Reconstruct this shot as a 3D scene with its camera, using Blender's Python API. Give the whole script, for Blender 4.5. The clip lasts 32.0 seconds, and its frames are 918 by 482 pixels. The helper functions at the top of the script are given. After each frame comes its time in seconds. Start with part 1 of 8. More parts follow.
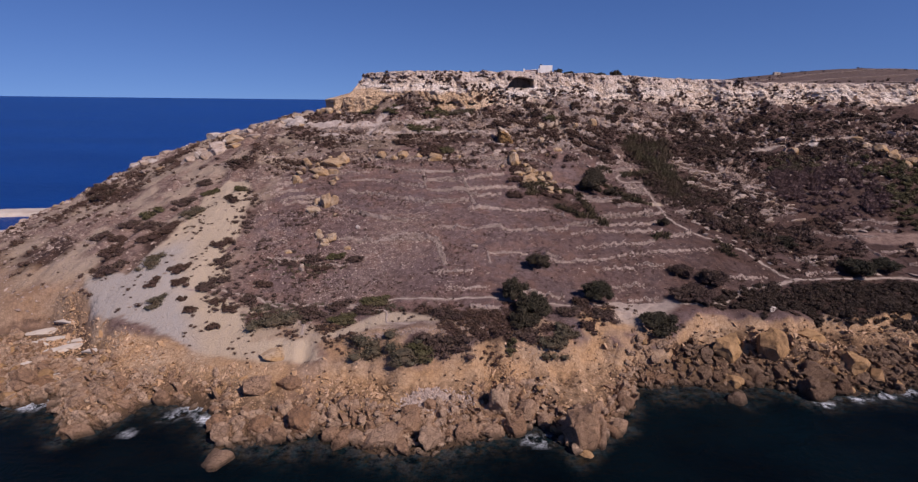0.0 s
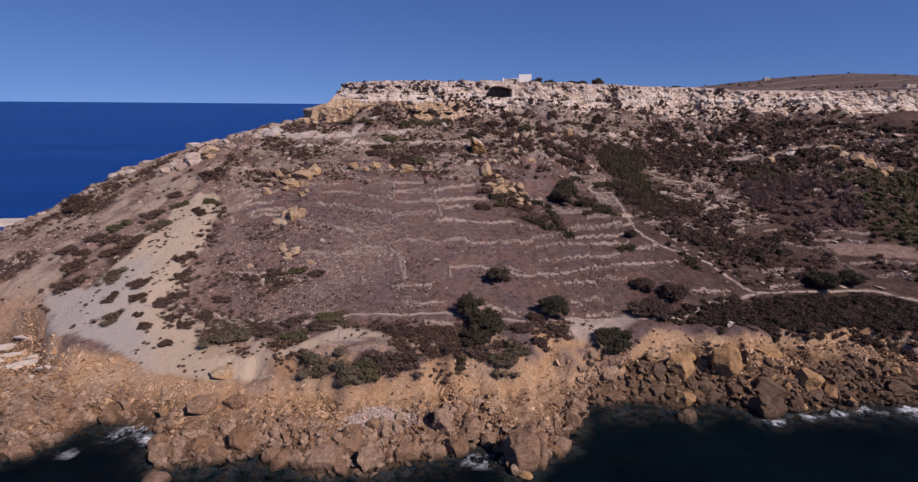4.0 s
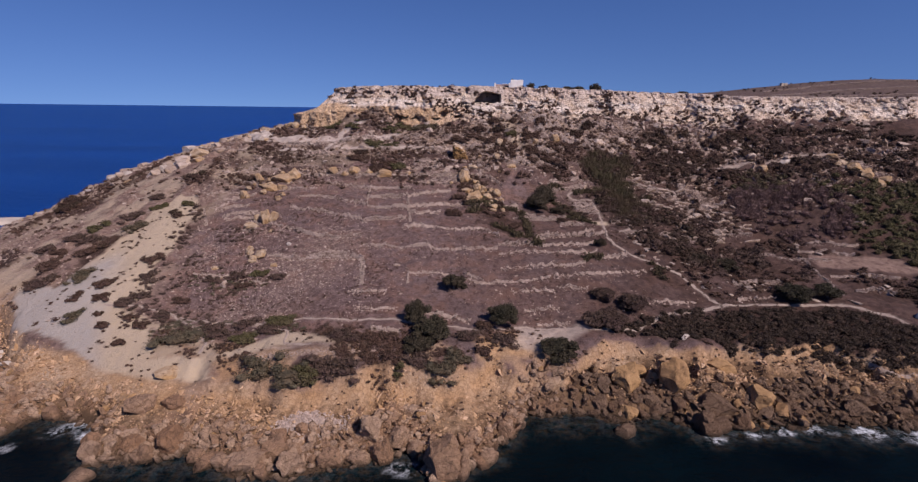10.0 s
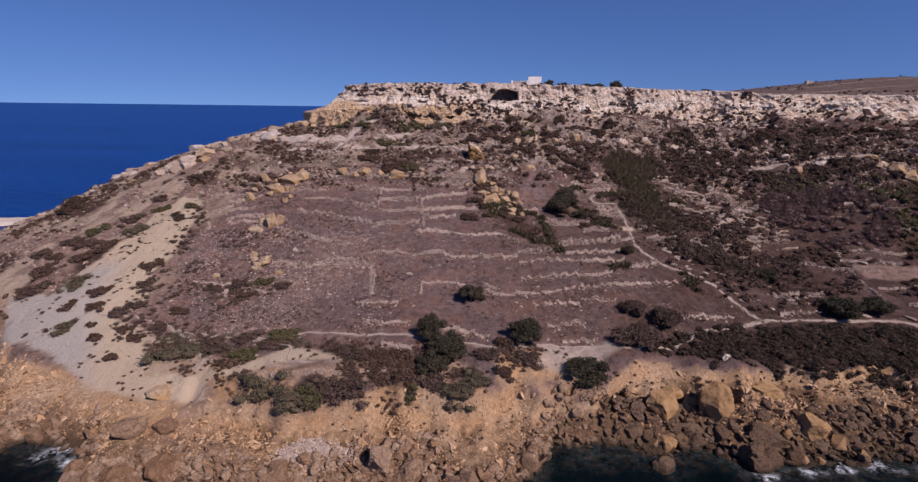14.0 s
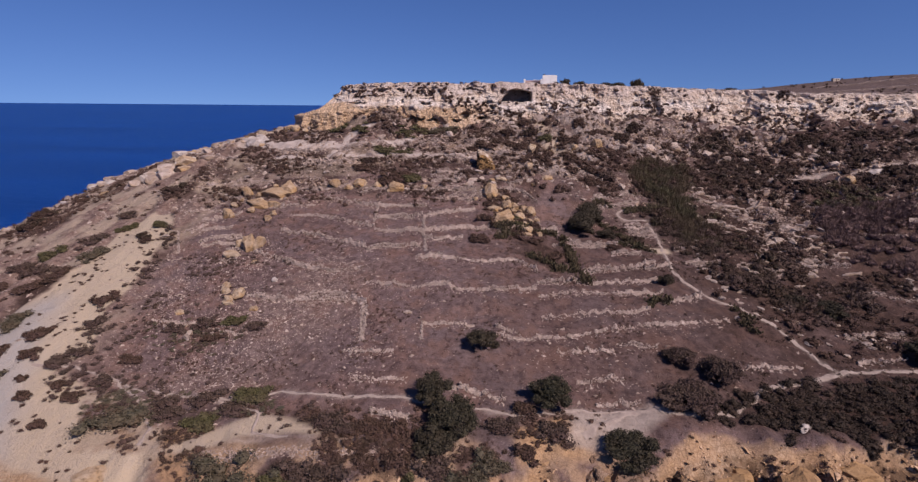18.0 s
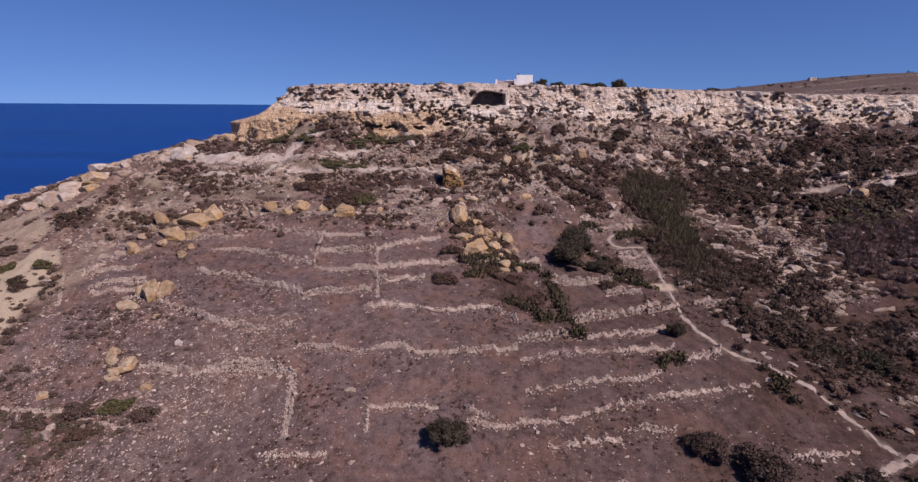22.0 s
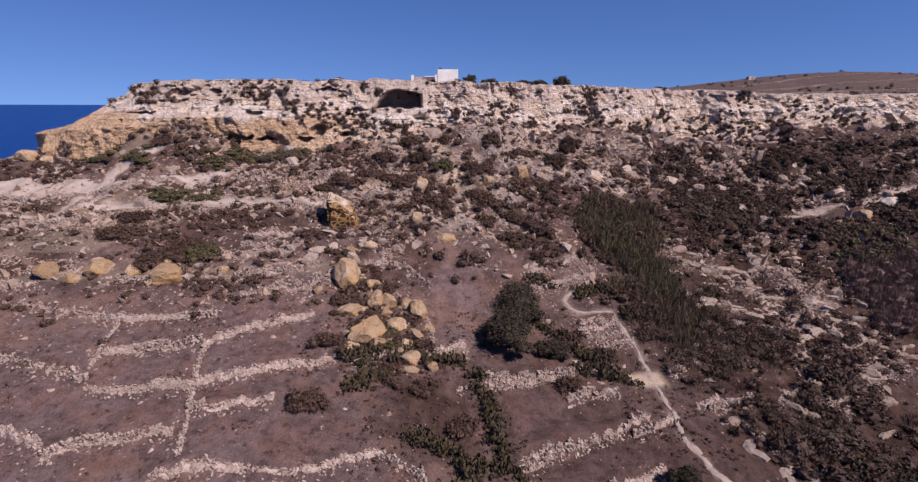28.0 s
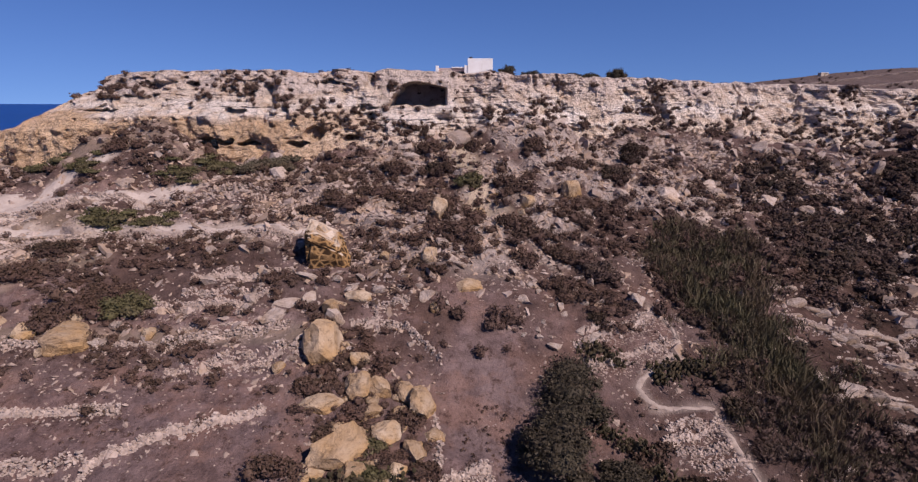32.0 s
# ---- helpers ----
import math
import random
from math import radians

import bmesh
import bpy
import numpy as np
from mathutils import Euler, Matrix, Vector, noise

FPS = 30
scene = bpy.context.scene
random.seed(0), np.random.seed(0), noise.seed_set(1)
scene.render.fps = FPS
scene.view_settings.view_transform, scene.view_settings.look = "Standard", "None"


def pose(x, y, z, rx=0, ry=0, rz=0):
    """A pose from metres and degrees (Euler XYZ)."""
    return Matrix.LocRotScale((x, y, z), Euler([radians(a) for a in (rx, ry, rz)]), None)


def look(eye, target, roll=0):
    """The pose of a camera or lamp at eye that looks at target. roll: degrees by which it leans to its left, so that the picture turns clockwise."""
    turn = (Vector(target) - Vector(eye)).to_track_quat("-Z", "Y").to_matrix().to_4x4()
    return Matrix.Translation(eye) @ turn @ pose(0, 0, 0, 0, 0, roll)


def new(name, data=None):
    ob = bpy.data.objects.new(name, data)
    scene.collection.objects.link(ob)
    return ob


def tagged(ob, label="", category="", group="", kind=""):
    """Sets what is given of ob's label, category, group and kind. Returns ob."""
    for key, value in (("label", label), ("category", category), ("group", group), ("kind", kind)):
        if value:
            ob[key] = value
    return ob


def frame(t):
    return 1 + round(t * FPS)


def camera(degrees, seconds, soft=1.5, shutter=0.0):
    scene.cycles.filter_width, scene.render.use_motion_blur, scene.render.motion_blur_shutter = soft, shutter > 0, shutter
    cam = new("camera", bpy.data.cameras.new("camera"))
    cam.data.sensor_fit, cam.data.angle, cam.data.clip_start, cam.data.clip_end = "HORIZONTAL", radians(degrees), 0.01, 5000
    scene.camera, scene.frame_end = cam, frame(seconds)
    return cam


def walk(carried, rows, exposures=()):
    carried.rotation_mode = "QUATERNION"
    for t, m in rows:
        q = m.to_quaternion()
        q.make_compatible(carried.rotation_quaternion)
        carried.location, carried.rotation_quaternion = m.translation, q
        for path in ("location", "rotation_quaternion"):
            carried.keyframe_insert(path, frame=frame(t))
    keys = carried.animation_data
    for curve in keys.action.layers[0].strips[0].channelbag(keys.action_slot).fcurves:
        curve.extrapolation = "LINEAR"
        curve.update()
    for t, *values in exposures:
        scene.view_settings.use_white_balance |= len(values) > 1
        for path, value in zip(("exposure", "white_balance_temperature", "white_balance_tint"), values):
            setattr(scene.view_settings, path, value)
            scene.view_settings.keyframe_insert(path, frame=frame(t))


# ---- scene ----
cam = camera(82.0, 32.0, 1.3)
METRES, EYE, TILT, LEAN, TURN = 180.0, 63.5, -15.55, -0.6, 0.0
ROWS = [
    (0.0, 0.0, 0.0, 0.0, 0.0, 0.0, -0.0),
    (0.5, 0.0032, 0.0002, 0.0017, -0.04, 0.05, 0.05),
    (1.0, 0.0077, 0.0003, 0.0037, -0.02, 0.11, 0.07),
    (1.5, 0.014, 0.0005, 0.0058, 0.01, 0.15, 0.08),
    (2.0, 0.0211, 0.0009, 0.0078, 0.02, 0.2, 0.08),
    (2.5, 0.0299, 0.0012, 0.0099, 0.06, 0.25, 0.08),
    (3.0, 0.0401, 0.0012, 0.0123, 0.09, 0.3, 0.11),
    (3.5, 0.0517, 0.0012, 0.0146, 0.12, 0.33, 0.12),
    (5.5, 0.1063, 0.0035, 0.0227, 0.26, 0.48, 0.12),
    (6.0, 0.1217, 0.0041, 0.0246, 0.33, 0.5, 0.07),
    (6.5, 0.1369, 0.0044, 0.026, 0.43, 0.54, 0.04),
    (7.0, 0.1512, 0.0045, 0.0276, 0.47, 0.57, -0.0),
    (7.5, 0.1627, 0.0042, 0.0293, 0.18, 0.57, -0.06),
    (8.0, 0.167, 0.0038, 0.0304, -0.71, 0.59, 0.16),
    (8.5, 0.1668, 0.004, 0.0283, -0.56, 0.66, 0.11),
    (9.0, 0.1683, 0.0049, 0.026, 1.54, 0.72, -0.47),
    (9.5, 0.1677, 0.0055, 0.0235, 2.18, 0.74, -0.66),
    (10.0, 0.1673, 0.0065, 0.0212, 2.74, 0.77, -0.81),
    (10.5, 0.1664, 0.0084, 0.0195, 3.09, 0.77, -0.89),
    (11.0, 0.1655, 0.0117, 0.0184, 3.38, 0.78, -0.98),
    (11.5, 0.164, 0.0168, 0.0183, 3.59, 0.77, -1.04),
    (12.0, 0.1627, 0.0234, 0.0202, 3.71, 0.72, -1.1),
    (12.5, 0.1606, 0.0321, 0.0231, 3.76, 0.7, -1.12),
    (13.0, 0.1586, 0.0425, 0.0266, 3.83, 0.68, -1.13),
    (13.5, 0.1569, 0.0543, 0.0305, 3.91, 0.67, -1.15),
    (14.0, 0.1551, 0.0659, 0.0344, 3.96, 0.65, -1.15),
    (14.5, 0.153, 0.0799, 0.0388, 4.01, 0.61, -1.15),
    (16.5, 0.1466, 0.1442, 0.0596, 4.41, 0.51, -1.15),
    (17.0, 0.1449, 0.1618, 0.0656, 4.49, 0.5, -1.15),
    (17.5, 0.1431, 0.1798, 0.0715, 4.56, 0.51, -1.14),
    (18.0, 0.1426, 0.1983, 0.0776, 4.64, 0.51, -1.14),
    (18.5, 0.1414, 0.2172, 0.084, 4.67, 0.5, -1.16),
    (19.0, 0.1406, 0.2364, 0.0908, 4.75, 0.46, -1.16),
    (19.5, 0.1405, 0.2561, 0.0969, 4.84, 0.48, -1.15),
    (20.0, 0.1403, 0.2758, 0.1041, 4.92, 0.45, -1.16),
    (20.5, 0.1404, 0.2956, 0.1109, 4.25, 0.44, -0.93),
    (21.0, 0.1407, 0.3158, 0.118, 3.9, 0.41, -0.82),
    (21.5, 0.142, 0.3363, 0.1246, 3.26, 0.41, -0.6),
    (22.0, 0.1448, 0.3568, 0.1316, 1.73, 0.42, -0.18),
    (22.5, 0.1462, 0.3773, 0.1382, -0.08, 0.42, 0.34),
    (23.0, 0.1502, 0.3977, 0.1455, -1.67, 0.38, 0.8),
    (23.5, 0.1542, 0.4188, 0.1526, -2.7, 0.32, 1.07),
    (24.0, 0.1578, 0.4401, 0.1591, -3.29, 0.3, 1.22),
    (24.5, 0.1627, 0.4614, 0.165, -3.32, 0.36, 1.31),
    (25.0, 0.1671, 0.4831, 0.1705, -3.99, 0.36, 1.52),
    (25.5, 0.1719, 0.5044, 0.1764, -4.13, 0.34, 1.56),
    (27.5, 0.1887, 0.5913, 0.1981, -4.41, 0.35, 1.63),
    (28.0, 0.1933, 0.6125, 0.2036, -4.5, 0.34, 1.66),
    (28.5, 0.197, 0.6341, 0.2091, -4.52, 0.32, 1.67),
    (29.0, 0.2006, 0.6557, 0.2142, -4.46, 0.32, 1.65),
    (29.5, 0.2039, 0.6772, 0.219, -4.38, 0.36, 1.64),
    (30.0, 0.2069, 0.6986, 0.2242, -4.28, 0.34, 1.6),
    (30.5, 0.2095, 0.7199, 0.2295, -3.43, 0.34, 1.37),
    (31.0, 0.2116, 0.7411, 0.2347, -2.21, 0.38, 1.02),
    (31.5, 0.2131, 0.7624, 0.2396, -1.38, 0.39, 0.8),
    (32.0, 0.2142, 0.7834, 0.2449, -0.62, 0.4, 0.58),
]
walk(cam, [(t, pose(0, 0, EYE, TILT, LEAN, TURN) @ pose(METRES * x, METRES * y, METRES * z, 90 + pitch, roll, yaw)) for t, x, y, z, yaw, pitch, roll in ROWS], [(0.0, -0.06, 6220, 22), (20.0, 0.04, 6220, 22), (28.0, 0.22, 6220, 22), (32.0, 0.17, 6220, 22)])

# world, sun
SUN_AZ, SUN_EL = 130.0, 45.0
SUN_DIR = Vector((math.sin(radians(SUN_AZ)) * math.cos(radians(SUN_EL)), math.cos(radians(SUN_AZ)) * math.cos(radians(SUN_EL)), math.sin(radians(SUN_EL))))
world = bpy.data.worlds.new("sky")
scene.world = world
world.use_nodes = True
wt = world.node_tree
sky = wt.nodes.new("ShaderNodeTexSky")
sky.sky_type = "NISHITA"
sky.sun_disc = False
sky.sun_elevation = radians(SUN_EL)
sky.sun_rotation = radians(SUN_AZ)
sky.altitude = 0
sky.air_density, sky.dust_density, sky.ozone_density = 1.0, 0.0, 6.0
where = wt.nodes.new("ShaderNodeTexCoord")
lift = wt.nodes.new("ShaderNodeVectorMath")
lift.inputs[1].default_value = (0, 0, 0.17)
wt.links.new(where.outputs["Generated"], lift.inputs[0])
wt.links.new(lift.outputs[0], sky.inputs[0])
deep = wt.nodes.new("ShaderNodeHueSaturation")
deep.inputs["Saturation"].default_value = 1.14
deep.inputs["Hue"].default_value = 0.512
deep.inputs["Value"].default_value = 0.87
wt.links.new(sky.outputs[0], deep.inputs["Color"])
wt.links.new(deep.outputs[0], wt.nodes["Background"].inputs[0])
wt.nodes["Background"].inputs[1].default_value = 0.1
sun_data = bpy.data.lights.new("sun", "SUN")
sun_data.energy, sun_data.angle, sun_data.color = 5.0, radians(0.5), (1.0, 0.9, 0.79)
sun = new("sun", sun_data)
sun.matrix_world = look(SUN_DIR * 900, (0, 0, 0))


# ---- numbers of the land ----
def lattice(ix, iy, iz, seed):
    h = (ix * 374761393 + iy * 668265263 + iz * 2147483647 + seed * 1274126177) & 0xFFFFFFFF
    h = ((h ^ (h >> 13)) * 1274126177) & 0xFFFFFFFF
    return ((h ^ (h >> 16)) & 0xFFFFFF) / 8388607.5 - 1.0


def noise3(x, y, z=0.0, seed=0):
    """Smooth value noise, -1 to 1, on arrays."""
    x, y, z = np.broadcast_arrays(np.asarray(x, float), np.asarray(y, float), np.asarray(z, float))
    fx, fy, fz = np.floor(x), np.floor(y), np.floor(z)
    u, v, w = x - fx, y - fy, z - fz
    u, v, w = [a * a * (3 - 2 * a) for a in (u, v, w)]
    ix, iy, iz = fx.astype(np.int64), fy.astype(np.int64), fz.astype(np.int64)
    out = 0.0
    for dz in (0, 1):
        for dy in (0, 1):
            for dx in (0, 1):
                out = out + lattice(ix + dx, iy + dy, iz + dz, seed) * np.abs(1 - dx - u) * np.abs(1 - dy - v) * np.abs(1 - dz - w)
    return out


def fbm(x, y, z=0.0, octaves=4, seed=0):
    out, amp, k = 0.0, 0.5, 1.0
    for i in range(octaves):
        out = out + amp * noise3(np.asarray(x) * k, np.asarray(y) * k, np.asarray(z) * k, seed + i * 17)
        amp, k = amp * 0.5, k * 2.03
    return out


def step(a, b, x):
    s = np.clip((np.asarray(x, float) - a) / (b - a), 0, 1)
    return s * s * (3 - 2 * s)


# long lines of the hillside: for stations along the coast, how far inland each lies and how high
STATION = [-200, -160, -120, -80, -40, 0, 20, 45, 75, 125, 180, 260, 420]
SHORE = ([190, 140, 112, 97, 91, 85, 88, 107.5, 108, 106, 110, 120, 140], [0] * 13)
RUBBLE = ([200, 150, 122, 105, 104, 100, 103, 110, 112, 115, 120, 130, 150], [2, 3, 3, 3, 5, 6, 5.5, 4.5, 5, 4, 5, 5, 5])
BLUFF = ([206, 157, 131, 118, 112, 107, 110, 118, 123, 125, 132, 145, 170], [3, 6.5, 8, 8, 8.5, 11.5, 11, 10, 10, 8.5, 9, 10, 12])
LOWER = ([215, 174, 150, 133, 138, 140, 140, 142, 146, 157, 160, 175, 200], [4, 10.5, 14.5, 15, 12.8, 18.5, 17.5, 16.5, 14.5, 12, 12.5, 14, 20])
MIDDLE = ([225, 194, 174, 160, 163, 160, 160, 160, 172, 190, 195, 205, 230], [6, 14, 20, 22.5, 22.5, 24.5, 23.5, 22, 22.5, 16.5, 19, 22, 30])
UPPER = ([240, 222, 205, 197, 200, 200, 206, 203, 195, 205, 215, 230, 255], [8, 18, 28, 33, 35, 36, 36.5, 29.5, 25.5, 24, 28, 31, 40])
SCREE = ([275, 272, 250, 240, 223, 221, 222, 222, 218, 235, 240, 255, 280], [14, 29, 37.5, 47, 44.5, 43.5, 43.5, 42, 35, 34, 40, 43, 50])
FOOT = ([300, 298, 282, 262, 259, 260, 262, 268, 277, 293, 301, 315, 335], [18, 34, 41.5, 52.5, 56.5, 56.5, 58, 60, 59.5, 57, 57.5, 59, 62])
LINES = [SHORE, RUBBLE, BLUFF, LOWER, MIDDLE, UPPER, SCREE, FOOT]
RIM_Z = [50, 60, 66, 70, 74, 74.4, 74.6, 74.6, 74, 73, 71.5, 72, 76]
EDGE = ([90, 130, 175, 233, 270, 300, 340], [-215, -205, -200, -178, -164, -152, -60])


def soft_interp(x, xs, ys):
    """Piecewise interpolation with eased corners."""
    total = 0.0
    for d, w in ((-14, 0.1), (-7, 0.22), (0, 0.36), (7, 0.22), (14, 0.1)):
        total = total + w * np.interp(np.asarray(x, float) + d, xs, ys)
    return total


def line_at(line, x):
    return soft_interp(x, STATION, line[0]), soft_interp(x, STATION, line[1])


# the waterline with its small bays and points
WATER_X = [-140, -112, -93, -86, -79, -74, -69, -64, -51, -47, -44, -38, -32, -26, -18, -10, -3, 4, 10, 16, 19, 22, 26, 29, 33, 38, 41, 46, 52, 58, 62, 66, 70, 78, 86, 97, 107, 125]
WATER_Y = [122, 108, 97, 99, 93, 87, 90, 98.5, 96.6, 91, 84.5, 85.5, 87, 89, 85.6, 82.4, 84.5, 87, 90, 92.5, 90, 83, 85, 88, 93, 100, 107, 106.5, 108, 106, 103, 107, 108.5, 103, 105, 106, 108, 106]


def waterline(x):
    return np.interp(x, WATER_X, WATER_Y)


def smooth_height(x, y):
    """The hillside without its small relief."""
    x, y = np.asarray(x, float), np.asarray(y, float)
    pts = [line_at(k, x) for k in LINES]
    ys, zs = [p[0] for p in pts], [p[1] for p in pts]
    rim = soft_interp(x, STATION, RIM_Z)
    no_cliff = step(-33, -44, x)
    ys += [ys[-1] + 19, ys[-1] + 22, ys[-1] + 300]
    zs += [zs[-1] + 1.0 + no_cliff * 0, zs[-1] * no_cliff + (1 - no_cliff) * (rim - 0.6), zs[-1] * no_cliff + (1 - no_cliff) * (rim + 3)]
    z = zs[0] - np.clip(ys[0] - y, 0, 60) * 0.28
    for i in range(len(ys) - 1):
        s = np.clip((y - ys[i]) / np.maximum(ys[i + 1] - ys[i], 0.5), 0, 1)
        z = z + (zs[i + 1] - zs[i]) * s
    z = z + 16 * np.exp(-(np.abs((x - 440) / np.where(x < 440, 150, 130)) ** 2.2) - np.abs((y - 600) / 110) ** 2.2) * step(380, 520, y)
    # seaward sides of the headland fall away
    d = x - np.interp(y, EDGE[0], EDGE[1])
    z = z + np.minimum(d, 0) * 1.1 * step(120, 140, y)
    back = np.where(x < -40, np.maximum(y - (308 + 0.25 * (x + 60)), 0), 0) * step(-46, -56, x)
    z = z - back * 1.3
    west = np.maximum(-38 - x, 0) * step(283, 293, y)
    z = z - west * 1.5
    return np.maximum(z, -9)


# ---- materials ----
class Nodes:
    """A short way to write a node material."""

    def __init__(self, name, rough=0.9, spec=0.25):
        self.m = bpy.data.materials.new(name)
        self.m.use_nodes = True
        self.t = self.m.node_tree
        self.b = self.t.nodes["Principled BSDF"]
        self.b.inputs["Roughness"].default_value = rough
        self.b.inputs["Specular IOR Level"].default_value = spec
        self.where = self.node("ShaderNodeTexCoord").outputs["Object"]

    def node(self, kind, **inputs):
        n = self.t.nodes.new(kind)
        for k, v in inputs.items():
            self.put(n.inputs[k], v)
        return n

    def put(self, socket, v):
        if isinstance(v, bpy.types.NodeSocket):
            self.t.links.new(v, socket)
        elif isinstance(v, tuple) and len(v) == 3 and socket.type == "RGBA":
            socket.default_value = (*v, 1)
        else:
            socket.default_value = v

    def noise(self, scale, detail=4.0, rough=0.6, vec=None, lo=0.35, hi=0.65):
        n = self.node("ShaderNodeTexNoise", Scale=scale, Detail=detail, Roughness=rough, Vector=vec or self.where)
        return self.span(n.outputs["Fac"], lo, hi)

    def span(self, v, lo, hi, a=0.0, b=1.0):
        n = self.node("ShaderNodeMapRange", Value=v)
        for key, x in (("From Min", lo), ("From Max", hi), ("To Min", a), ("To Max", b)):
            n.inputs[key].default_value = x
        return n.outputs["Result"]

    def cells(self, scale, vec=None, feature="F1"):
        n = self.node("ShaderNodeTexVoronoi", Scale=scale, Vector=vec or self.where)
        n.feature = feature
        return n

    def math(self, op, a, b=0.0):
        n = self.t.nodes.new("ShaderNodeMath")
        n.operation = op
        self.put(n.inputs[0], a)
        self.put(n.inputs[1], b)
        return n.outputs[0]

    def mix(self, fac, a, b, how="MIX"):
        n = self.t.nodes.new("ShaderNodeMix")
        n.data_type, n.blend_type = "RGBA", how
        self.put(n.inputs[0], fac)
        self.put(n.inputs[6], a)
        self.put(n.inputs[7], b)
        return n.outputs[2]

    def attr(self, name):
        n = self.t.nodes.new("ShaderNodeAttribute")
        n.attribute_name = name
        s = self.node("ShaderNodeSeparateColor", Color=n.outputs["Color"])
        return s.outputs

    def axis(self, k):
        return self.node("ShaderNodeSeparateXYZ", Vector=self.where).outputs[k]

    def stretch(self, x, y, z):
        n = self.t.nodes.new("ShaderNodeMapping")
        n.inputs["Scale"].default_value = (x, y, z)
        self.t.links.new(self.where, n.inputs["Vector"])
        return n.outputs[0]

    def island(self):
        return self.t.nodes.new("ShaderNodeNewGeometry").outputs["Random Per Island"]

    def own(self):
        return self.t.nodes.new("ShaderNodeObjectInfo").outputs["Random"]

    def done(self, colour, bump=None, strength=0.5, distance=0.2, rough=None):
        self.put(self.b.inputs["Base Color"], colour)
        if rough is not None:
            self.put(self.b.inputs["Roughness"], rough)
        if bump is not None:
            n = self.node("ShaderNodeBump", Strength=strength, Distance=distance, Height=bump)
            self.t.links.new(n.outputs[0], self.b.inputs["Normal"])
        return self.m


def ground_material():
    n = Nodes("hillside_soil", 0.95, 0.1)
    za, zb = n.attr("zone_a"), n.attr("zone_b")
    big, mid, fine = n.noise(0.06, 5), n.noise(0.5, 5, 0.7), n.noise(3.0, 4, 0.75)
    soil = n.mix(mid, (0.074, 0.0445, 0.039), (0.178, 0.113, 0.098))
    soil = n.mix(n.math("MULTIPLY", big, 0.6), soil, n.mix(mid, (0.115, 0.083, 0.082), (0.182, 0.138, 0.135)))
    grass = n.noise(0.7, 7, 0.82, lo=0.53, hi=0.63)
    soil = n.mix(n.math("MULTIPLY", n.noise(0.16, 5, 0.7, lo=0.48, hi=0.6), 0.5), soil, (0.196, 0.11, 0.0806))
    soil = n.mix(n.math("MULTIPLY", grass, 0.8), soil, (0.042, 0.0215, 0.0165))
    soil = n.mix(n.math("MULTIPLY", n.noise(2.4, 6, 0.8, None, 0.54, 0.66), 0.55), soil, (0.036, 0.020, 0.0165))
    specks = n.span(n.cells(2.2).outputs["Distance"], 0.24, 0.12)
    where = n.noise(0.22, 4, 0.7, lo=0.5, hi=0.68)
    soil = n.mix(n.math("MULTIPLY", n.math("MULTIPLY", specks, where), 0.9), soil, (0.357, 0.281, 0.246))
    clay = n.mix(n.attr("zone_c")[0], (0.435, 0.335, 0.228), (0.335, 0.30, 0.27))
    clay = n.mix(n.noise(1.4, 5, 0.8, n.stretch(1.0, 0.25, 0.25)), clay, n.mix(0.6, clay, (0.36, 0.29, 0.23)))
    sand = n.mix(n.noise(0.09, 5), (0.455, 0.27, 0.135), (0.45, 0.335, 0.235))
    sand = n.mix(n.noise(1.1, 6, 0.75), sand, n.mix(0.75, sand, (0.25, 0.15, 0.08)))
    # Low sand darkened between shore boulders: shade in the gaps put into colour
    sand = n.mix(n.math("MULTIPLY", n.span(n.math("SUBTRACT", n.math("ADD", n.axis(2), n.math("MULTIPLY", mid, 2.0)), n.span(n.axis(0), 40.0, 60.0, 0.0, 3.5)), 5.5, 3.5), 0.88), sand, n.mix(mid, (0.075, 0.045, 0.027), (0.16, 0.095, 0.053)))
    crack = n.span(n.cells(0.9, feature="DISTANCE_TO_EDGE").outputs["Distance"], 0.1, 0.02)
    sand = n.mix(n.math("MULTIPLY", crack, 0.35), sand, (0.14, 0.08, 0.045))
    sand = n.mix(n.math("MULTIPLY", n.noise(1.9, 6, 0.8, None, 0.55, 0.66), 0.6), sand, (0.13, 0.07, 0.035))
    path = n.mix(mid, (0.31, 0.245, 0.20), (0.43, 0.35, 0.29))
    pale = n.mix(mid, (0.132, 0.0815, 0.0638), (0.29, 0.201, 0.156))
    pale = n.mix(n.math("MULTIPLY", grass, 0.6), pale, (0.066, 0.0407, 0.0316))
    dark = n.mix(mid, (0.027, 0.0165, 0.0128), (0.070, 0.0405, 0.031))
    rock = n.mix(mid, (0.255, 0.203, 0.18), (0.39, 0.323, 0.277))
    rock = n.mix(n.math("MULTIPLY", grass, 0.8), rock, (0.12, 0.085, 0.07))
    c = n.mix(zb[0], soil, pale)
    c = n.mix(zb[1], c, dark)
    c = n.mix(zb[2], c, rock)
    c = n.mix(za[0], c, clay)
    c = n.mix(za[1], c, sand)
    c = n.mix(za[2], c, path)
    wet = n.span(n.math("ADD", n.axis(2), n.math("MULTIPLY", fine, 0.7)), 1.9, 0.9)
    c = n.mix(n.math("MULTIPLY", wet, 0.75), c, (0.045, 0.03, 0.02))
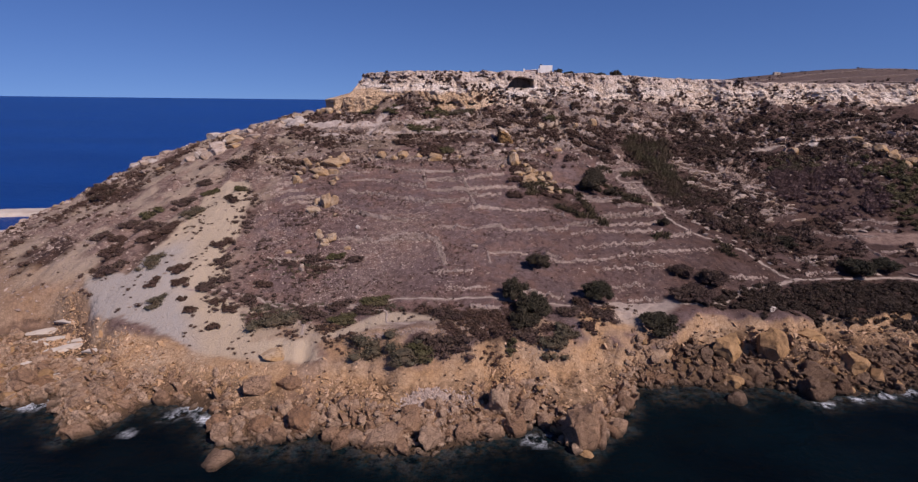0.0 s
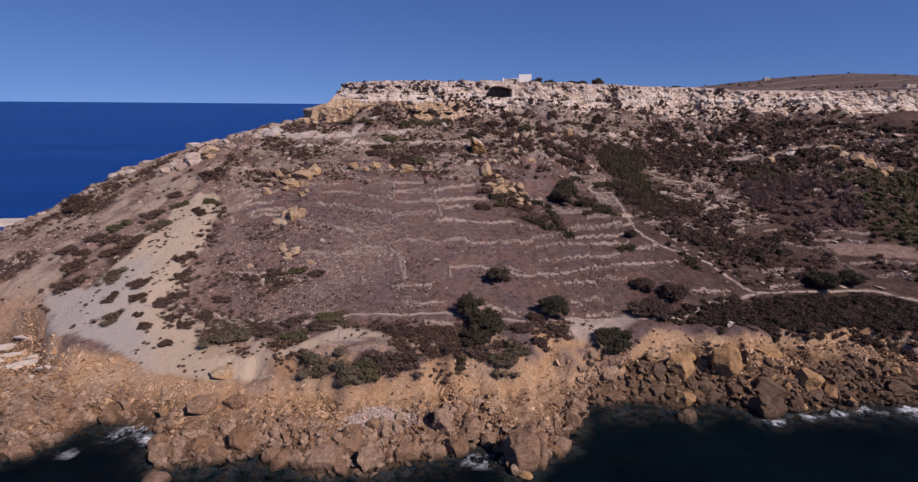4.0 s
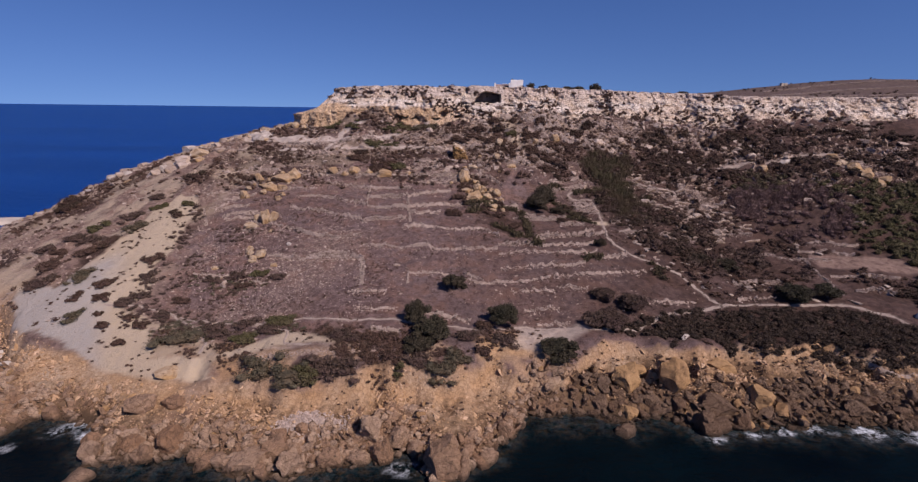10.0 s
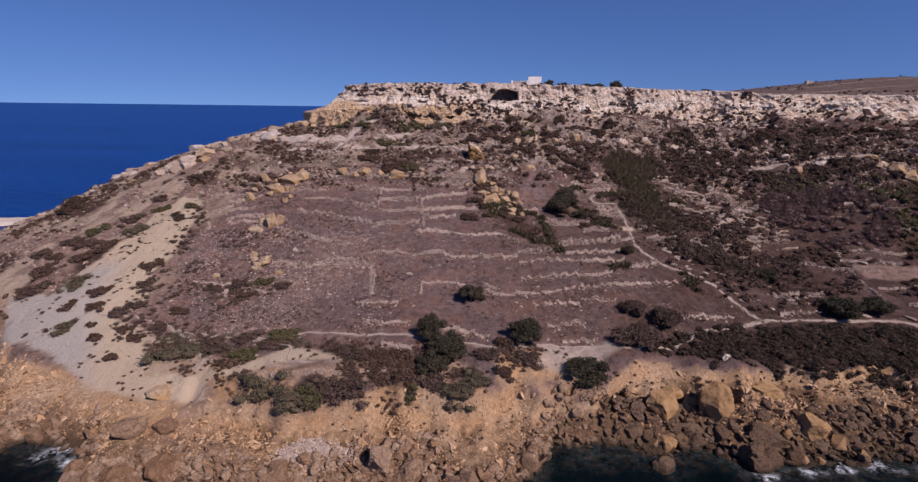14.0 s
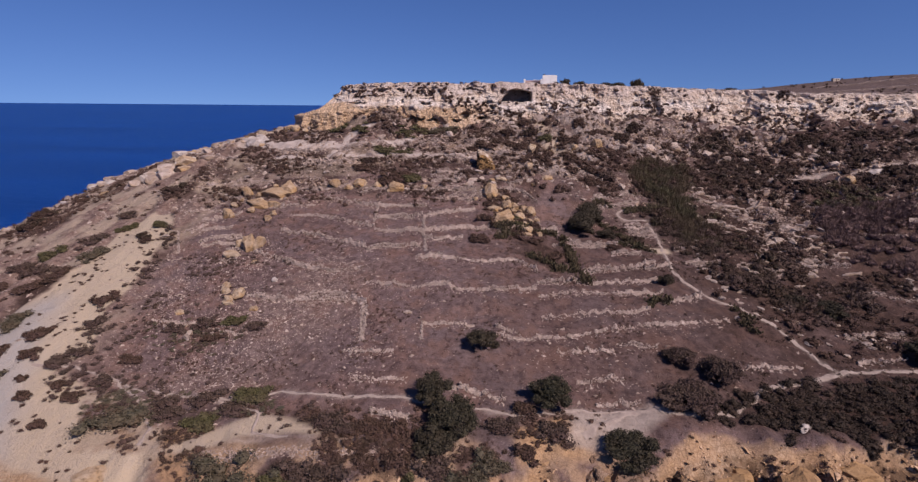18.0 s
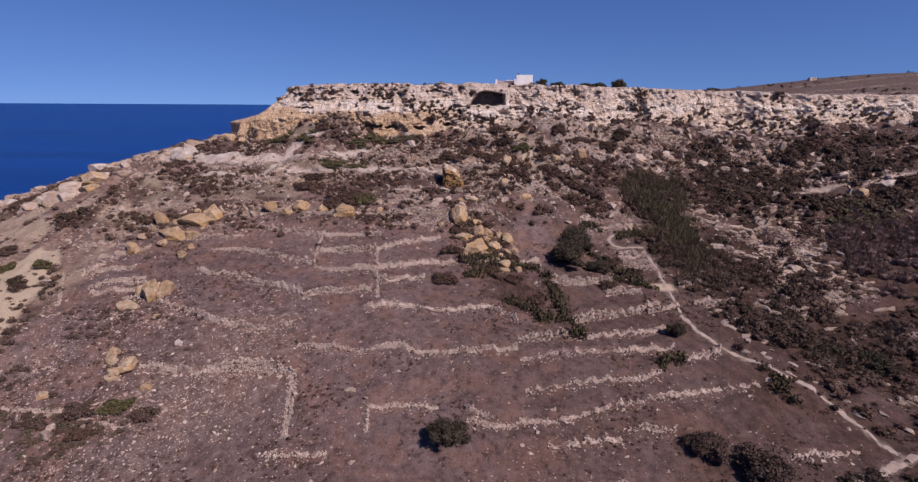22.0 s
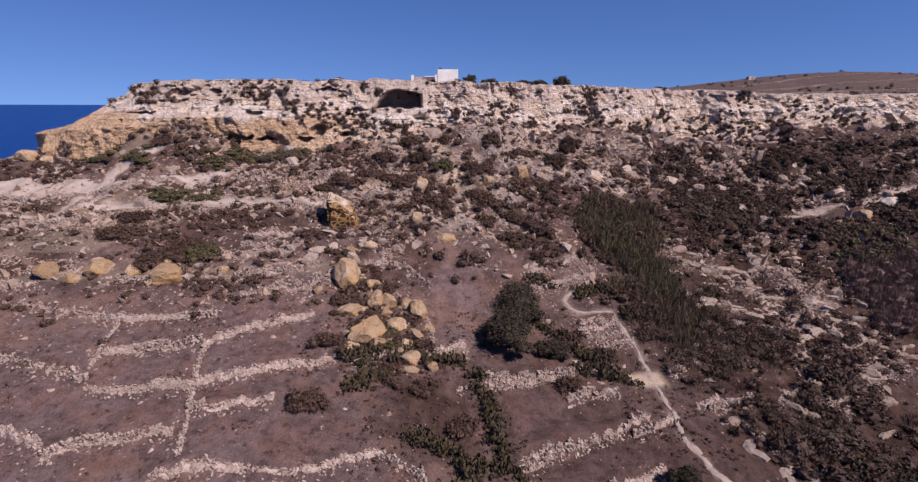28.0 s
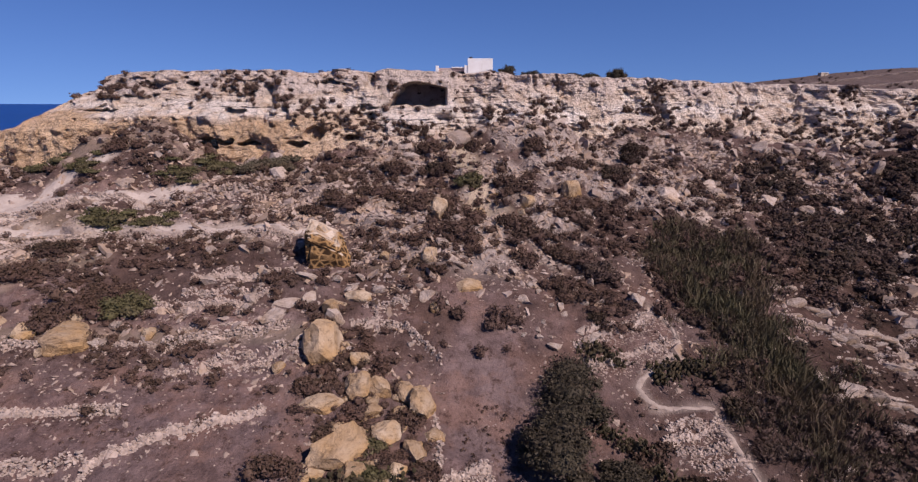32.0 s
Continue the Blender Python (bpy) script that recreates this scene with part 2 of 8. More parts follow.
    h = n.math("ADD", n.math("MULTIPLY", mid, 0.7), n.math("MULTIPLY", fine, 0.35))
    return n.done(c, h, 0.7, 0.3)


def rock_material(name, light, tan, dark, own=True, warm=(0.46, 0.27, 0.10), warm_part=0.0, stain=0.5, bump=0.2):
    n = Nodes(name, 0.92, 0.15)
    r = n.own() if own else n.island()
    base = n.mix(r, light, tan)
    base = n.mix(n.noise(0.7, 5, 0.7), base, n.mix(0.55, base, dark))
    if warm_part:
        base = n.mix(n.math("MULTIPLY", n.noise(0.35, 4, 0.6, lo=0.42, hi=0.6), warm_part), base, warm)
    spots = n.noise(2.6, 6, 0.8, lo=0.52, hi=0.66)
    base = n.mix(n.math("MULTIPLY", spots, stain), base, dark)
    h = n.math("ADD", n.noise(1.6, 6, 0.75), n.math("MULTIPLY", n.noise(7.0, 3, 0.7), 0.3))
    return n.done(base, h, 0.8 if bump > 0.1 else 0.4, bump)


def shore_rock_material():
    n = Nodes("shore_rock", 0.85, 0.2)
    at = n.t.nodes.new("ShaderNodeNewGeometry")
    z = n.node("ShaderNodeSeparateXYZ", Vector=at.outputs["Position"]).outputs[2]
    base = n.mix(n.own(), (0.36, 0.20, 0.108), (0.60, 0.415, 0.28))
    base = n.mix(n.noise(0.5, 5, 0.7, at.outputs["Position"]), base, n.mix(0.6, base, (0.19, 0.11, 0.068)))
    base = n.mix(n.math("MULTIPLY", n.noise(1.5, 7, 0.82, at.outputs["Position"], 0.5, 0.64), 0.5), base, (0.12, 0.072, 0.045))
    # Rocks darken past x 36: browner stone, plus that shore's shade painted in
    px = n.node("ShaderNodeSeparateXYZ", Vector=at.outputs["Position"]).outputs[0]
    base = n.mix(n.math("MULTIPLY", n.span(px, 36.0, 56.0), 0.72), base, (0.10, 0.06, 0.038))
    wet = n.span(z, 1.3, 0.3)
    base = n.mix(n.math("MULTIPLY", wet, 0.8), base, (0.04, 0.028, 0.018))
    crack = n.span(n.cells(0.55, at.outputs["Position"], "DISTANCE_TO_EDGE").outputs["Distance"], 0.03, 0.005)
    base = n.mix(n.math("MULTIPLY", crack, 0.5), base, (0.06, 0.036, 0.024))
    h = n.math("SUBTRACT", n.math("ADD", n.noise(1.5, 6, 0.75, at.outputs["Position"]), n.math("MULTIPLY", n.noise(5.0, 4, 0.7, at.outputs["Position"]), 0.3)), n.math("MULTIPLY", crack, 0.5))
    return n.done(base, h, 0.9, 0.35)


def cliff_material():
    n = Nodes("limestone_cliff", 0.92, 0.12)
    z, x = n.axis(2), n.axis(0)
    lay = n.noise(0.9, 5, 0.7, n.stretch(0.16, 0.16, 0.8), 0.38, 0.62)
    body = n.mix(lay, (0.60, 0.445, 0.335), (0.80, 0.66, 0.53))
    grey = n.mix(n.noise(0.35, 6, 0.75), (0.75, 0.615, 0.525), (0.54, 0.425, 0.35))
    wob = n.math("MULTIPLY", n.noise(0.08, 4), 4.0)
    band = n.span(n.math("ADD", z, wob), 70.5, 73.0)
    c = n.mix(band, body, grey)
    white = n.math("MULTIPLY", n.span(n.math("ADD", z, wob), 64.0, 66.0), n.span(n.math("ADD", z, wob), 70.8, 69.0))
    c = n.mix(n.math("MULTIPLY", white, n.noise(0.1, 6, 0.75, n.stretch(1, 1, 2.5), 0.42, 0.5)), c, (0.86, 0.74, 0.64))
    fresh = n.math("MULTIPLY", n.math("MULTIPLY", n.span(x, 15.0, 23.0), n.span(x, 54.0, 44.0)), n.math("MULTIPLY", n.span(z, 60.0, 63.0), n.span(n.math("ADD", z, n.math("MULTIPLY", wob, 0.5)), 69.5, 67.5)))
    c = n.mix(n.math("MULTIPLY", fresh, n.noise(0.25, 6, 0.75, None, 0.38, 0.55)), c, (0.84, 0.72, 0.62))
    west = n.math("MULTIPLY", n.span(x, -34.0, -56.0), 3.0)
    low = n.math("MULTIPLY", n.span(n.math("SUBTRACT", n.math("ADD", z, n.math("MULTIPLY", wob, 0.7)), west), 67.2, 65.2), n.span(x, 24.0, 4.0))
    warm = n.mix(n.noise(0.6, 6, 0.75, n.stretch(1, 1, 0.22)), (0.76, 0.54, 0.35), (0.60, 0.395, 0.235))
    c = n.mix(low, c, warm)
    c = n.mix(n.math("MULTIPLY", n.noise(0.22, 4, 0.6, None, 0.56, 0.66), 0.28), c, (0.42, 0.25, 0.11))
    dirt = n.noise(0.35, 8, 0.82, None, 0.5, 0.6)
    c = n.mix(n.math("MULTIPLY", dirt, 0.36), c, (0.19, 0.13, 0.096))
    high = n.math("MAXIMUM", n.span(z, 65.0, 67.5), n.span(x, 15.0, 28.0))
    seam = n.math("MULTIPLY", n.math("MULTIPLY", high, n.noise(1.5, 6, 0.75, n.stretch(0.14, 0.14, 1.6), 0.56, 0.62)), n.noise(0.12, 4, 0.6, None, 0.4, 0.6))
    c = n.mix(n.math("MULTIPLY", seam, 0.3), c, (0.12, 0.08, 0.06))
    c = n.mix(n.math("MULTIPLY", n.noise(0.5, 5, 0.7, n.stretch(1.0, 1.0, 0.2), 0.57, 0.66), 0.45), c, (0.36, 0.19, 0.085))
    crack = n.span(n.cells(0.45, n.stretch(1.0, 1.0, 1.6), "DISTANCE_TO_EDGE").outputs["Distance"], 0.045, 0.005)
    c = n.mix(n.math("MULTIPLY", crack, 0.5), c, (0.10, 0.07, 0.055))
    h = n.math("ADD", n.math("MULTIPLY", lay, 0.6), n.noise(1.3, 7, 0.78))
    return n.done(c, h, 0.85, 0.5)


def honeycomb_material():
    n = Nodes("honeycombed_limestone", 0.92, 0.12)
    pit = n.span(n.cells(3.0, n.stretch(1.0, 1.0, 1.25), "DISTANCE_TO_EDGE").outputs["Distance"], 0.05, 0.2)
    pit = n.math("MULTIPLY", pit, n.noise(0.8, 5, 0.75, None, 0.3, 0.42))
    c = n.mix(n.noise(1.4, 6, 0.75), (0.36, 0.215, 0.095), (0.21, 0.115, 0.045))
    c = n.mix(pit, c, (0.045, 0.025, 0.012))
    up = n.node("ShaderNodeSeparateXYZ", Vector=n.t.nodes.new("ShaderNodeNewGeometry").outputs["True Normal"]).outputs[2]
    c = n.mix(n.span(up, 0.7, 0.85), c, n.mix(n.noise(1.0, 5), (0.52, 0.42, 0.33), (0.38, 0.29, 0.21)))
    return n.done(c, n.math("SUBTRACT", n.noise(2.0, 5, 0.7), pit), 0.6, 0.1)


def leaf_material(name, a, b, dry, dry_part=0.3, own=False, patch=None):
    n = Nodes(name, 0.75, 0.2)
    c = n.mix(n.island(), a, b)
    c = n.mix(n.math("MULTIPLY", n.noise(0.35, 3), dry_part), c, dry)
    if patch:
        c = n.mix(n.math("MULTIPLY", n.noise(0.09, 4, 0.6, None, 0.44, 0.58), 0.75), c, n.mix(n.island(), patch, n.mix(0.5, patch, a)))
    if own:
        c = n.mix(n.math("MULTIPLY", n.own(), 0.5), c, dry)
    return n.done(c)


def sea_material():
    n = Nodes("sea_water", 0.16, 0.06)
    n.b.inputs["IOR"].default_value = 1.33
    z = n.attr("water")
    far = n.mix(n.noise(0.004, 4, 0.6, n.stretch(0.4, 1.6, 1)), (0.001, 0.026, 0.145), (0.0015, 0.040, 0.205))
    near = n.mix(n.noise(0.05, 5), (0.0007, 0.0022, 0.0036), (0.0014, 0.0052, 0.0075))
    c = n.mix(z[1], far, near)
    shoal = n.mix(n.noise(0.5, 5, 0.7, None, 0.42, 0.58), (0.005, 0.015, 0.017), (0.030, 0.022, 0.013))
    c = n.mix(n.math("MULTIPLY", z[2], n.noise(0.45, 6, 0.75, None, 0.4, 0.56)), c, shoal)
    lace = n.math("MULTIPLY", n.noise(0.35, 6, 0.75, None, 0.44, 0.56), n.noise(1.9, 6, 0.8, None, 0.36, 0.56))
    foam = n.math("MULTIPLY", z[0], lace)
    c = n.mix(foam, c, (0.72, 0.75, 0.78))
    h = n.math("ADD", n.noise(0.12, 4, 0.6, n.stretch(0.5, 1.2, 1)), n.math("MULTIPLY", n.noise(0.9, 4, 0.65), 0.35))
    return n.done(c, h, 0.5, 0.8, n.math("ADD", n.math("MULTIPLY", foam, 0.6), n.math("SUBTRACT", 0.3, n.math("MULTIPLY", z[1], 0.16))))


def plain_material(name, a, b, scale=1.2, rough=0.9, bump=0.3, stain=None):
    n = Nodes(name, rough, 0.2)
    c = n.mix(n.noise(scale, 5, 0.7), a, b)
    if stain:
        c = n.mix(n.math("MULTIPLY", n.noise(scale * 0.5, 6, 0.8, n.stretch(2, 2, 0.5), 0.52, 0.7), 0.6), c, stain)
    return n.done(c, n.noise(scale * 5, 4, 0.7), bump, 0.03)


GROUND = ground_material()
CLIFF = cliff_material()
SHORE_ROCK = shore_rock_material()
PALE_ROCK = rock_material("pale_limestone", (0.51, 0.41, 0.345), (0.32, 0.25, 0.21), (0.16, 0.12, 0.10), True, warm_part=0.3)
YELLOW_ROCK = rock_material("yellow_limestone", (0.53, 0.405, 0.285), (0.36, 0.25, 0.155), (0.10, 0.064, 0.04), True, (0.46, 0.265, 0.10), 0.6, 0.7)
WALL_STONE = rock_material("dry_wall_stone", (0.51, 0.40, 0.335), (0.33, 0.25, 0.205), (0.17, 0.125, 0.098), False, stain=0.25, bump=0.02)
LOOSE_STONE = rock_material("loose_stone", (0.439, 0.331, 0.265), (0.25, 0.18, 0.145), (0.121, 0.0864, 0.0662), False, stain=0.2, bump=0.02)
RUBBLE_STONE = rock_material("beach_rubble", (0.62, 0.42, 0.275), (0.34, 0.205, 0.115), (0.125, 0.072, 0.04), False, warm_part=0.3, stain=0.3, bump=0.03)
SCREE_BLOCK = rock_material("scree_block", (0.46, 0.36, 0.305), (0.27, 0.205, 0.17), (0.14, 0.10, 0.082), False, warm_part=0.25, stain=0.4, bump=0.05)
ORANGE_ROCK = rock_material("orange_shore_rock", (0.43, 0.265, 0.13), (0.29, 0.17, 0.085), (0.10, 0.06, 0.035), True, (0.46, 0.26, 0.10), 0.4, 0.6)
HONEYCOMB = honeycomb_material()
WHITE_STONE = plain_material("bleached_stone", (0.50, 0.425, 0.37), (0.27, 0.22, 0.185), 1.4, 0.9, 0.9, (0.15, 0.115, 0.095))
SHELF_ROCK = plain_material("pale_shelf_rock", (0.52, 0.45, 0.38), (0.38, 0.31, 0.25), 0.12, 0.9, 0.5)
SEA = sea_material()
SCRUB_LEAF = leaf_material("scrub_leaf", (0.042, 0.0265, 0.0165), (0.090, 0.055, 0.038), (0.115, 0.062, 0.046), 0.6, False, (0.098, 0.058, 0.047))
DARK_LEAF = leaf_material("dark_scrub_leaf", (0.020, 0.0152, 0.0093), (0.064, 0.044, 0.027), (0.0938, 0.0462, 0.0347), 0.45, False, (0.078, 0.046, 0.037))
TREE_LEAF = leaf_material("carob_leaf", (0.018, 0.0182, 0.0105), (0.060, 0.054, 0.031), (0.068, 0.046, 0.032), 0.35, True)
HEATH_LEAF = leaf_material("heath_leaf", (0.050, 0.045, 0.028), (0.105, 0.090, 0.058), (0.12, 0.074, 0.045), 0.5)
OLIVE_LEAF = leaf_material("olive_scrub_leaf", (0.048, 0.044, 0.018), (0.100, 0.090, 0.036), (0.11, 0.075, 0.05), 0.4)
REED_LEAF = leaf_material("reed_blade", (0.052, 0.048, 0.025), (0.125, 0.108, 0.056), (0.095, 0.062, 0.038), 0.5, False, (0.105, 0.066, 0.043))
COAST_LEAF = leaf_material("coast_scrub_leaf", (0.022, 0.0155, 0.0105), (0.056, 0.038, 0.026), (0.062, 0.036, 0.026), 0.45)
BROWN_LEAF = leaf_material("brown_thicket", (0.044, 0.030, 0.021), (0.105, 0.070, 0.052), (0.10, 0.062, 0.050), 0.6, False, (0.096, 0.058, 0.049))
TWIG = leaf_material("bare_purple_twig", (0.125, 0.078, 0.068), (0.215, 0.138, 0.122), (0.060, 0.036, 0.029), 0.5)
CACTUS = leaf_material("prickly_pear_pad", (0.028, 0.026, 0.013), (0.085, 0.066, 0.034), (0.085, 0.056, 0.036), 0.5)
BARK = plain_material("bark", (0.10, 0.075, 0.055), (0.19, 0.15, 0.12), 3.0, 0.95, 0.8)
LIMEWASH = plain_material("limewashed_wall", (0.80, 0.77, 0.73), (0.74, 0.70, 0.65), 0.6, 0.85, 0.2, (0.60, 0.55, 0.48))
PINK_WALL = plain_material("rose_plaster", (0.52, 0.38, 0.33), (0.44, 0.31, 0.27), 0.8, 0.9, 0.3, (0.32, 0.22, 0.18))
PATH_DUST = plain_material("path_dust", (0.36, 0.285, 0.235), (0.26, 0.20, 0.165), 0.9, 0.95, 0.5, (0.17, 0.12, 0.095))
TRACK_DUST = plain_material("track_dust", (0.42, 0.345, 0.295), (0.33, 0.265, 0.225), 0.5, 0.95, 0.5, (0.24, 0.18, 0.15))
STONE_BLOCK = plain_material("sawn_limestone", (0.58, 0.47, 0.36), (0.46, 0.37, 0.28), 1.0, 0.9, 0.4)
DARK_PLASTIC = plain_material("black_tank", (0.03, 0.03, 0.035), (0.05, 0.05, 0.055), 2.0, 0.5, 0.1)
TENT_CLOTH = plain_material("tent_cloth", (0.06, 0.075, 0.11), (0.10, 0.115, 0.15), 1.5, 0.8, 0.2)
# Window glass; also colours the sheet that stands for shade in the bay
GLASS_AND_BAY_SHADE = plain_material("glass_and_bay_shade", (0.02, 0.022, 0.026), (0.03, 0.032, 0.036), 2.0, 0.12, 0.0)
GREY_WOOD = plain_material("weathered_wood", (0.16, 0.12, 0.09), (0.24, 0.19, 0.15), 4.0, 0.9, 0.5)


# ---- building helpers ----
def mesh_np(name, verts, faces, smooth=False):
    """A mesh from an array of corners and an array of faces that all have as many corners."""
    verts, faces = np.asarray(verts, np.float32), np.asarray(faces, np.int32)
    me = bpy.data.meshes.new(name)
    k = faces.shape[1]
    me.vertices.add(len(verts))
    me.vertices.foreach_set("co", verts.ravel())
    me.loops.add(faces.size)
    me.loops.foreach_set("vertex_index", faces.ravel())
    me.polygons.add(len(faces))
    me.polygons.foreach_set("loop_start", np.arange(0, faces.size, k, dtype=np.int32))
    me.polygons.foreach_set("loop_total", np.full(len(faces), k, np.int32))
    me.polygons.foreach_set("use_smooth", np.full(len(faces), smooth, bool))
    me.update(calc_edges=True)
    return me


def colour_layer(me, name, r, g, b):
    a = me.attributes.new(name, "FLOAT_COLOR", "POINT")
    a.data.foreach_set("color", np.stack([r, g, b, np.ones_like(r)], -1).astype(np.float32).ravel())


def made(name, me, material, parent=None, label="", category="", group="", kind=""):
    me.materials.append(material)
    ob = new(name, me)
    if parent is not None:
        ob.parent = parent
    return tagged(ob, label, category, group, kind)


def part(name, bm, material, parent, label=""):
    me = bpy.data.meshes.new(name)
    bm.to_mesh(me)
    bm.free()
    return made(name, me, material, parent, label)


def box_bm(x0, y0, z0, x1, y1, z1, bevel=0.03):
    bm = bmesh.new()
    bmesh.ops.create_cube(bm, size=1)
    bmesh.ops.scale(bm, vec=(x1 - x0, y1 - y0, z1 - z0), verts=bm.verts)
    bmesh.ops.translate(bm, vec=((x0 + x1) / 2, (y0 + y1) / 2, (z0 + z1) / 2), verts=bm.verts)
    if bevel:
        bmesh.ops.bevel(bm, geom=bm.edges, offset=bevel, segments=1, affect="EDGES")
    return bm


def ball(sub):
    bm = bmesh.new()
    bmesh.ops.create_icosphere(bm, subdivisions=sub, radius=1)
    v = np.array([p.co for p in bm.verts])
    f = np.array([[p.index for p in q.verts] for q in bm.faces])
    bm.free()
    return v, f


BALLS = {k: ball(k) for k in (1, 2, 3, 4)}


def rock_shape(seed, sub=3, cuts=9, rough=0.1, squash=(1, 1, 0.8), near=0.44, far=0.74):
    """A broken block: a ball cut by planes and then roughened."""
    rnd = np.random.RandomState(seed)
    v, f = BALLS[sub][0].copy(), BALLS[sub][1]
    v = v * np.array(squash)
    for _ in range(cuts):
        d = rnd.normal(size=3)
        d /= np.linalg.norm(d)
        k = rnd.uniform(near, far)
        over = np.maximum(v @ d - k, 0)
        v = v - over[:, None] * d
    v = v / np.abs(v).max(0) * np.array(squash)
    if rough:
        n = fbm(v[:, 0] * 1.8 + seed, v[:, 1] * 1.8, v[:, 2] * 1.8, 4, seed)
        v = v * (1 + rough * 2.2 * n)[:, None]
    v[:, 2] -= v[:, 2].min() * 0.55
    return v, f


def scatter(shapes, places, scales, rnd, tilt=0.3, pick=None):
    """Copies of the shapes, turned and scaled, as one list of corners and faces. places: n by 3; scales: n, or n by 3."""
    places = np.asarray(places, float)
    n = len(places)
    scales = np.asarray(scales, float)
    if scales.ndim == 1:
        scales = np.repeat(scales[:, None], 3, 1)
    which = rnd.randint(0, len(shapes), n) if pick is None else pick
    a = rnd.uniform(0, 2 * np.pi, n)
    tx, ty = rnd.normal(0, tilt, n), rnd.normal(0, tilt, n)
    vs, fs, off = [], [], 0
    for k, (v, f) in enumerate(shapes):
        i = np.where(which == k)[0]
        if not len(i):
            continue
        p = v[None] * scales[i][:, None, :]
        c, s = np.cos(a[i])[:, None], np.sin(a[i])[:, None]
        x, y, z = p[..., 0] * c - p[..., 1] * s, p[..., 0] * s + p[..., 1] * c, p[..., 2]
        z = z + x * tx[i][:, None] + y * ty[i][:, None]
        p = np.stack([x, y, z], -1) + places[i][:, None, :]
        vs.append(p.reshape(-1, 3))
        fs.append((f[None] + (off + np.arange(len(i)) * len(v))[:, None, None]).reshape(-1, f.shape[1]))
        off += len(i) * len(v)
    return np.concatenate(vs), np.concatenate(fs)


def near_line(x, y, pts):
    """Distance to a line through pts, and on which side (positive to its left)."""
    best, side = np.full(np.shape(x), 1e9), np.zeros(np.shape(x))
    for (ax, ay), (bx, by) in zip(pts[:-1], pts[1:]):
        dx, dy = bx - ax, by - ay
        q = dx * dx + dy * dy
        t = np.clip(((x - ax) * dx + (y - ay) * dy) / q, 0, 1)
        px, py = x - ax - t * dx, y - ay - t * dy
        d = np.hypot(px, py)
        cr = dx * (y - ay) - dy * (x - ax)
        m = d < best
        best, side = np.where(m, d, best), np.where(m, np.sign(cr), side)
    return best, side


def inside(x, y, pts, soft=2.0):
    """1 within the outline pts, 0 outside, eased over soft metres."""
    odd = np.zeros(np.shape(x), bool)
    for (ax, ay), (bx, by) in zip(pts, pts[1:] + pts[:1]):
        if ay == by:
            continue
        odd ^= ((ay > y) != (by > y)) & (x < (bx - ax) * (y - ay) / (by - ay) + ax)
    d = near_line(x, y, pts + pts[:1])[0]
    return step(-soft, soft, np.where(odd, d, -d))


# ---- plan: dry walls, paths, bare ground ----
TERRACES = []


def terrace(*pts):
    TERRACES.append(list(pts))


terrace((-33.9, 204.5), (-26.7, 202.5), (-19, 200.6), (-12.8, 198.4))
terrace((-13, 199.1), (2.3, 199))
terrace((-39.4, 193.6), (-29.9, 193.1), (-19.7, 190.2), (-11.4, 186.5))
terrace((-13, 199.1), (-11.8, 187.6))
terrace((-11.6, 191.5), (2, 192.9))
terrace((-11, 184.9), (3.6, 184.1))
terrace((-39.3, 185.4), (-29.5, 182.9), (-19.5, 179.3), (-11.3, 176))
terrace((-11, 175.1), (-5.6, 176.5), (3.6, 177.3))
terrace((2.3, 192.9), (8.2, 196.9), (17.6, 200.8))
terrace((3.4, 185.1), (9.5, 187), (18.3, 189.8), (22.2, 191.3))
terrace((4.3, 180.1), (15.1, 181.8))
terrace((3.3, 170.3), (9.2, 172.1), (19.5, 171.2), (29.8, 174.6), (35.5, 170.4))
terrace((2.3, 192.9), (3.4, 185.1), (5.9, 172.9))
terrace((-42.7, 174.1), (-32.9, 170.5), (-24.6, 166.8), (-18.5, 165.2), (-10.4, 166.2))
terrace((-7.2, 159.7), (1.2, 158.6), (11.2, 158.7), (21.2, 159.1), (34.7, 161))
terrace((-31.3, 156), (-23.9, 154.8), (-14, 154.3), (-8.3, 154.3))
terrace((-6.4, 153), (-5.1, 146.5), (-3.6, 139.7))
terrace((8.7, 146), (20.1, 146.9))
terrace((8.7, 146), (9.5, 140.9))
terrace((25.1, 146), (30.8, 144.8), (39.9, 145.7), (50, 149.5))
terrace((50.9, 149.6), (61.1, 153.8), (72.8, 156.9), (80.4, 159.2))
terrace((35.5, 151.9), (46.1, 154.3), (58.1, 157.2), (62, 159.5))
terrace((35.1, 158.6), (48.8, 162.6), (66.5, 165.9))
terrace((35, 164.4), (46.4, 167.2), (48.8, 167.7))
terrace((47.5, 172.9), (56.8, 177), (68.3, 181.5))
terrace((49.3, 167.4), (61.1, 170.5), (66.6, 173))
terrace((65.3, 162.6), (76.1, 166.7))
terrace((51.3, 145.5), (60.5, 146.7))
terrace((77.7, 143.3), (91.2, 146.4))
terrace((-61, 178.6), (-57.5, 181.2), (-49.8, 182.4))
terrace((-66, 183.2), (-62.6, 187.1))
terrace((-63.6, 192.4), (-55, 193.1))
terrace((-67.4, 204.7), (-54, 200.9), (-43.6, 199.4))
terrace((-74, 194.2), (-68.1, 197.2), (-59.7, 194.4))
terrace((-69.6, 215.8), (-53.7, 214.4))
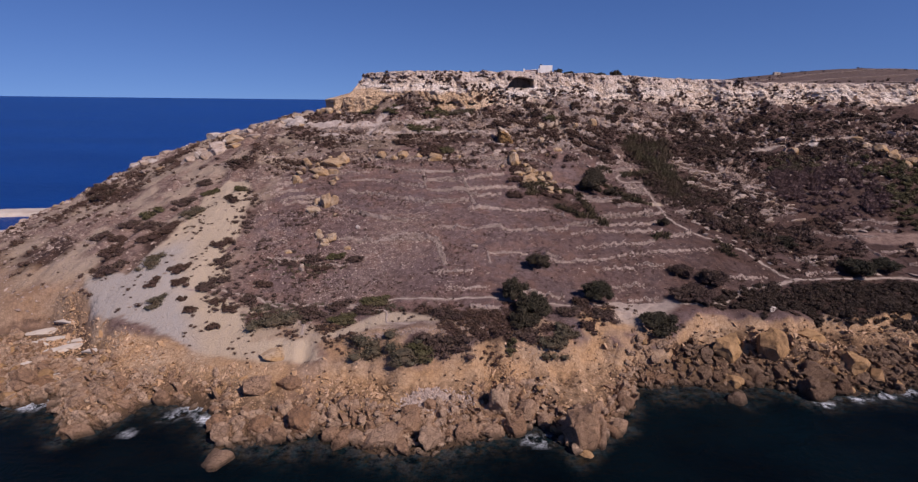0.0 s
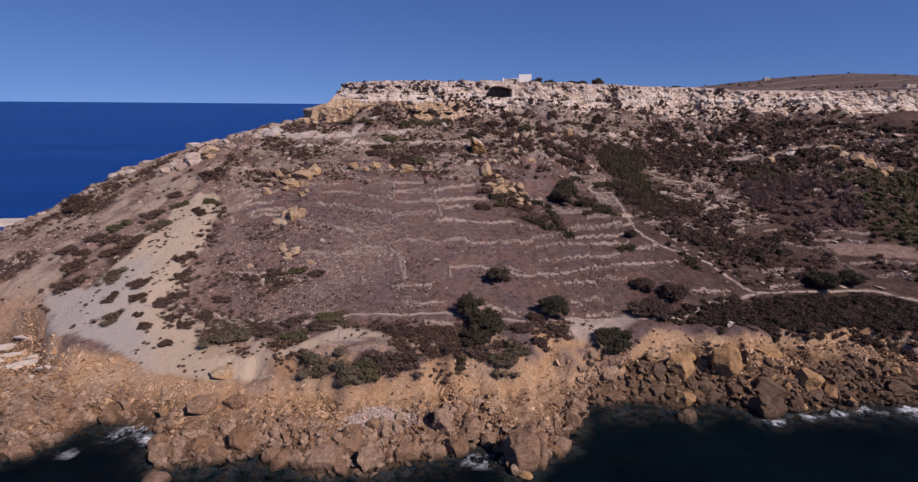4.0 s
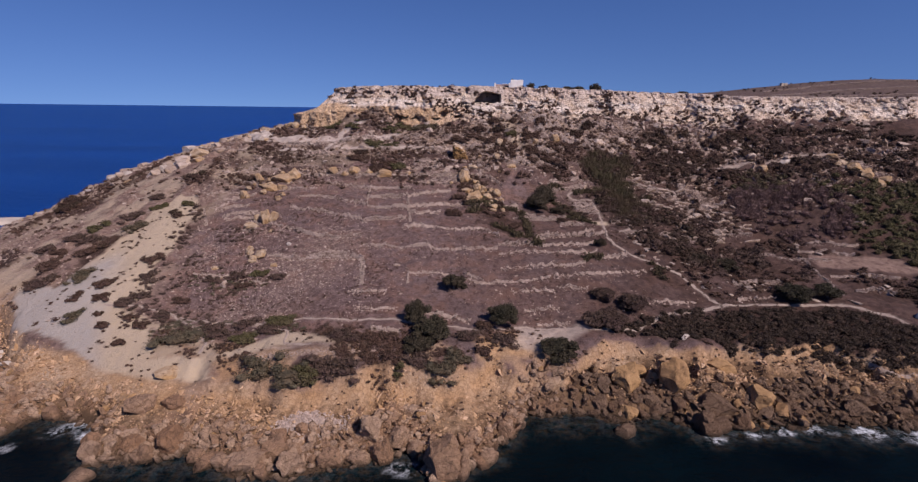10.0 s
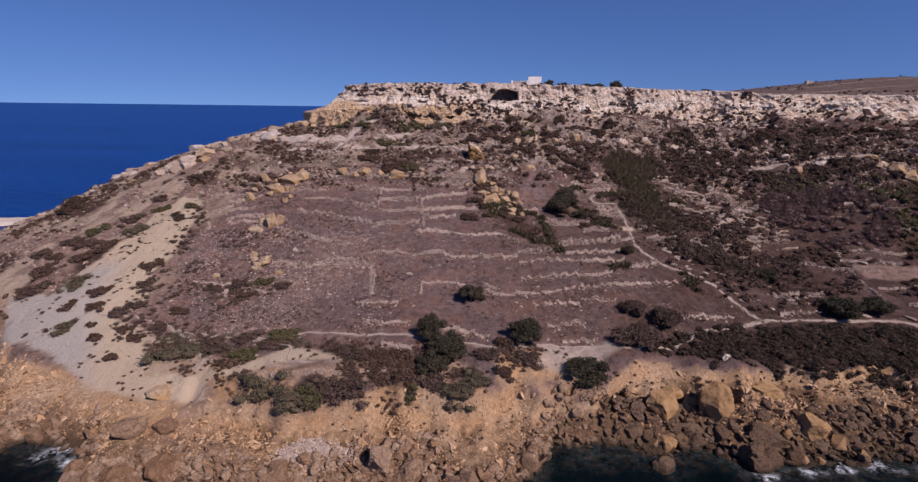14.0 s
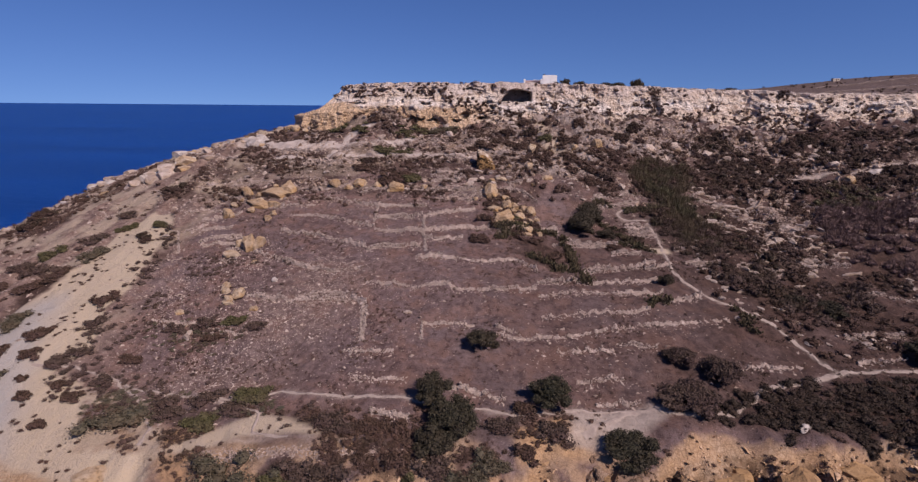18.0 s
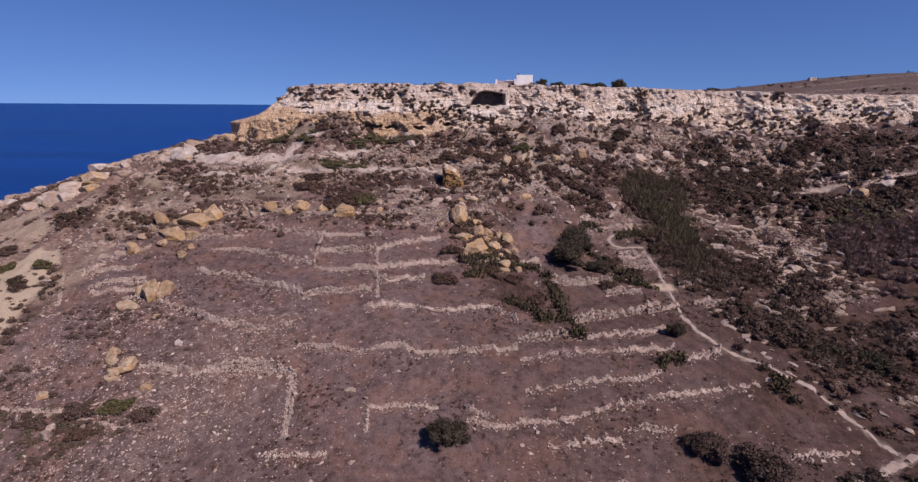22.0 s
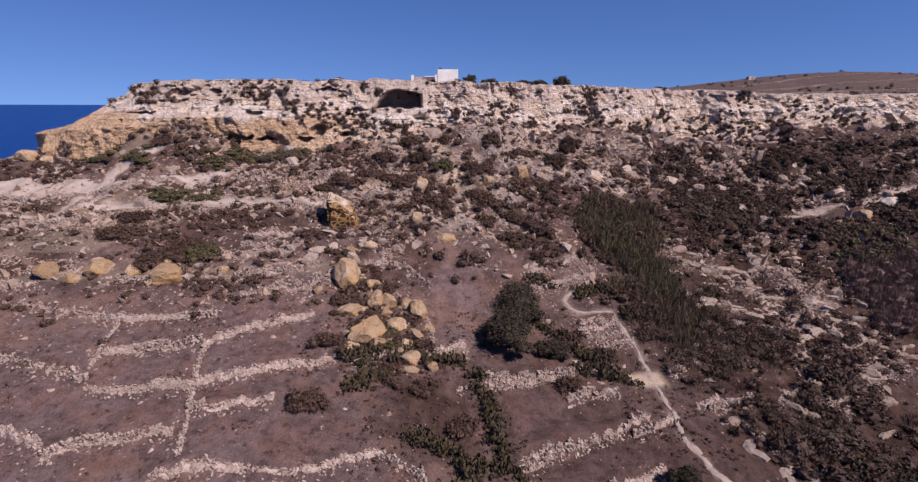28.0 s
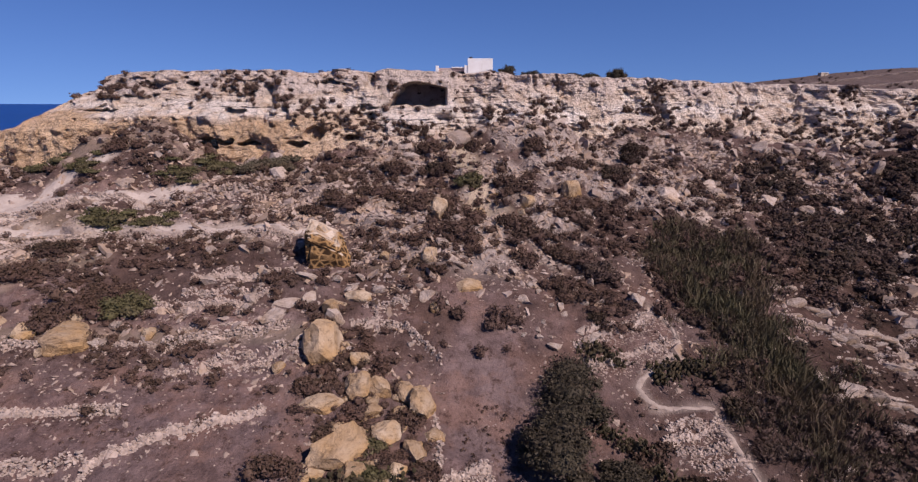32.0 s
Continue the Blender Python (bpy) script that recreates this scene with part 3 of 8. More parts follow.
terrace((3.4, 210.9), (15.3, 213.8))
terrace((4.2, 205.2), (15.7, 207.8))
terrace((1, 216.8), (11.8, 218.7))
terrace((2.2, 208.8), (6.9, 210.5), (17, 212.8))
terrace((5.8, 206.4), (17.6, 208.4))
terrace((40.5, 186.9), (48.9, 189.2), (56.9, 191.2))
terrace((47.8, 173.9), (54, 176.5), (63.2, 179.3))
terrace((65, 179.3), (72, 181.3))
terrace((56.2, 212), (69.3, 216.4))
terrace((67.9, 204.1), (73, 205.7))
terrace((77.8, 185.4), (86.4, 186.7))
terrace((24.6, 190.2), (30.7, 191.8), (37.2, 194.5), (43.1, 195.7))
terrace((18.5, 190.1), (23.5, 192))
terrace((37.2, 195.3), (36.9, 200.7), (36, 205))
terrace((0.7, 215.8), (7.6, 216.4), (14.5, 217.5))
terrace((24.9, 214), (31.9, 215.3))
terrace((27.7, 217.1), (32.5, 218.4))
terrace((27.7, 217.1), (28.5, 213.6))
terrace((31.9, 215.3), (36, 212), (37.2, 210.6))
terrace((0.8, 221.2), (10.6, 222.4))
terrace((57.5, 216.7), (66.9, 219.7))
terrace((63.5, 201.7), (70, 203.7))
terrace((38.4, 195.6), (42.9, 196.7))
terrace((106.8, 159.5), (124.6, 164.8))
terrace((103.9, 149.3), (117.1, 153.7))
terrace((37.8, 140.3), (50.5, 143.3))
terrace((41.2, 133), (51, 135.2))
terrace((44.4, 127.9), (53.1, 130.1))
terrace((25.3, 144.2), (33.3, 144.8))
terrace((-6.5, 136.4), (4.3, 136.2))
terrace((-3.2, 128.8), (8.6, 128.8))
terrace((14.4, 128.3), (21.7, 127.1), (27.4, 125.9))
terrace((3.1, 120.2), (10.8, 119.2))
terrace((-70.2, 183.4), (-63.3, 171.9))
terrace((-68.7, 184.7), (-54.4, 185.9))
terrace((-59.8, 177), (-47.4, 179.1))
terrace((-55.1, 146.6), (-44.8, 146.6), (-31.6, 143.6))
terrace((-36.6, 156.5), (-23.6, 155.2), (-13.1, 155.7), (-5.4, 152.4))
terrace((-5.2, 151.8), (-3.1, 139))
terrace((144, 194.1), (153.7, 194.8), (166.5, 194.6))
terrace((142, 188.8), (152, 190), (161, 187.4))
terrace((142.6, 170.2), (152, 171.4), (164.5, 170.1))
terrace((145, 161.3), (151, 161.6), (157, 159.4))
terrace((141, 185.3), (139.8, 174.2), (139.5, 165.5), (139, 157.4))
PATH_UP = [(69, 223), (71, 218.5), (71, 216), (65.5, 211.5), (62.5, 209), (64.5, 206), (72, 206.5), (72.6, 203), (73.5, 198), (73, 190)]
PATH_DOWN = [(73, 190), (72, 179), (73.7, 171), (78.6, 166), (85, 164), (91, 159), (94, 153), (97.5, 145)]
PATH_EAST = [(97.5, 144.5), (108, 147.5), (119.7, 149.4), (135, 151.2), (139.8, 147.6), (145.1, 145), (146.7, 137.9), (148.5, 133.7), (149.9, 128.4), (160, 131), (175, 135)]
PATH_FORK = [(149.9, 128.4), (144.9, 126.9), (140, 124.5), (140.9, 123.4), (138.5, 121.2), (133.4, 119.6), (127.6, 119.8), (126, 121), (125.6, 124.5)]
PATH_CLIFF = [(138.5, 121.2), (145.2, 122.9), (152, 121.8), (165, 124)]
GROVE = [(154.5, 156), (175, 172), (196, 178), (205, 160), (190, 142), (158.5, 135), (155.5, 139.5), (155.5, 148.4)]
PATH_COAST = [(97, 144.2), (88.9, 140.4), (79.9, 137.2), (75.2, 133.5), (70.2, 129.1), (63.4, 126.7), (58, 128), (54.2, 128.8), (45.1, 123.3), (40.7, 119.3)]
PATH_WEST = [(-72, 130.6), (-63, 131), (-53, 129), (-45.3, 126.5), (-32.8, 124.9), (-22.6, 122.7), (-15.2, 125.2), (-10, 124), (-0.7, 123.7), (8.5, 123.5), (15.8, 122), (23.6, 122.7), (29.5, 121.8), (39, 124.5), (50.8, 127)]
PATH_BLUFF = [(-41, 117), (-30, 111), (-22, 113), (-7.5, 113.8), (3.3, 113)]
TRACK_HIGH = [(-80, 251.5), (-72, 247), (-63.7, 244), (-56, 241.6), (-49, 240.4), (-42, 240), (-36, 239.9)]
TRACK_RISE = [(-39.5, 229.4), (-37.8, 233), (-36.8, 236.9), (-36.4, 241), (-35.6, 246.2), (-31.5, 249.9), (-27, 251.5)]
TRACK_LOW = [(-38, 230.1), (-30.6, 231.7), (-21.5, 231.7), (-13.2, 233.3), (-4.5, 232.9), (5.5, 232.6), (15, 232.5)]
TRACK_SIDE = [(-36.5, 239.9), (-31.6, 239.4), (-23.8, 241.6), (-15.8, 244.3), (-9, 247)]
TRACK_OLD = [(-60, 232.5), (-51.3, 231), (-44.3, 228.9), (-39.2, 228.9)]
CLAY_BANK = [(-76.7, 194.4), (-70, 172.1), (-67.1, 155.4), (-67.4, 147), (-62.6, 135.3), (-65.1, 129.6), (-56.9, 127.4), (-47.2, 112.1), (-34, 111.2), (-29.7, 104.3), (-42.8, 105), (-56.7, 108.3), (-71.7, 115.1), (-80.9, 119.4), (-94, 125.6), (-108, 142), (-92.2, 137), (-90.6, 147.7), (-88, 155), (-87.2, 169.4), (-89.2, 185.5), (-86, 195)]
GREY_CLAY = [(-84, 152), (-76, 138), (-68, 124), (-60, 112), (-58, 105), (-96, 121), (-104, 136), (-92, 146)]
SCARP = [(-60, 108), (-36, 104), (-23.7, 104.2), (-12.8, 101.4), (-5.8, 101.6), (2.9, 104.2), (6.8, 108.3), (11.8, 106.9), (19, 106.5), (23.7, 106), (28.3, 110.6), (33.2, 114.2), (38, 110.3), (47.7, 111.5), (56.2, 119), (63.4, 122.9), (74.5, 121.5), (84.7, 121.6), (94.4, 124.4), (102.9, 123.7), (115.6, 128.2), (121.1, 124.5), (150, 128)]
BEACH_TOP = ([-125, -106, -94, -72, -57, -43, -30], [152, 138, 124, 113.5, 106.5, 103.5, 102.5])
PLATFORM = [(-94, 100), (-84, 102), (-79, 108), (-86, 117), (-97, 128), (-112, 134), (-124, 128), (-114, 112)]
STONE_STRIP = [(-24, 109), (-11, 109), (0, 109), (9, 109.8), (14, 110), (14, 111.6), (0, 111), (-12, 111.2), (-24, 111)]
CLAY_HEART = [(-74, 184), (-71, 166), (-69, 148), (-66, 136), (-72, 131), (-62, 121), (-50, 112), (-60, 111), (-80, 121), (-92, 130), (-85, 146), (-82, 168)]
FIELD = [(143, 186.4), (158, 187.4), (171.8, 184), (175.5, 174.1), (168, 172.5), (142.6, 176)]
SAND_PATCH = [(-33.1, 110.9), (-24.7, 115.4), (-16.9, 119.4), (-10.3, 118), (-4, 114.5), (-15.4, 114.6), (-23.9, 111.2)]
CLEARING = [(35.8, 116.9), (38.6, 121.7), (41, 124.9), (49.7, 126.9), (54.6, 130), (57.5, 128), (52, 122), (46, 117)]
PATH_HEATH = [(-51, 128), (-44.6, 124.8), (-41.2, 120.8), (-36.4, 116.4), (-36, 112.3)]
PATH_CROSS = [(-27.4, 123.4), (-16.8, 119.5), (-16.5, 114.7), (-9.1, 113.5)]
SAND_DROP = [(29, 118), (38, 123), (44, 121), (42, 115), (30, 112)]
THICKET = [(73.7, 235.6), (70.4, 227.4), (71.5, 223.2), (75.5, 216.4), (75.2, 209.4), (75.2, 204), (76.9, 198.3), (79, 190), (82, 178), (88, 172), (94, 176), (96, 190), (98, 202), (94.9, 208), (94.4, 213.8), (88.6, 220), (87.2, 223), (90.6, 232), (93.7, 243), (83, 244)]
GREY_SCREE = [(14, 226), (14, 252), (24, 262), (48, 268), (70, 276), (100, 282), (122, 278), (118, 262), (100, 252), (80, 250), (66, 238), (52, 228), (36, 226)]
BARE_BLUFF = [(-58, 127), (-44, 124), (-36, 118), (-31, 112), (-22, 109), (-24, 104), (-36, 105), (-48, 108), (-57, 114)]
BARE_STRIP = [(41, 219.1), (47.3, 219.5), (48.1, 210.5), (46.5, 203), (45, 195.8), (38.2, 194.7), (37.5, 203.8), (37.1, 210), (39.1, 215)]
TRACK_VALLEY = [(124, 243), (130.7, 245.5), (141.8, 247.6), (154.6, 249.3), (167.8, 253.7), (200.4, 263.4)]
PURPLE = [(132.8, 196), (129.5, 210.5), (131, 219), (139.6, 228), (155.9, 229), (170, 227), (172, 210), (160, 197), (146, 193)]
OLIVE_CLUMP = [(138, 228), (143, 241), (155, 240.5), (160, 233), (152, 226)]
GREEN_RIGHT = [(173, 233), (215, 231), (200, 180), (176, 172), (168, 197)]
DARK_COAST = [(60, 126), (72, 133), (88, 140), (99, 142), (116, 146), (134, 148), (150, 135), (170, 136), (190, 140), (185, 128), (150, 120.5), (118, 121.8), (95, 124.6), (80, 124.2)]
DARK_SLOPE = [(88, 172), (100, 190), (104, 215), (98, 250), (110, 275), (150, 285), (230, 300), (260, 280), (220, 236), (172, 238), (135, 234), (120, 215), (116, 190), (104, 166)]
BLUFF_HEATH = [(-50, 112), (-40, 121), (-22, 122), (0, 120), (12, 116), (22, 108), (4, 104), (-12, 103), (-30, 111)]
KNOLL = [(-55.4, 146.3), (-47.8, 146.6), (-38.6, 145.9), (-32, 142), (-36.8, 138.5), (-45.9, 137.9), (-52.6, 140.6)]
HEATH_MAT = [(-58, 126), (-52, 127.5), (-44, 125), (-34, 125.5), (-26, 122.5), (-15, 122), (-14, 119.5), (-30, 119), (-42, 118), (-52, 118.5)]
LOW_PURPLE = [(100, 164), (95, 182), (102, 206), (124, 206), (140, 190), (138, 170), (118, 158)]
MID_SCRUB = [(36, 214), (33, 235), (36, 256), (75, 268), (98, 264), (94, 240), (76, 224), (64, 214), (56, 216)]
CHUTE = [(33.9, 280), (38, 281), (40.5, 273), (46, 250), (49, 240), (42, 239), (39.5, 254), (36, 265)]
PLOT = [(54.7, 213.6), (68.3, 221.8), (71.5, 218.1), (64.6, 211), (54.9, 209.4)]
STONY_VALLEY = [(96, 188), (102, 212), (106, 234), (128, 240), (134, 222), (124, 206), (118, 188)]
LANDING = [(69, 188.5), (75, 189.5), (75, 193), (69, 192)]
CACTUS_PLOT = [(31, 188), (43, 186), (44, 175), (34, 172), (29, 176)]


# ---- ground: one sheet ----
def spread(a, b, fine, far_a, far_b, growth=1.16, most=60):
    """Grid lines: fine from a to b, ever wider out to far_a and far_b."""
    mid = list(np.arange(a, b, fine))
    left, s, x = [], fine, a
    while x > far_a:
        s = min(s * growth, most)
        x -= s
        left.append(x)
    right, s, x = [], fine, mid[-1]
    while x < far_b:
        s = min(s * growth, most)
        x += s
        right.append(x)
    return np.array(left[::-1] + mid + right)


GX = spread(-125, 165, 0.8, -330, 1500, 1.05)
GY = spread(82, 280, 0.8, 20, 1400, 1.06)
XX, YY = np.meshgrid(GX, GY)
base = smooth_height(XX, YY)
shore_y, bluff_y = [line_at(k, XX)[0] for k in (SHORE, BLUFF)]
upper_y, scree_y, foot_y = [line_at(k, XX)[0] for k in (UPPER, SCREE, FOOT)]

scarp_d, scarp_side = near_line(XX, YY, SCARP)
over_scarp = scarp_d * scarp_side + 0.9 * fbm(XX * 0.35, YY * 0.35, 0, 4, 95)

z_paths = np.zeros_like(XX)
for pts, w in ((PATH_UP, 0.3), (PATH_DOWN, 0.08), (PATH_EAST, 0.3), (PATH_FORK, 0.4), (PATH_CLIFF, 0.3), (PATH_COAST, 0.3), (PATH_WEST, 0.15), (PATH_BLUFF, 0.05), (PATH_HEATH, 0.15), (PATH_CROSS, 0.1)):
    wob = 0.35 * noise3(XX * 0.5, YY * 0.5, 0, 5)
    z_paths = np.maximum(z_paths, 0.55 * step(w + 0.6, w - 0.2, near_line(XX, YY, pts)[0] + wob))
z_paths = np.maximum.reduce([z_paths, 0.85 * inside(XX + 1.2 * noise3(XX * 0.3, YY * 0.3, 0, 48), YY, CLEARING, 1.2)])
tracks = np.maximum.reduce([step(w + 0.9, w - 0.2, near_line(XX, YY, k)[0] + 0.8 * noise3(XX * 0.3, YY * 0.3, 0, 7)) for k, w in ((TRACK_RISE, 1.0), (TRACK_LOW, 1.2), (TRACK_HIGH, 3.4), (TRACK_SIDE, 0.8), (TRACK_OLD, 0.6), (TRACK_VALLEY, 0.5))])
bare_strip = inside(XX, YY, BARE_STRIP, 1.0)
keep_off = np.maximum(tracks, bare_strip)
ragged = 5 * fbm(XX * 0.11, YY * 0.11, 0, 5, 9)
strip = 3.4 * fbm(XX * 0.3 + YY * 0.12, YY * 0.06 - XX * 0.03, 0, 5, 36) + 2.0 * fbm(XX * 0.5, YY * 0.5, 0, 3, 37)
clay = inside(XX + ragged * 0.3 + strip * 0.6, YY + ragged * 0.25 + strip * 0.25, CLAY_BANK, 0.6)
grey_clay = inside(XX + ragged * 0.8, YY + ragged * 0.8, GREY_CLAY, 4.5)
clay = np.maximum(clay, inside(XX, YY, LANDING, 0.7))
clay = np.maximum(clay, 0.95 * inside(XX + 1.2 * noise3(XX * 0.3, YY * 0.3, 0, 47), YY, SAND_PATCH, 0.8))
clay = np.maximum(clay, 0.8 * inside(XX + ragged * 0.5, YY + ragged * 0.3, BARE_BLUFF, 1.0) * step(-0.2, 0.05, fbm(XX * 0.15, YY * 0.15, 0, 4, 98)))
clay = np.maximum(clay, inside(XX + ragged * 0.4, YY, CLAY_HEART, 2.0))
field = inside(XX, YY, FIELD, 1.0)
along_scarp = step(-40, -24, XX) * step(150, 130, XX)
sand = step(0, 1, (bluff_y + 1 + ragged * 0.8 - YY) / 3) * step(-125, -112, XX) * (1 - along_scarp) * (1 - 0.95 * clay * step(1.2, 3.0, YY - np.interp(XX, BEACH_TOP[0], BEACH_TOP[1])))
sand = np.maximum(sand, along_scarp * step(0.6, -0.4, over_scarp))
sand = np.maximum(sand, inside(XX + ragged * 0.3, YY, SAND_DROP, 1.0))
sand = np.maximum(sand, 0.7 * step(7, 2, YY - bluff_y + ragged * 1.0) * step(-0.12, 0.05, fbm(XX * 0.12, YY * 0.16, 0, 4, 42)) * step(60, 40, XX) * (1 - clay))
sand = np.maximum(sand, step(20, 6, YY - bluff_y + ragged * 1.5) * step(-84, -94, XX) * (1 - clay) * 0.6)
z_paths = np.maximum(z_paths, tracks * 0.95)
clay = clay * (1 - step(0, 1, (np.interp(XX, BEACH_TOP[0], BEACH_TOP[1]) - 1 + ragged * 0.2 - YY) / 2))
scree = step(-6, 12, YY - scree_y + ragged) * step(30, 16, YY - foot_y)
west = step(-58, -74, XX + ragged) * step(0, 10, YY - bluff_y)
pale = np.clip(np.maximum(scree * 0.25, step(-8, 14, YY - upper_y + ragged * 2.5) * 0.1) * step(120, 80, XX + ragged * 2), 0, 1)
pale = np.maximum(pale, west * 0.6)
pale = np.maximum(pale, 0.3 * step(20, -15, XX) * step(-0.1, 0.25, fbm(XX * 0.05, YY * 0.05, 0, 4, 46)))
clay = np.maximum(clay, 0.62 * west * step(-0.1, 0.3, fbm(XX * 0.12, YY * 0.09, 0, 5, 38)))
pale = np.maximum(pale, field * 0.8)
shelfs = step(0.1, 0.2, fbm(XX * 0.03, YY * 0.2, 0, 5, 44)) * step(0, 8, YY - upper_y) * step(20, 8, YY - foot_y) * step(45, 15, XX) * step(-80, -66, XX)
clay = np.maximum(clay, 0.25 * shelfs)
clay = np.maximum(clay, 0.8 * inside(XX + ragged * 0.3, YY, CHUTE, 1.5))
far_soil = step(345, 390, YY + 6 * ragged)
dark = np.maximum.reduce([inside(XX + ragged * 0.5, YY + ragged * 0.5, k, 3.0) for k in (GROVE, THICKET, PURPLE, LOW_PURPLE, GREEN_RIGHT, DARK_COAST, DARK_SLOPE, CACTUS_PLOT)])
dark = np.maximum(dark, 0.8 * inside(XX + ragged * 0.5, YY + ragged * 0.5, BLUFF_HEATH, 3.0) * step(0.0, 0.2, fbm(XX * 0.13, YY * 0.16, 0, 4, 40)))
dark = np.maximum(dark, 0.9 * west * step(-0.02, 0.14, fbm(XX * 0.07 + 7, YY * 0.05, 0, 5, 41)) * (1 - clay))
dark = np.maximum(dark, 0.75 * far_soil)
# ground colour ramps darker eastward, from x 5 to 110
east_dark = np.interp(XX + 1.5 * ragged, [5, 30, 60, 85, 110], [0, 0.22, 0.5, 0.8, 0.85]) * step(0, 6, YY - bluff_y) * step(225, 205, YY + ragged)
dark = np.maximum(dark, east_dark)
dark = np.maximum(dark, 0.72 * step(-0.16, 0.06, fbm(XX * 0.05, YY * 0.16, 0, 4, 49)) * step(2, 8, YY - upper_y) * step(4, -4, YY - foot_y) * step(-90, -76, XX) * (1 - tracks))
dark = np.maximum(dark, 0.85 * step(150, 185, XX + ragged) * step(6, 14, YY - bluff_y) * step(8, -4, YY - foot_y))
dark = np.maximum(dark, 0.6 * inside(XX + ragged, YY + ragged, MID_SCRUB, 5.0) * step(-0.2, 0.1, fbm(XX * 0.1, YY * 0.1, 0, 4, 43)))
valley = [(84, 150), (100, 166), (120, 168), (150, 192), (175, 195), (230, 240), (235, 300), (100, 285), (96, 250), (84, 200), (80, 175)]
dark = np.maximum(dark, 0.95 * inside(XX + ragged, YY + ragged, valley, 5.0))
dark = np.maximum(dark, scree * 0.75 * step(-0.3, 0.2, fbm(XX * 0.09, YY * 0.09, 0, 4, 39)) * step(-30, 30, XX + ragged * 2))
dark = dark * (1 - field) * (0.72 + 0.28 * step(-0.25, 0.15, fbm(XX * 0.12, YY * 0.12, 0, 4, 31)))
plateau = step(14, 20, YY - foot_y)
rocky = plateau * (1 - far_soil * 0.85)
rocky = np.maximum(rocky, 0.75 * inside(XX + ragged, YY + ragged, GREY_SCREE, 4.0) * step(-0.12, 0.1, fbm(XX * 0.1, YY * 0.1, 0, 4, 96)) * (1 - plateau))
dark = dark * (1 - bare_strip)

relief = 0.7 * fbm(XX * 0.10, YY * 0.10, 0, 4, 1) + 0.34 * fbm(XX * 0.45, YY * 0.45, 0, 3, 2)
rough = 2.6 * fbm(XX * 0.14, YY * 0.14, 0, 5, 3) * np.maximum(scree, 0.75 * step(90, 110, XX) * step(175, 215, YY) * (1 - plateau))
gully = np.abs(fbm(XX * 0.13 + 3, YY * 0.05, 0, 4, 4))
bank = np.exp(-((YY - bluff_y + 5) / 7.0) ** 2)
ravel = (0.35 - gully * 3.2) * bank * 2.0 * step(-46, -26, XX) + west * 2.0 * fbm(XX * 0.22, YY * 0.08, 0, 4, 6) * (1 - clay * 0.75)
ZZ = base + relief * (1 - 0.6 * clay) + rough + ravel * step(-1, 3, YY - shore_y)
to_water = np.where((XX > -140) & (XX < 125), waterline(XX) - shore_y, 0)
ZZ = ZZ - 0.36 * to_water * np.exp(-((YY - shore_y - 0.5 * to_water) / 11) ** 2)
flat = inside(XX + ragged * 0.4, YY + ragged * 0.4, PLATFORM, 3.0)
ZZ = ZZ * (1 - flat) + flat * (1.1 + 1.0 * fbm(XX * 0.16, YY * 0.16, 0, 4, 92))
ZZ = ZZ + (1 - step(-3, 4, YY - shore_y)) * 0.9 * fbm(XX * 0.2, YY * 0.2, 0, 4, 8)
# the bluff breaks off steeply, with clefts in its bank
ZZ = ZZ + 2.4 * (step(-1.6, 0.3, over_scarp) - 0.5) * np.exp(-(over_scarp / 6) ** 2) * step(-34, -18, XX) * step(135, 118, XX)
cleft_ = step(0.045, 0.0, np.abs(fbm(XX * 0.22 + YY * 0.06, YY * 0.07 - XX * 0.05, 0, 4, 93))) * step(-0.15, 0.15, fbm(XX * 0.06, YY * 0.06, 0, 3, 94))
ZZ = ZZ - 1.5 * cleft_ * step(0.5, -1.5, over_scarp) * step(1, 4, YY - shore_y) * step(-50, -30, XX) * step(135, 118, XX)
for pts in TERRACES:
    xs, ys = [p[0] for p in pts], [p[1] for p in pts]
    if max(xs) - min(xs) < 0.8 * (max(ys) - min(ys)):
        continue
    i = (GX > min(xs) - 9) & (GX < max(xs) + 9)
    j = (GY > min(ys) - 9) & (GY < max(ys) + 9)
    sx, sy = XX[np.ix_(j, i)], YY[np.ix_(j, i)]
    d, side = near_line(sx, sy, pts)
    if xs[-1] < xs[0]:
        side = -side
    ends = step(min(xs) - 2, min(xs) + 1, sx) * step(max(xs) + 2, max(xs) - 1, sx)
    ZZ[np.ix_(j, i)] += 0.6 * side * np.exp(-d / 2.6) * ends
heap = step(-16, -2, YY - foot_y) * step(15, 5, YY - foot_y) * step(-66, -54, XX)
ZZ = ZZ + heap * np.maximum(7.0 * fbm(XX * 0.055, YY * 0.03, 0, 4, 33) + 1.2 * step(20, 60, XX), -1.0)
ZZ = ZZ + 4.6 * np.exp(-((XX + 20) / 8.5) ** 2 - ((YY - 256) / 8) ** 2)
ZZ = ZZ - 0.12 * z_paths * (1 - plateau)
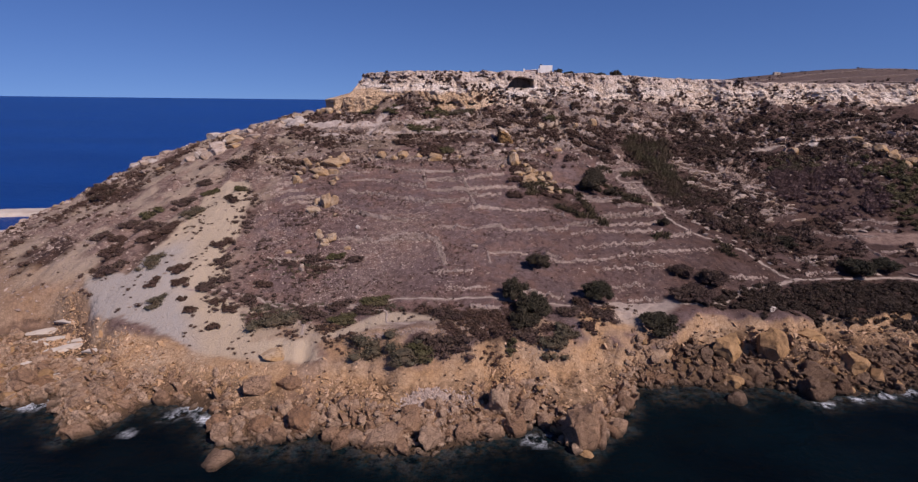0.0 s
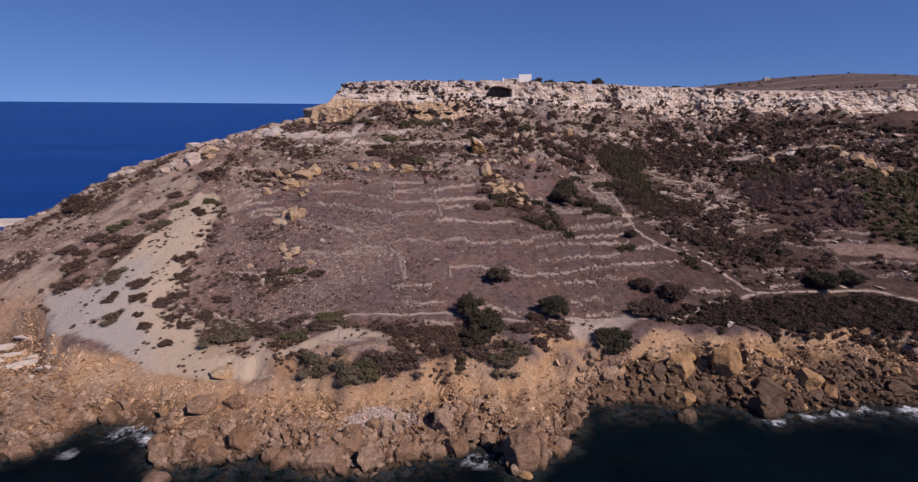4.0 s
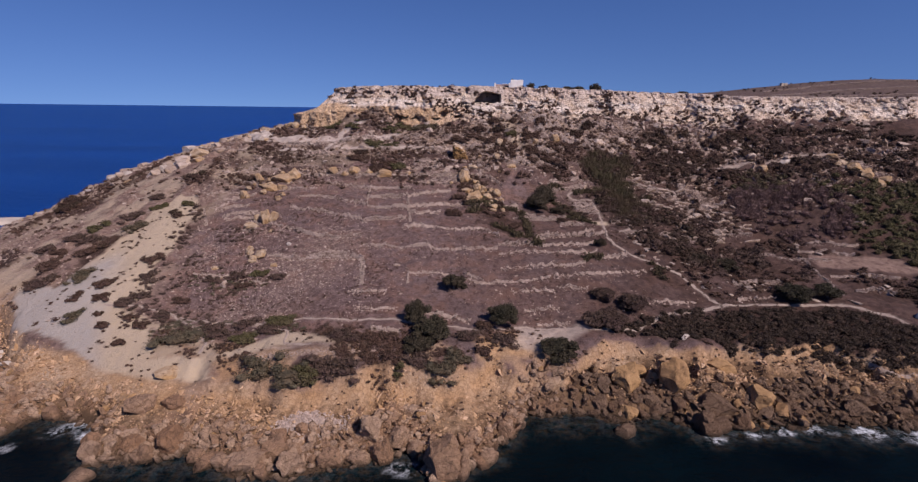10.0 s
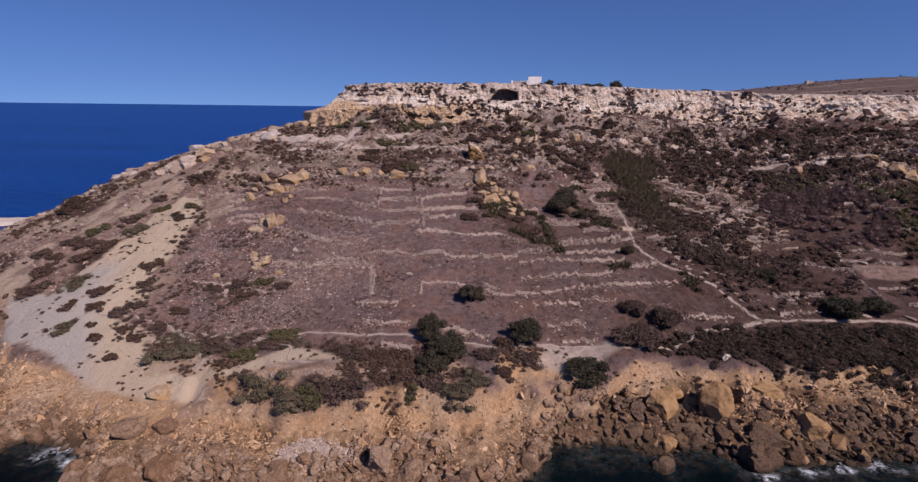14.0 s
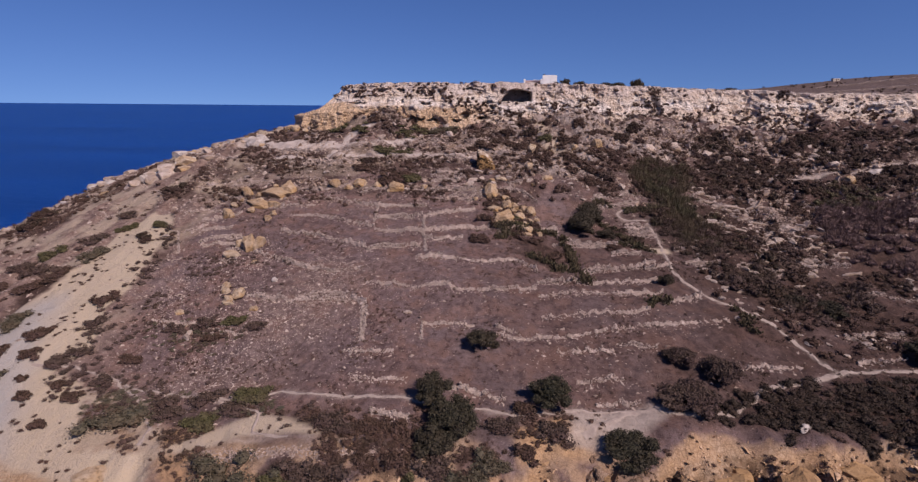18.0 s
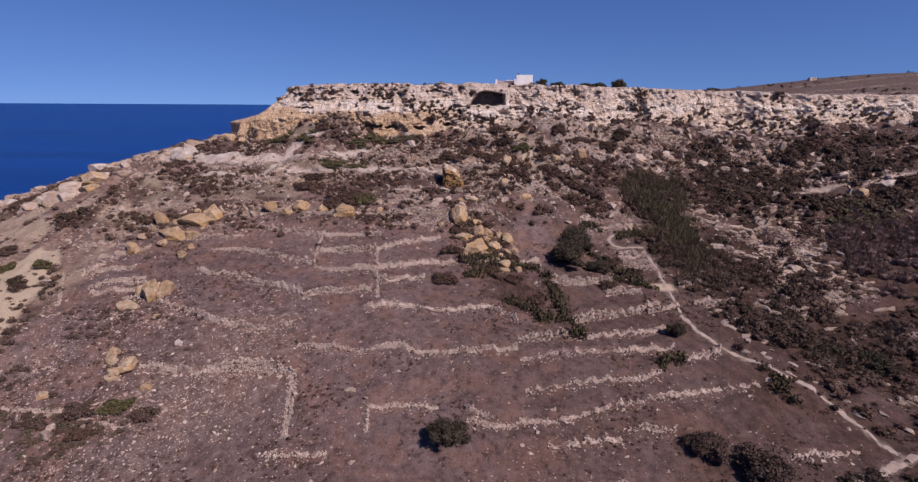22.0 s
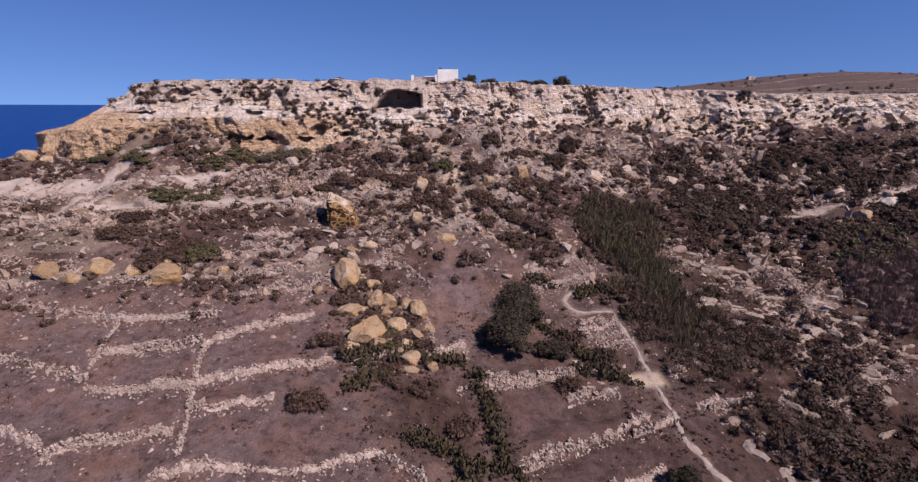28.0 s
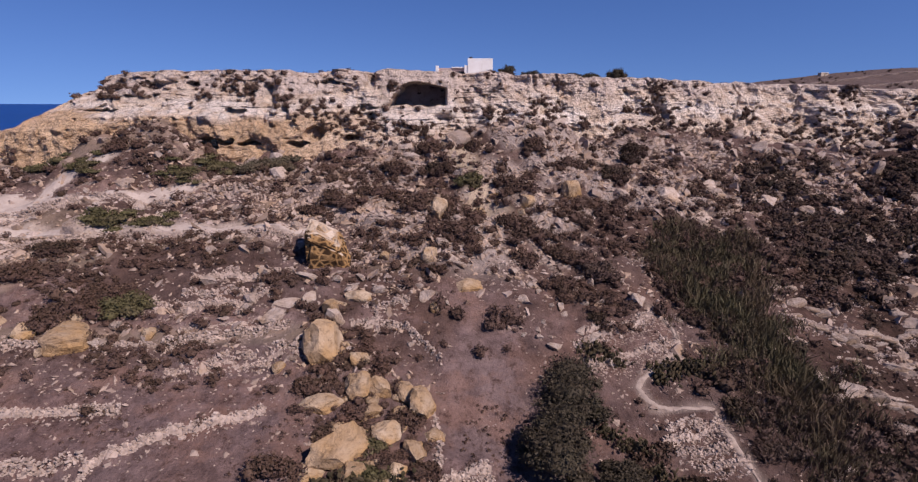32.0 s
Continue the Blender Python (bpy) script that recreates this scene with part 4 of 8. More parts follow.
# flat ground under the house on the plateau
pad = inside(XX, YY, [(31, 289), (52, 289), (52, 306), (31, 306)], 3.0)
ZZ = ZZ * (1 - pad) + 74.4 * pad
ny, nx = XX.shape
idx = np.arange(nx * ny).reshape(ny, nx)
quads = np.stack([idx[:-1, :-1], idx[:-1, 1:], idx[1:, 1:], idx[1:, :-1]], -1).reshape(-1, 4)
ground_mesh = mesh_np("ground", np.stack([XX, YY, ZZ], -1).reshape(-1, 3), quads, True)
colour_layer(ground_mesh, "zone_a", clay.ravel(), sand.ravel(), np.clip(z_paths, 0, 1).ravel() * 0.92)
colour_layer(ground_mesh, "zone_c", grey_clay.ravel(), np.zeros(grey_clay.size), np.zeros(grey_clay.size))
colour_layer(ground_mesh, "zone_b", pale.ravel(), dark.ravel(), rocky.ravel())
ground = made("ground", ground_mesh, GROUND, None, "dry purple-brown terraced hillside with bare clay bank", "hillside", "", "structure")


def on_grid(grid, x, y):
    i = np.clip(np.searchsorted(GX, x) - 1, 0, len(GX) - 2)
    j = np.clip(np.searchsorted(GY, y) - 1, 0, len(GY) - 2)
    u = np.clip((x - GX[i]) / (GX[i + 1] - GX[i]), 0, 1)
    v = np.clip((y - GY[j]) / (GY[j + 1] - GY[j]), 0, 1)
    return grid[j, i] * (1 - u) * (1 - v) + grid[j, i + 1] * u * (1 - v) + grid[j + 1, i] * (1 - u) * v + grid[j + 1, i + 1] * u * v


def land(x, y):
    """Height of the ground."""
    return on_grid(ZZ, np.asarray(x, float), np.asarray(y, float))


def footpath(pts, wide, seed, label, dust=PATH_DUST):
    """A trodden strip laid on the ground, of uneven width."""
    pts = np.array(pts, float)
    at = np.concatenate([[0], np.cumsum(np.hypot(*np.diff(pts, axis=0).T))])
    s = np.arange(0, at[-1], 0.45)
    x, y = [sum(k * np.interp(s + d, at, pts[:, c]) for d, k in ((-1.6, 0.2), (0, 0.6), (1.6, 0.2))) for c in (0, 1)]
    x, y = x + 0.3 * noise3(s * 0.4, 0, 0, seed), y + 0.3 * noise3(s * 0.4, 5, 0, seed)
    dx, dy = np.gradient(x), np.gradient(y)
    q = np.hypot(dx, dy)
    rows = []
    across = np.linspace(-1, 1, 5 if wide < 1.5 else 11)
    for k in across:
        half = wide * (0.5 + 0.28 * noise3(s * 0.5, k * 3, 0, seed + 1) + 0.22 * noise3(s * 1.7, k * 3, 0, seed + 2))
        px, py = x - dy / q * k * half, y + dx / q * k * half
        rows.append(np.column_stack([px, py, land(px, py) + (0.09 if abs(k) < 0.9 else -0.02)]))
    n = len(s)
    i = np.arange(n * len(across)).reshape(len(across), n)
    f = np.stack([i[:-1, :-1], i[:-1, 1:], i[1:, 1:], i[1:, :-1]], -1).reshape(-1, 4)[:, ::-1]
    made("footpath", mesh_np("footpath", np.concatenate(rows), f, True), dust, None, label, "path", "footpaths", "structure")


for k, (pts, wide) in enumerate(((PATH_UP, 0.65), (PATH_DOWN, 1.0), (PATH_EAST, 1.2), (PATH_FORK, 1.3), (PATH_CLIFF, 0.9), (PATH_COAST, 1.3), (PATH_WEST, 0.6), (PATH_HEATH, 0.7), (PATH_CROSS, 0.6))):
    footpath(pts, wide, 110 + 5 * k, "narrow pale trodden footpath across the dry hillside")
for k, (pts, wide) in enumerate(((TRACK_HIGH, 6.6), (TRACK_RISE, 2.4), (TRACK_SIDE, 1.9), (TRACK_LOW, 1.7), (TRACK_OLD, 1.5), (TRACK_VALLEY, 1.2))):
    footpath(pts, wide, 160 + 5 * k, "old pale dusty farm track below the cliff", PATH_DUST if pts is TRACK_VALLEY else TRACK_DUST)


# ---- cliff: a broken limestone face with ledges and caves ----
run_x = np.concatenate([np.arange(-62, 130, 0.42), np.arange(130, 330, 0.6)])
wrap = np.array([(-49, 335), (-50, 318), (-54, 302), (-62, 288), (-67, 276), (-67, 267)])
wt_ = np.linspace(0, len(wrap) - 1, 120)
wrap_x, wrap_y = np.interp(wt_, range(len(wrap)), wrap[:, 0]), np.interp(wt_, range(len(wrap)), wrap[:, 1])
CU_X = np.concatenate([wrap_x, run_x])
CU_Y = np.concatenate([wrap_y, line_at(FOOT, run_x)[0] + 1.5 * fbm(run_x * 0.07, 0, 0, 3, 77)])
turned = step(-66, -50, CU_X) * (np.arange(len(CU_X)) >= 120)
IN_X, IN_Y = 1 - turned, 0.25 + 0.75 * turned
n_ = np.hypot(IN_X, IN_Y)
IN_X, IN_Y = IN_X / n_, IN_Y / n_
VROWS = 92
vv = np.linspace(0, 1, VROWS)[:, None]
foot_z = np.minimum(smooth_height(CU_X, CU_Y) - 3.0, 56)
rim_z = soft_interp(CU_X, STATION, RIM_Z) + 0.9 * fbm(CU_X * 0.16, 0, 0, 4, 91) - 5 * step(285, 335, CU_Y) * (np.arange(len(CU_X)) < 120)
HZ = foot_z + (rim_z - foot_z) * vv
left = step(22, 0, CU_X)
sheer = np.interp(vv, [0, 0.2, 0.55, 0.62, 1], [0, 0.5, 1.2, 4.5, 14.0])
slope = np.interp(vv, [0, 0.25, 0.5, 0.75, 1], [0, 4.0, 8.0, 11.0, 14.5])
back = sheer * left + slope * (1 - left)
tail = np.where(np.arange(len(CU_X)) < 120, 1.0, step(-30, -60, CU_X))
back = back * (1 - 0.35 * tail) + tail * np.interp(vv, [0, 0.45, 0.6, 1], [0, 2.5, 11.0, 31.0])
ux = np.cumsum(np.hypot(np.diff(CU_X, prepend=CU_X[0]), np.diff(CU_Y, prepend=CU_Y[0])))[None]
warp = 2.2 * fbm(ux * 0.035, HZ * 0.07, 0, 4, 12)
course = (HZ + warp) / 1.3
cell = np.floor(course)
strength = np.clip(0.25 + 0.35 * step(70, 40, ux * 0 + CU_X) + 1.1 * noise3(ux * 0.045 + cell * 3.7, cell * 7.3, 0, 14), 0, 1.2)
saw = course - cell
ledge = 0.62 * (np.interp(saw, [0, 0.15, 0.75, 1.0], [0.9, -0.1, 0.15, 0.9]) - 0.3) * strength
east = step(36, 56, CU_X)
fine_course = (HZ + 0.6 * warp) / 0.62
fine_cell = np.floor(fine_course)
fine = 0.42 * (np.interp(fine_course - fine_cell, [0, 0.2, 0.8, 1.0], [0.9, 0, 0.1, 0.9]) - 0.3) * step(-0.3, 0.3, noise3(ux * 0.12 + fine_cell * 5.1, fine_cell * 3.3, 0, 29)) * step(64.5, 66.5, HZ)
butt = (4.2 + 3.0 * step(110, 150, CU_X)) * fbm(ux * 0.06, HZ * 0.03, 0, 4, 15)
cleft = 2.4 * step(0.055, 0.0, np.abs(fbm(ux * 0.075 + 0.5 * fbm(ux * 0.02, HZ * 0.1, 0, 3, 26), HZ * 0.02, 0, 3, 27))) * step(-0.2, 0.2, fbm(ux * 0.05, HZ * 0.12, 0, 3, 28))
blocks = 3.0 * fbm(ux * 0.2, HZ * 0.26, 0, 5, 16) - 1.6 * np.abs(fbm(ux * 0.33, HZ * 0.12, 0, 4, 20))
blocks = blocks * (1 - 0.45 * east) + 0.7 * np.round(2 * noise3(ux * 0.5, HZ * 0.6, 0, 18)) * 0.5
pocket = 2.6 * step(0.12, 0.3, fbm(ux * 0.13, HZ * 0.2, 0, 4, 24)) + 1.2 * step(0.1, 0.2, fbm(ux * 0.4, HZ * 0.5, 0, 3, 25))
back = back + ledge * (1 - 0.85 * left * (vv < 0.55)) * (1 - 0.6 * east) + fine + 0.55 * fbm(ux * 0.9, HZ * 1.1, 0, 3, 45) + butt + cleft + blocks * (1 - 0.55 * left) + pocket * (1 - left * (vv < 0.5)) * (1 - 0.55 * east)
# the large cave under the rim, a small one at the foot, and dark slots under ledges
cx, cz = CU_X[None] + 0 * vv, HZ + 0.5 * noise3(ux * 0.6, HZ * 0.8, 0, 19)
cave = step(66.7, 67.1, cz) * step(0, 0.5, 72.0 - 0.02 * (cx - 32.0) ** 2 - cz) * step(23.2, 24.2, cx - (cz - 66.8) * 0.8) * step(37.2, 36.7, cx)
cave = cave * (turned[None] > 0.5)
hole = np.maximum.reduce([step(1.0, 0.75, np.hypot((cx - a) / w, (cz - b) / h)) for a, b, w, h in ((-12.4, 58.6, 2.3, 2.2), (-9, 59.6, 2.2, 0.7), (-4, 59.2, 2.4, 0.6), (9, 61, 2.2, 1.6), (6, 59, 2.4, 0.8), (223, 61.5, 2.6, 3.6), (231, 62, 2.0, 3.2), (-19, 71.2, 2.2, 0.9), (-7, 66.0, 2.4, 0.7), (11, 72.0, 2.5, 0.6), (-36, 65.8, 4.0, 0.5), (16, 60, 2.2, 1.2))])
calm = step(20, 23, cx) * step(41, 38, cx) * step(63.5, 65.5, HZ) * (turned[None] > 0.5)
back = back * (1 - calm) + calm * (np.interp(vv, [0, 0.5, 1], [0, 7.5, 11.5]) + 0.25 * ledge + 0.25 * blocks)
depth = 17.0 * cave + 3.2 * hole * (turned[None] > 0.5)
# the shaded bay in the far cliff
bay = step(196, 199, cx) * step(211, 208, cx) * step(55, 57, HZ) * step(67, 65, HZ)
depth = depth + 3.0 * bay
PX, PY = CU_X + IN_X * (back + depth), CU_Y + IN_Y * (back + depth)
# rim slab runs back onto the plateau
cap_x, cap_y, cap_z = [], [], []
for k, (d, up) in enumerate(((3.0, 0.15), (6.0, 0.05), (10.0, -0.9))):
    cap_x.append(PX[-1] + IN_X * d)
    cap_y.append(PY[-1] + IN_Y * d)
    cap_z.append(rim_z + up + 0.5 * fbm(CU_X * 0.3, cap_y[-1] * 0.3, 0, 3, 23))
PX, PY, PZ = np.vstack([PX, *cap_x]), np.vstack([PY, *cap_y]), np.vstack([HZ, *cap_z])
cny, cnx = PX.shape
ci = np.arange(cnx * cny).reshape(cny, cnx)
cq = np.stack([ci[:-1, :-1], ci[:-1, 1:], ci[1:, 1:], ci[1:, :-1]], -1).reshape(-1, 4)
cliff = made("limestone_cliff", mesh_np("limestone_cliff", np.stack([PX, PY, PZ], -1).reshape(-1, 3), cq), CLIFF, None, "layered pale limestone cliff with a dark cave", "cliff", "", "structure")

# ---- sea ----
SX = spread(-140, 160, 1.0, -4900, 4900, 1.25, 700)
SY = spread(55, 116, 1.0, -4900, 4900, 1.25, 700)
QX, QY = np.meshgrid(SX, SY)
bed = np.where((QX > -320) & (QX < 1400) & (QY > 25) & (QY < 1300), land(QX, QY), -9)
shoal = step(-3.2, -0.4, bed) * (QY < 200)
surf = step(-2.6, -0.3, bed) * (QY < 140)
spots = np.maximum.reduce([step(r, r * 0.25, np.hypot(QX - a, (QY - b) * 1.4) + 4.0 * fbm(QX * 0.25 + QY * 0.1, QY * 0.5, 0, 4, 99) + 0.8) for a, b, r in ((-54, 97, 4.5), (-50, 93, 4), (-57, 93, 3.5), (88, 102.5, 3.5), (95, 104, 3), (102, 104, 4.5), (112, 105, 5), (125, 103, 7), (-95, 100, 7), (-87, 97, 5), (-63, 88, 3), (16, 86, 4), (79, 99, 4))])
foam = np.clip(surf * (0.04 + 0.95 * spots) + 0.45 * spots * step(-8, -2.5, bed), 0, 1)
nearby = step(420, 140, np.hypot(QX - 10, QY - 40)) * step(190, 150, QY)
sea_i = np.arange(QX.size).reshape(QX.shape)
sea_q = np.stack([sea_i[:-1, :-1], sea_i[:-1, 1:], sea_i[1:, 1:], sea_i[1:, :-1]], -1).reshape(-1, 4)
sea_mesh = mesh_np("sea", np.stack([QX, QY, np.zeros_like(QX)], -1).reshape(-1, 3), sea_q, True)
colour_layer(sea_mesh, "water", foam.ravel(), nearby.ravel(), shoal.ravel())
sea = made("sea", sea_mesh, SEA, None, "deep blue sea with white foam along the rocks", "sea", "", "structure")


# ---- rocks ----
def squared(seed, sub=4, power=0.5, rough=0.13, pits=0.0):
    """A quarry-like block: a ball drawn out to a rounded box, with rough or pitted faces."""
    v, f = BALLS[sub][0].copy(), BALLS[sub][1]
    v = np.sign(v) * np.abs(v) ** power
    v = v * (1 + rough * 2 * fbm(v[:, 0] * 1.6 + seed, v[:, 1] * 1.6, v[:, 2] * 1.6, 4, seed))[:, None]
    if pits:
        v = v * (1 - pits * (noise3(v[:, 0] * 5, v[:, 1] * 5, v[:, 2] * 5, seed) > 0.15))[:, None]
    v[:, 2] -= v[:, 2].min() * 0.6
    return v, f


def comb_block(seed):
    """A block with a top that slants and a front eaten out in pits."""
    v, f = squared(seed, 4, 0.36, 0.10, 0.0)
    lift = np.clip(v[:, 2] / v[:, 2].max(), 0, 1)
    v[:, 2] *= 1 - 0.30 * v[:, 0] + 0.10 * v[:, 1]
    v[:, 0] = v[:, 0] * (1 - 0.16 * lift) - 0.12 * lift
    pit = step(0.02, 0.3, noise3(v[:, 0] * 4.2, v[:, 1] * 4.2, v[:, 2] * 4.6, seed + 1)) * (lift < 0.86)
    v[:, :2] *= (1 - 0.16 * pit)[:, None]
    return v, f


def hewn(seed, sub=3, squash=(1, 0.9, 0.85), cuts=13, lump=0.05):
    """An angular fallen block: a rounded box split along flat faces."""
    r = np.random.RandomState(seed)
    v, f = BALLS[sub][0].copy(), BALLS[sub][1]
    v = np.sign(v) * np.abs(v) ** 0.84
    for _ in range(cuts):
        d = r.normal(size=3) * (1, 1, 0.8)
        d /= np.linalg.norm(d)
        v = v - np.maximum(v @ d - r.uniform(0.62, 0.9), 0)[:, None] * d
    v = v / np.abs(v).max(0) * np.array(squash)
    v = v * (1 + lump * 2 * fbm(v[:, 0] * 2.2 + seed, v[:, 1] * 2.2, v[:, 2] * 2.2, 4, seed))[:, None]
    v[:, 2] -= v[:, 2].min() * 0.6
    return v, f


HEWN = [hewn(600 + k, 3, ((1, 0.85, 0.8), (1, 0.9, 1.0), (1.15, 0.8, 0.6), (0.85, 1, 0.9))[k % 4]) for k in range(12)]
HUGE = [hewn(640 + k, 4, ((1, 0.9, 0.95), (1, 0.85, 1.1), (1.2, 0.85, 0.7), (0.9, 1, 1.0))[k % 4], 15, 0.095) for k in range(8)]
BIG = [rock_shape(100 + k, 4, 16, 0.07, ((1, 0.9, 0.8), (1, 0.8, 1.0), (1.1, 0.9, 0.65), (0.9, 1, 0.9))[k % 4]) for k in range(8)] + [squared(7), squared(8, 4, 0.42, 0.08, 0.1), comb_block(12)]
MID = [rock_shape(200 + k, 3, 14, 0.07, ((1, 0.9, 0.75), (1, 0.8, 0.95), (1.1, 0.9, 0.55), (0.9, 1, 0.85))[k % 4]) for k in range(9)]
LOW = [rock_shape(230 + k, 2, 9, 0.06, ((1, 0.9, 0.75), (1, 0.8, 0.95), (1.1, 0.9, 0.55), (0.9, 1, 0.85))[k % 4], 0.22, 0.5) for k in range(9)]
CUBE_V = np.array([(x, y, z) for x in (-1, 1) for y in (-1, 1) for z in (-1, 1)], float)
CUBE_F = np.array([(0, 1, 3), (0, 3, 2), (4, 6, 7), (4, 7, 5), (0, 4, 5), (0, 5, 1), (2, 3, 7), (2, 7, 6), (0, 2, 6), (0, 6, 4), (1, 5, 7), (1, 7, 3)])


def chip(seed, squash):
    """A small rough stone."""
    return CUBE_V * squash * (1 + 0.40 * np.random.RandomState(seed).uniform(-1, 1, (8, 3))), CUBE_F


SMALL = [rock_shape(300 + k, 1, 4, 0.0, (1, 0.8, 0.65)) for k in range(8)]
ANGULAR = [chip(340 + k, ((0.8, 0.65, 0.5), (0.9, 0.6, 0.35), (0.7, 0.7, 0.65))[k % 3]) for k in range(12)]
OCT_V = np.array([(1, 0, 0), (-1, 0, 0), (0, 1, 0), (0, -1, 0), (0, 0, 1), (0, 0, -1)], float)
OCT_F = np.array([(0, 2, 4), (2, 1, 4), (1, 3, 4), (3, 0, 4), (2, 0, 5), (1, 2, 5), (3, 1, 5), (0, 3, 5)])


def pebble(seed):
    """A small splinter of stone."""
    r = np.random.RandomState(seed)
    return (OCT_V + 0.28 * r.uniform(-1, 1, (6, 3))) * (1.1, 0.95, 0.75), OCT_F


CHIPS = [pebble(320 + k) for k in range(14)]
ROCK_MESH = {}


def boulder(name, k, shapes, x, y, size, turn, material, label, group="", sink=0.12, lean=0.0):
    key = (id(shapes), k, material.name)
    if key not in ROCK_MESH:
        me = mesh_np(name, *shapes[k])
        me.materials.append(material)
        ROCK_MESH[key] = me
    ob = new(name, ROCK_MESH[key])
    sx, sy, sz = size
    z = float(np.min(land(x + np.array([-0.5, 0, 0.5, 0]) * sx, y + np.array([0, -0.5, 0, 0.5]) * sy)))
    ob.matrix_basis = pose(x, y, z - sink * sz, lean, lean * 0.5, turn) @ Matrix.Diagonal((sx, sy, sz, 1))
    return tagged(ob, label, "boulder", group)


def yellow(x, y, sx, sy, sz, k=0, turn=0, lean=0, label="weathered yellow limestone boulder on the terraces", shapes=BIG):
    boulder("boulder", k, shapes, x, y, (sx, sy, sz), turn, YELLOW_ROCK, label, "yellow boulders on the hillside", 0.1, lean)


yellow(21.8, 209, 3.0, 2.9, 3.6, 0, 20, 0, "large rounded yellow limestone boulder above the terraces", HUGE)
boulder("boulder", 10, BIG, 19.5, 226, (3.3, 2.8, 3.3), 8, HONEYCOMB, "honeycombed orange limestone block with a pale flat top", "yellow boulders on the hillside", 0.1, 4)
yellow(-47.4, 205, 5.2, 3.2, 2.8, 2, 20, 18, "tilted yellow limestone block in a boulder pile", HUGE)
yellow(-52.5, 200, 4.6, 2.8, 2.2, 6, -15, 16, "tilted yellow limestone block in a boulder pile", HUGE)
yellow(-44, 206.4, 2.6, 2.2, 2.6, 1, 60, -14, "tilted yellow limestone block in a boulder pile", HUGE)
yellow(-44.5, 175, 2.1, 1.9, 3.0, 1, 15, 8, "upright orange limestone block among terrace walls", HUGE)
yellow(-38.5, 155.7, 2.2, 1.8, 1.7, 3, 40, 0, "broken yellow limestone block beside a terrace wall", HUGE)
yellow(-22.2, 210.8, 2.7, 2.2, 1.8, 0, 10, 0, "weathered yellow limestone boulder on the terraces", HUGE)
yellow(-9.8, 210, 1.7, 1.4, 1.1, 8, 5)
yellow(27.2, 204.5, 2.2, 1.9, 2.0, 3, 30, shapes=HUGE)
yellow(34.9, 203.5, 2.4, 2.0, 2.2, 0, 70, shapes=HUGE)
yellow(29.9, 205, 1.5, 1.2, 1.5, 5, 10, shapes=HUGE)
yellow(32.7, 205.6, 1.7, 1.5, 1.7, 6, 130, shapes=HUGE)
yellow(23.3, 202, 2.6, 1.8, 1.5, 2, 15, shapes=HUGE)
yellow(27, 195.5, 3.6, 2.6, 2.2, 1, 50, shapes=HUGE)
yellow(31, 198.5, 2.2, 1.6, 1.5, 7, 0, shapes=HUGE)
yellow(34.5, 197, 1.9, 1.5, 1.4, 4, 100)
yellow(26, 198.8, 1.6, 1.5, 1.2, 5, 20)
yellow(32.5, 194, 1.8, 1.2, 1.1, 3, 60)
yellow(24, 193, 1.7, 1.4, 1.2, 6, 10)
yellow(29, 201.5, 1.5, 1.3, 1.3, 0, 10)
yellow(36.5, 200, 1.3, 1.2, 1.0, 2, 10)
yellow(41, 222, 2.3, 1.7, 1.3, 2, 20, 6, "flat pale limestone slab at the head of a field")
yellow(-9, 208, 2.5, 1.7, 1.5, 8, 10)
yellow(-16, 210, 2.0, 1.7, 1.6, 3, 40)
yellow(-11, 207, 1.5, 1.0, 0.9, 5, 80)
yellow(61.5, 251, 2.7, 2.3, 2.9, 1, 35, 10, "orange limestone block fallen from the cliff")
yellow(-41, 107, 2.9, 2.2, 1.9, 4, 10, 0, "yellow limestone block above the beach rubble")
yellow(-33, 152, 1.3, 1.1, 0.9, 2, 0)
yellow(-50, 149, 1.4, 1.1, 0.8, 6, 0)

r = np.random.RandomState(31)
for x, y, n, wide in ((-47, 205.5, 4, 3.5), (-50.5, 200.5, 4, 3.0), (-49, 194, 4, 3.5), (-58.6, 203.5, 3, 3.0), (-44, 175.6, 2, 2.0), (-44, 158.5, 2, 2.5), (-42, 173, 2, 3.0), (-38, 155, 2, 3.0), (-12, 209.5, 3, 4.0), (-60, 196, 5, 4.0), (25, 214, 3, 3.0), (30, 226, 3, 4.0), (46, 243, 4, 4.0), (-28, 208, 2, 3.0)):
    for k in range(n):
        s = r.uniform(0.7, 1.9)
        yellow(x + r.normal(0, wide), y + r.normal(0, wide * 0.7), s * r.uniform(1, 1.4), s, s * r.uniform(0.8, 1.3), k % 8, r.uniform(0, 360), r.uniform(-25, 25), "broken tan limestone rock in a boulder pile", HEWN)
r = np.random.RandomState(29)
for k in range(44):
    s = r.uniform(0.4, 0.8) + 1.0 * r.uniform() ** 3
    q = r.uniform(-1, 1)
    yellow(28.6 + 4.5 * q * -1 + r.normal(0, 2.6), 200 + 12 * q + r.normal(0, 2.0), s * r.uniform(1, 1.4), s, s * r.uniform(0.7, 1.1), k % 12, r.uniform(0, 360), r.uniform(-14, 14), shapes=HEWN)
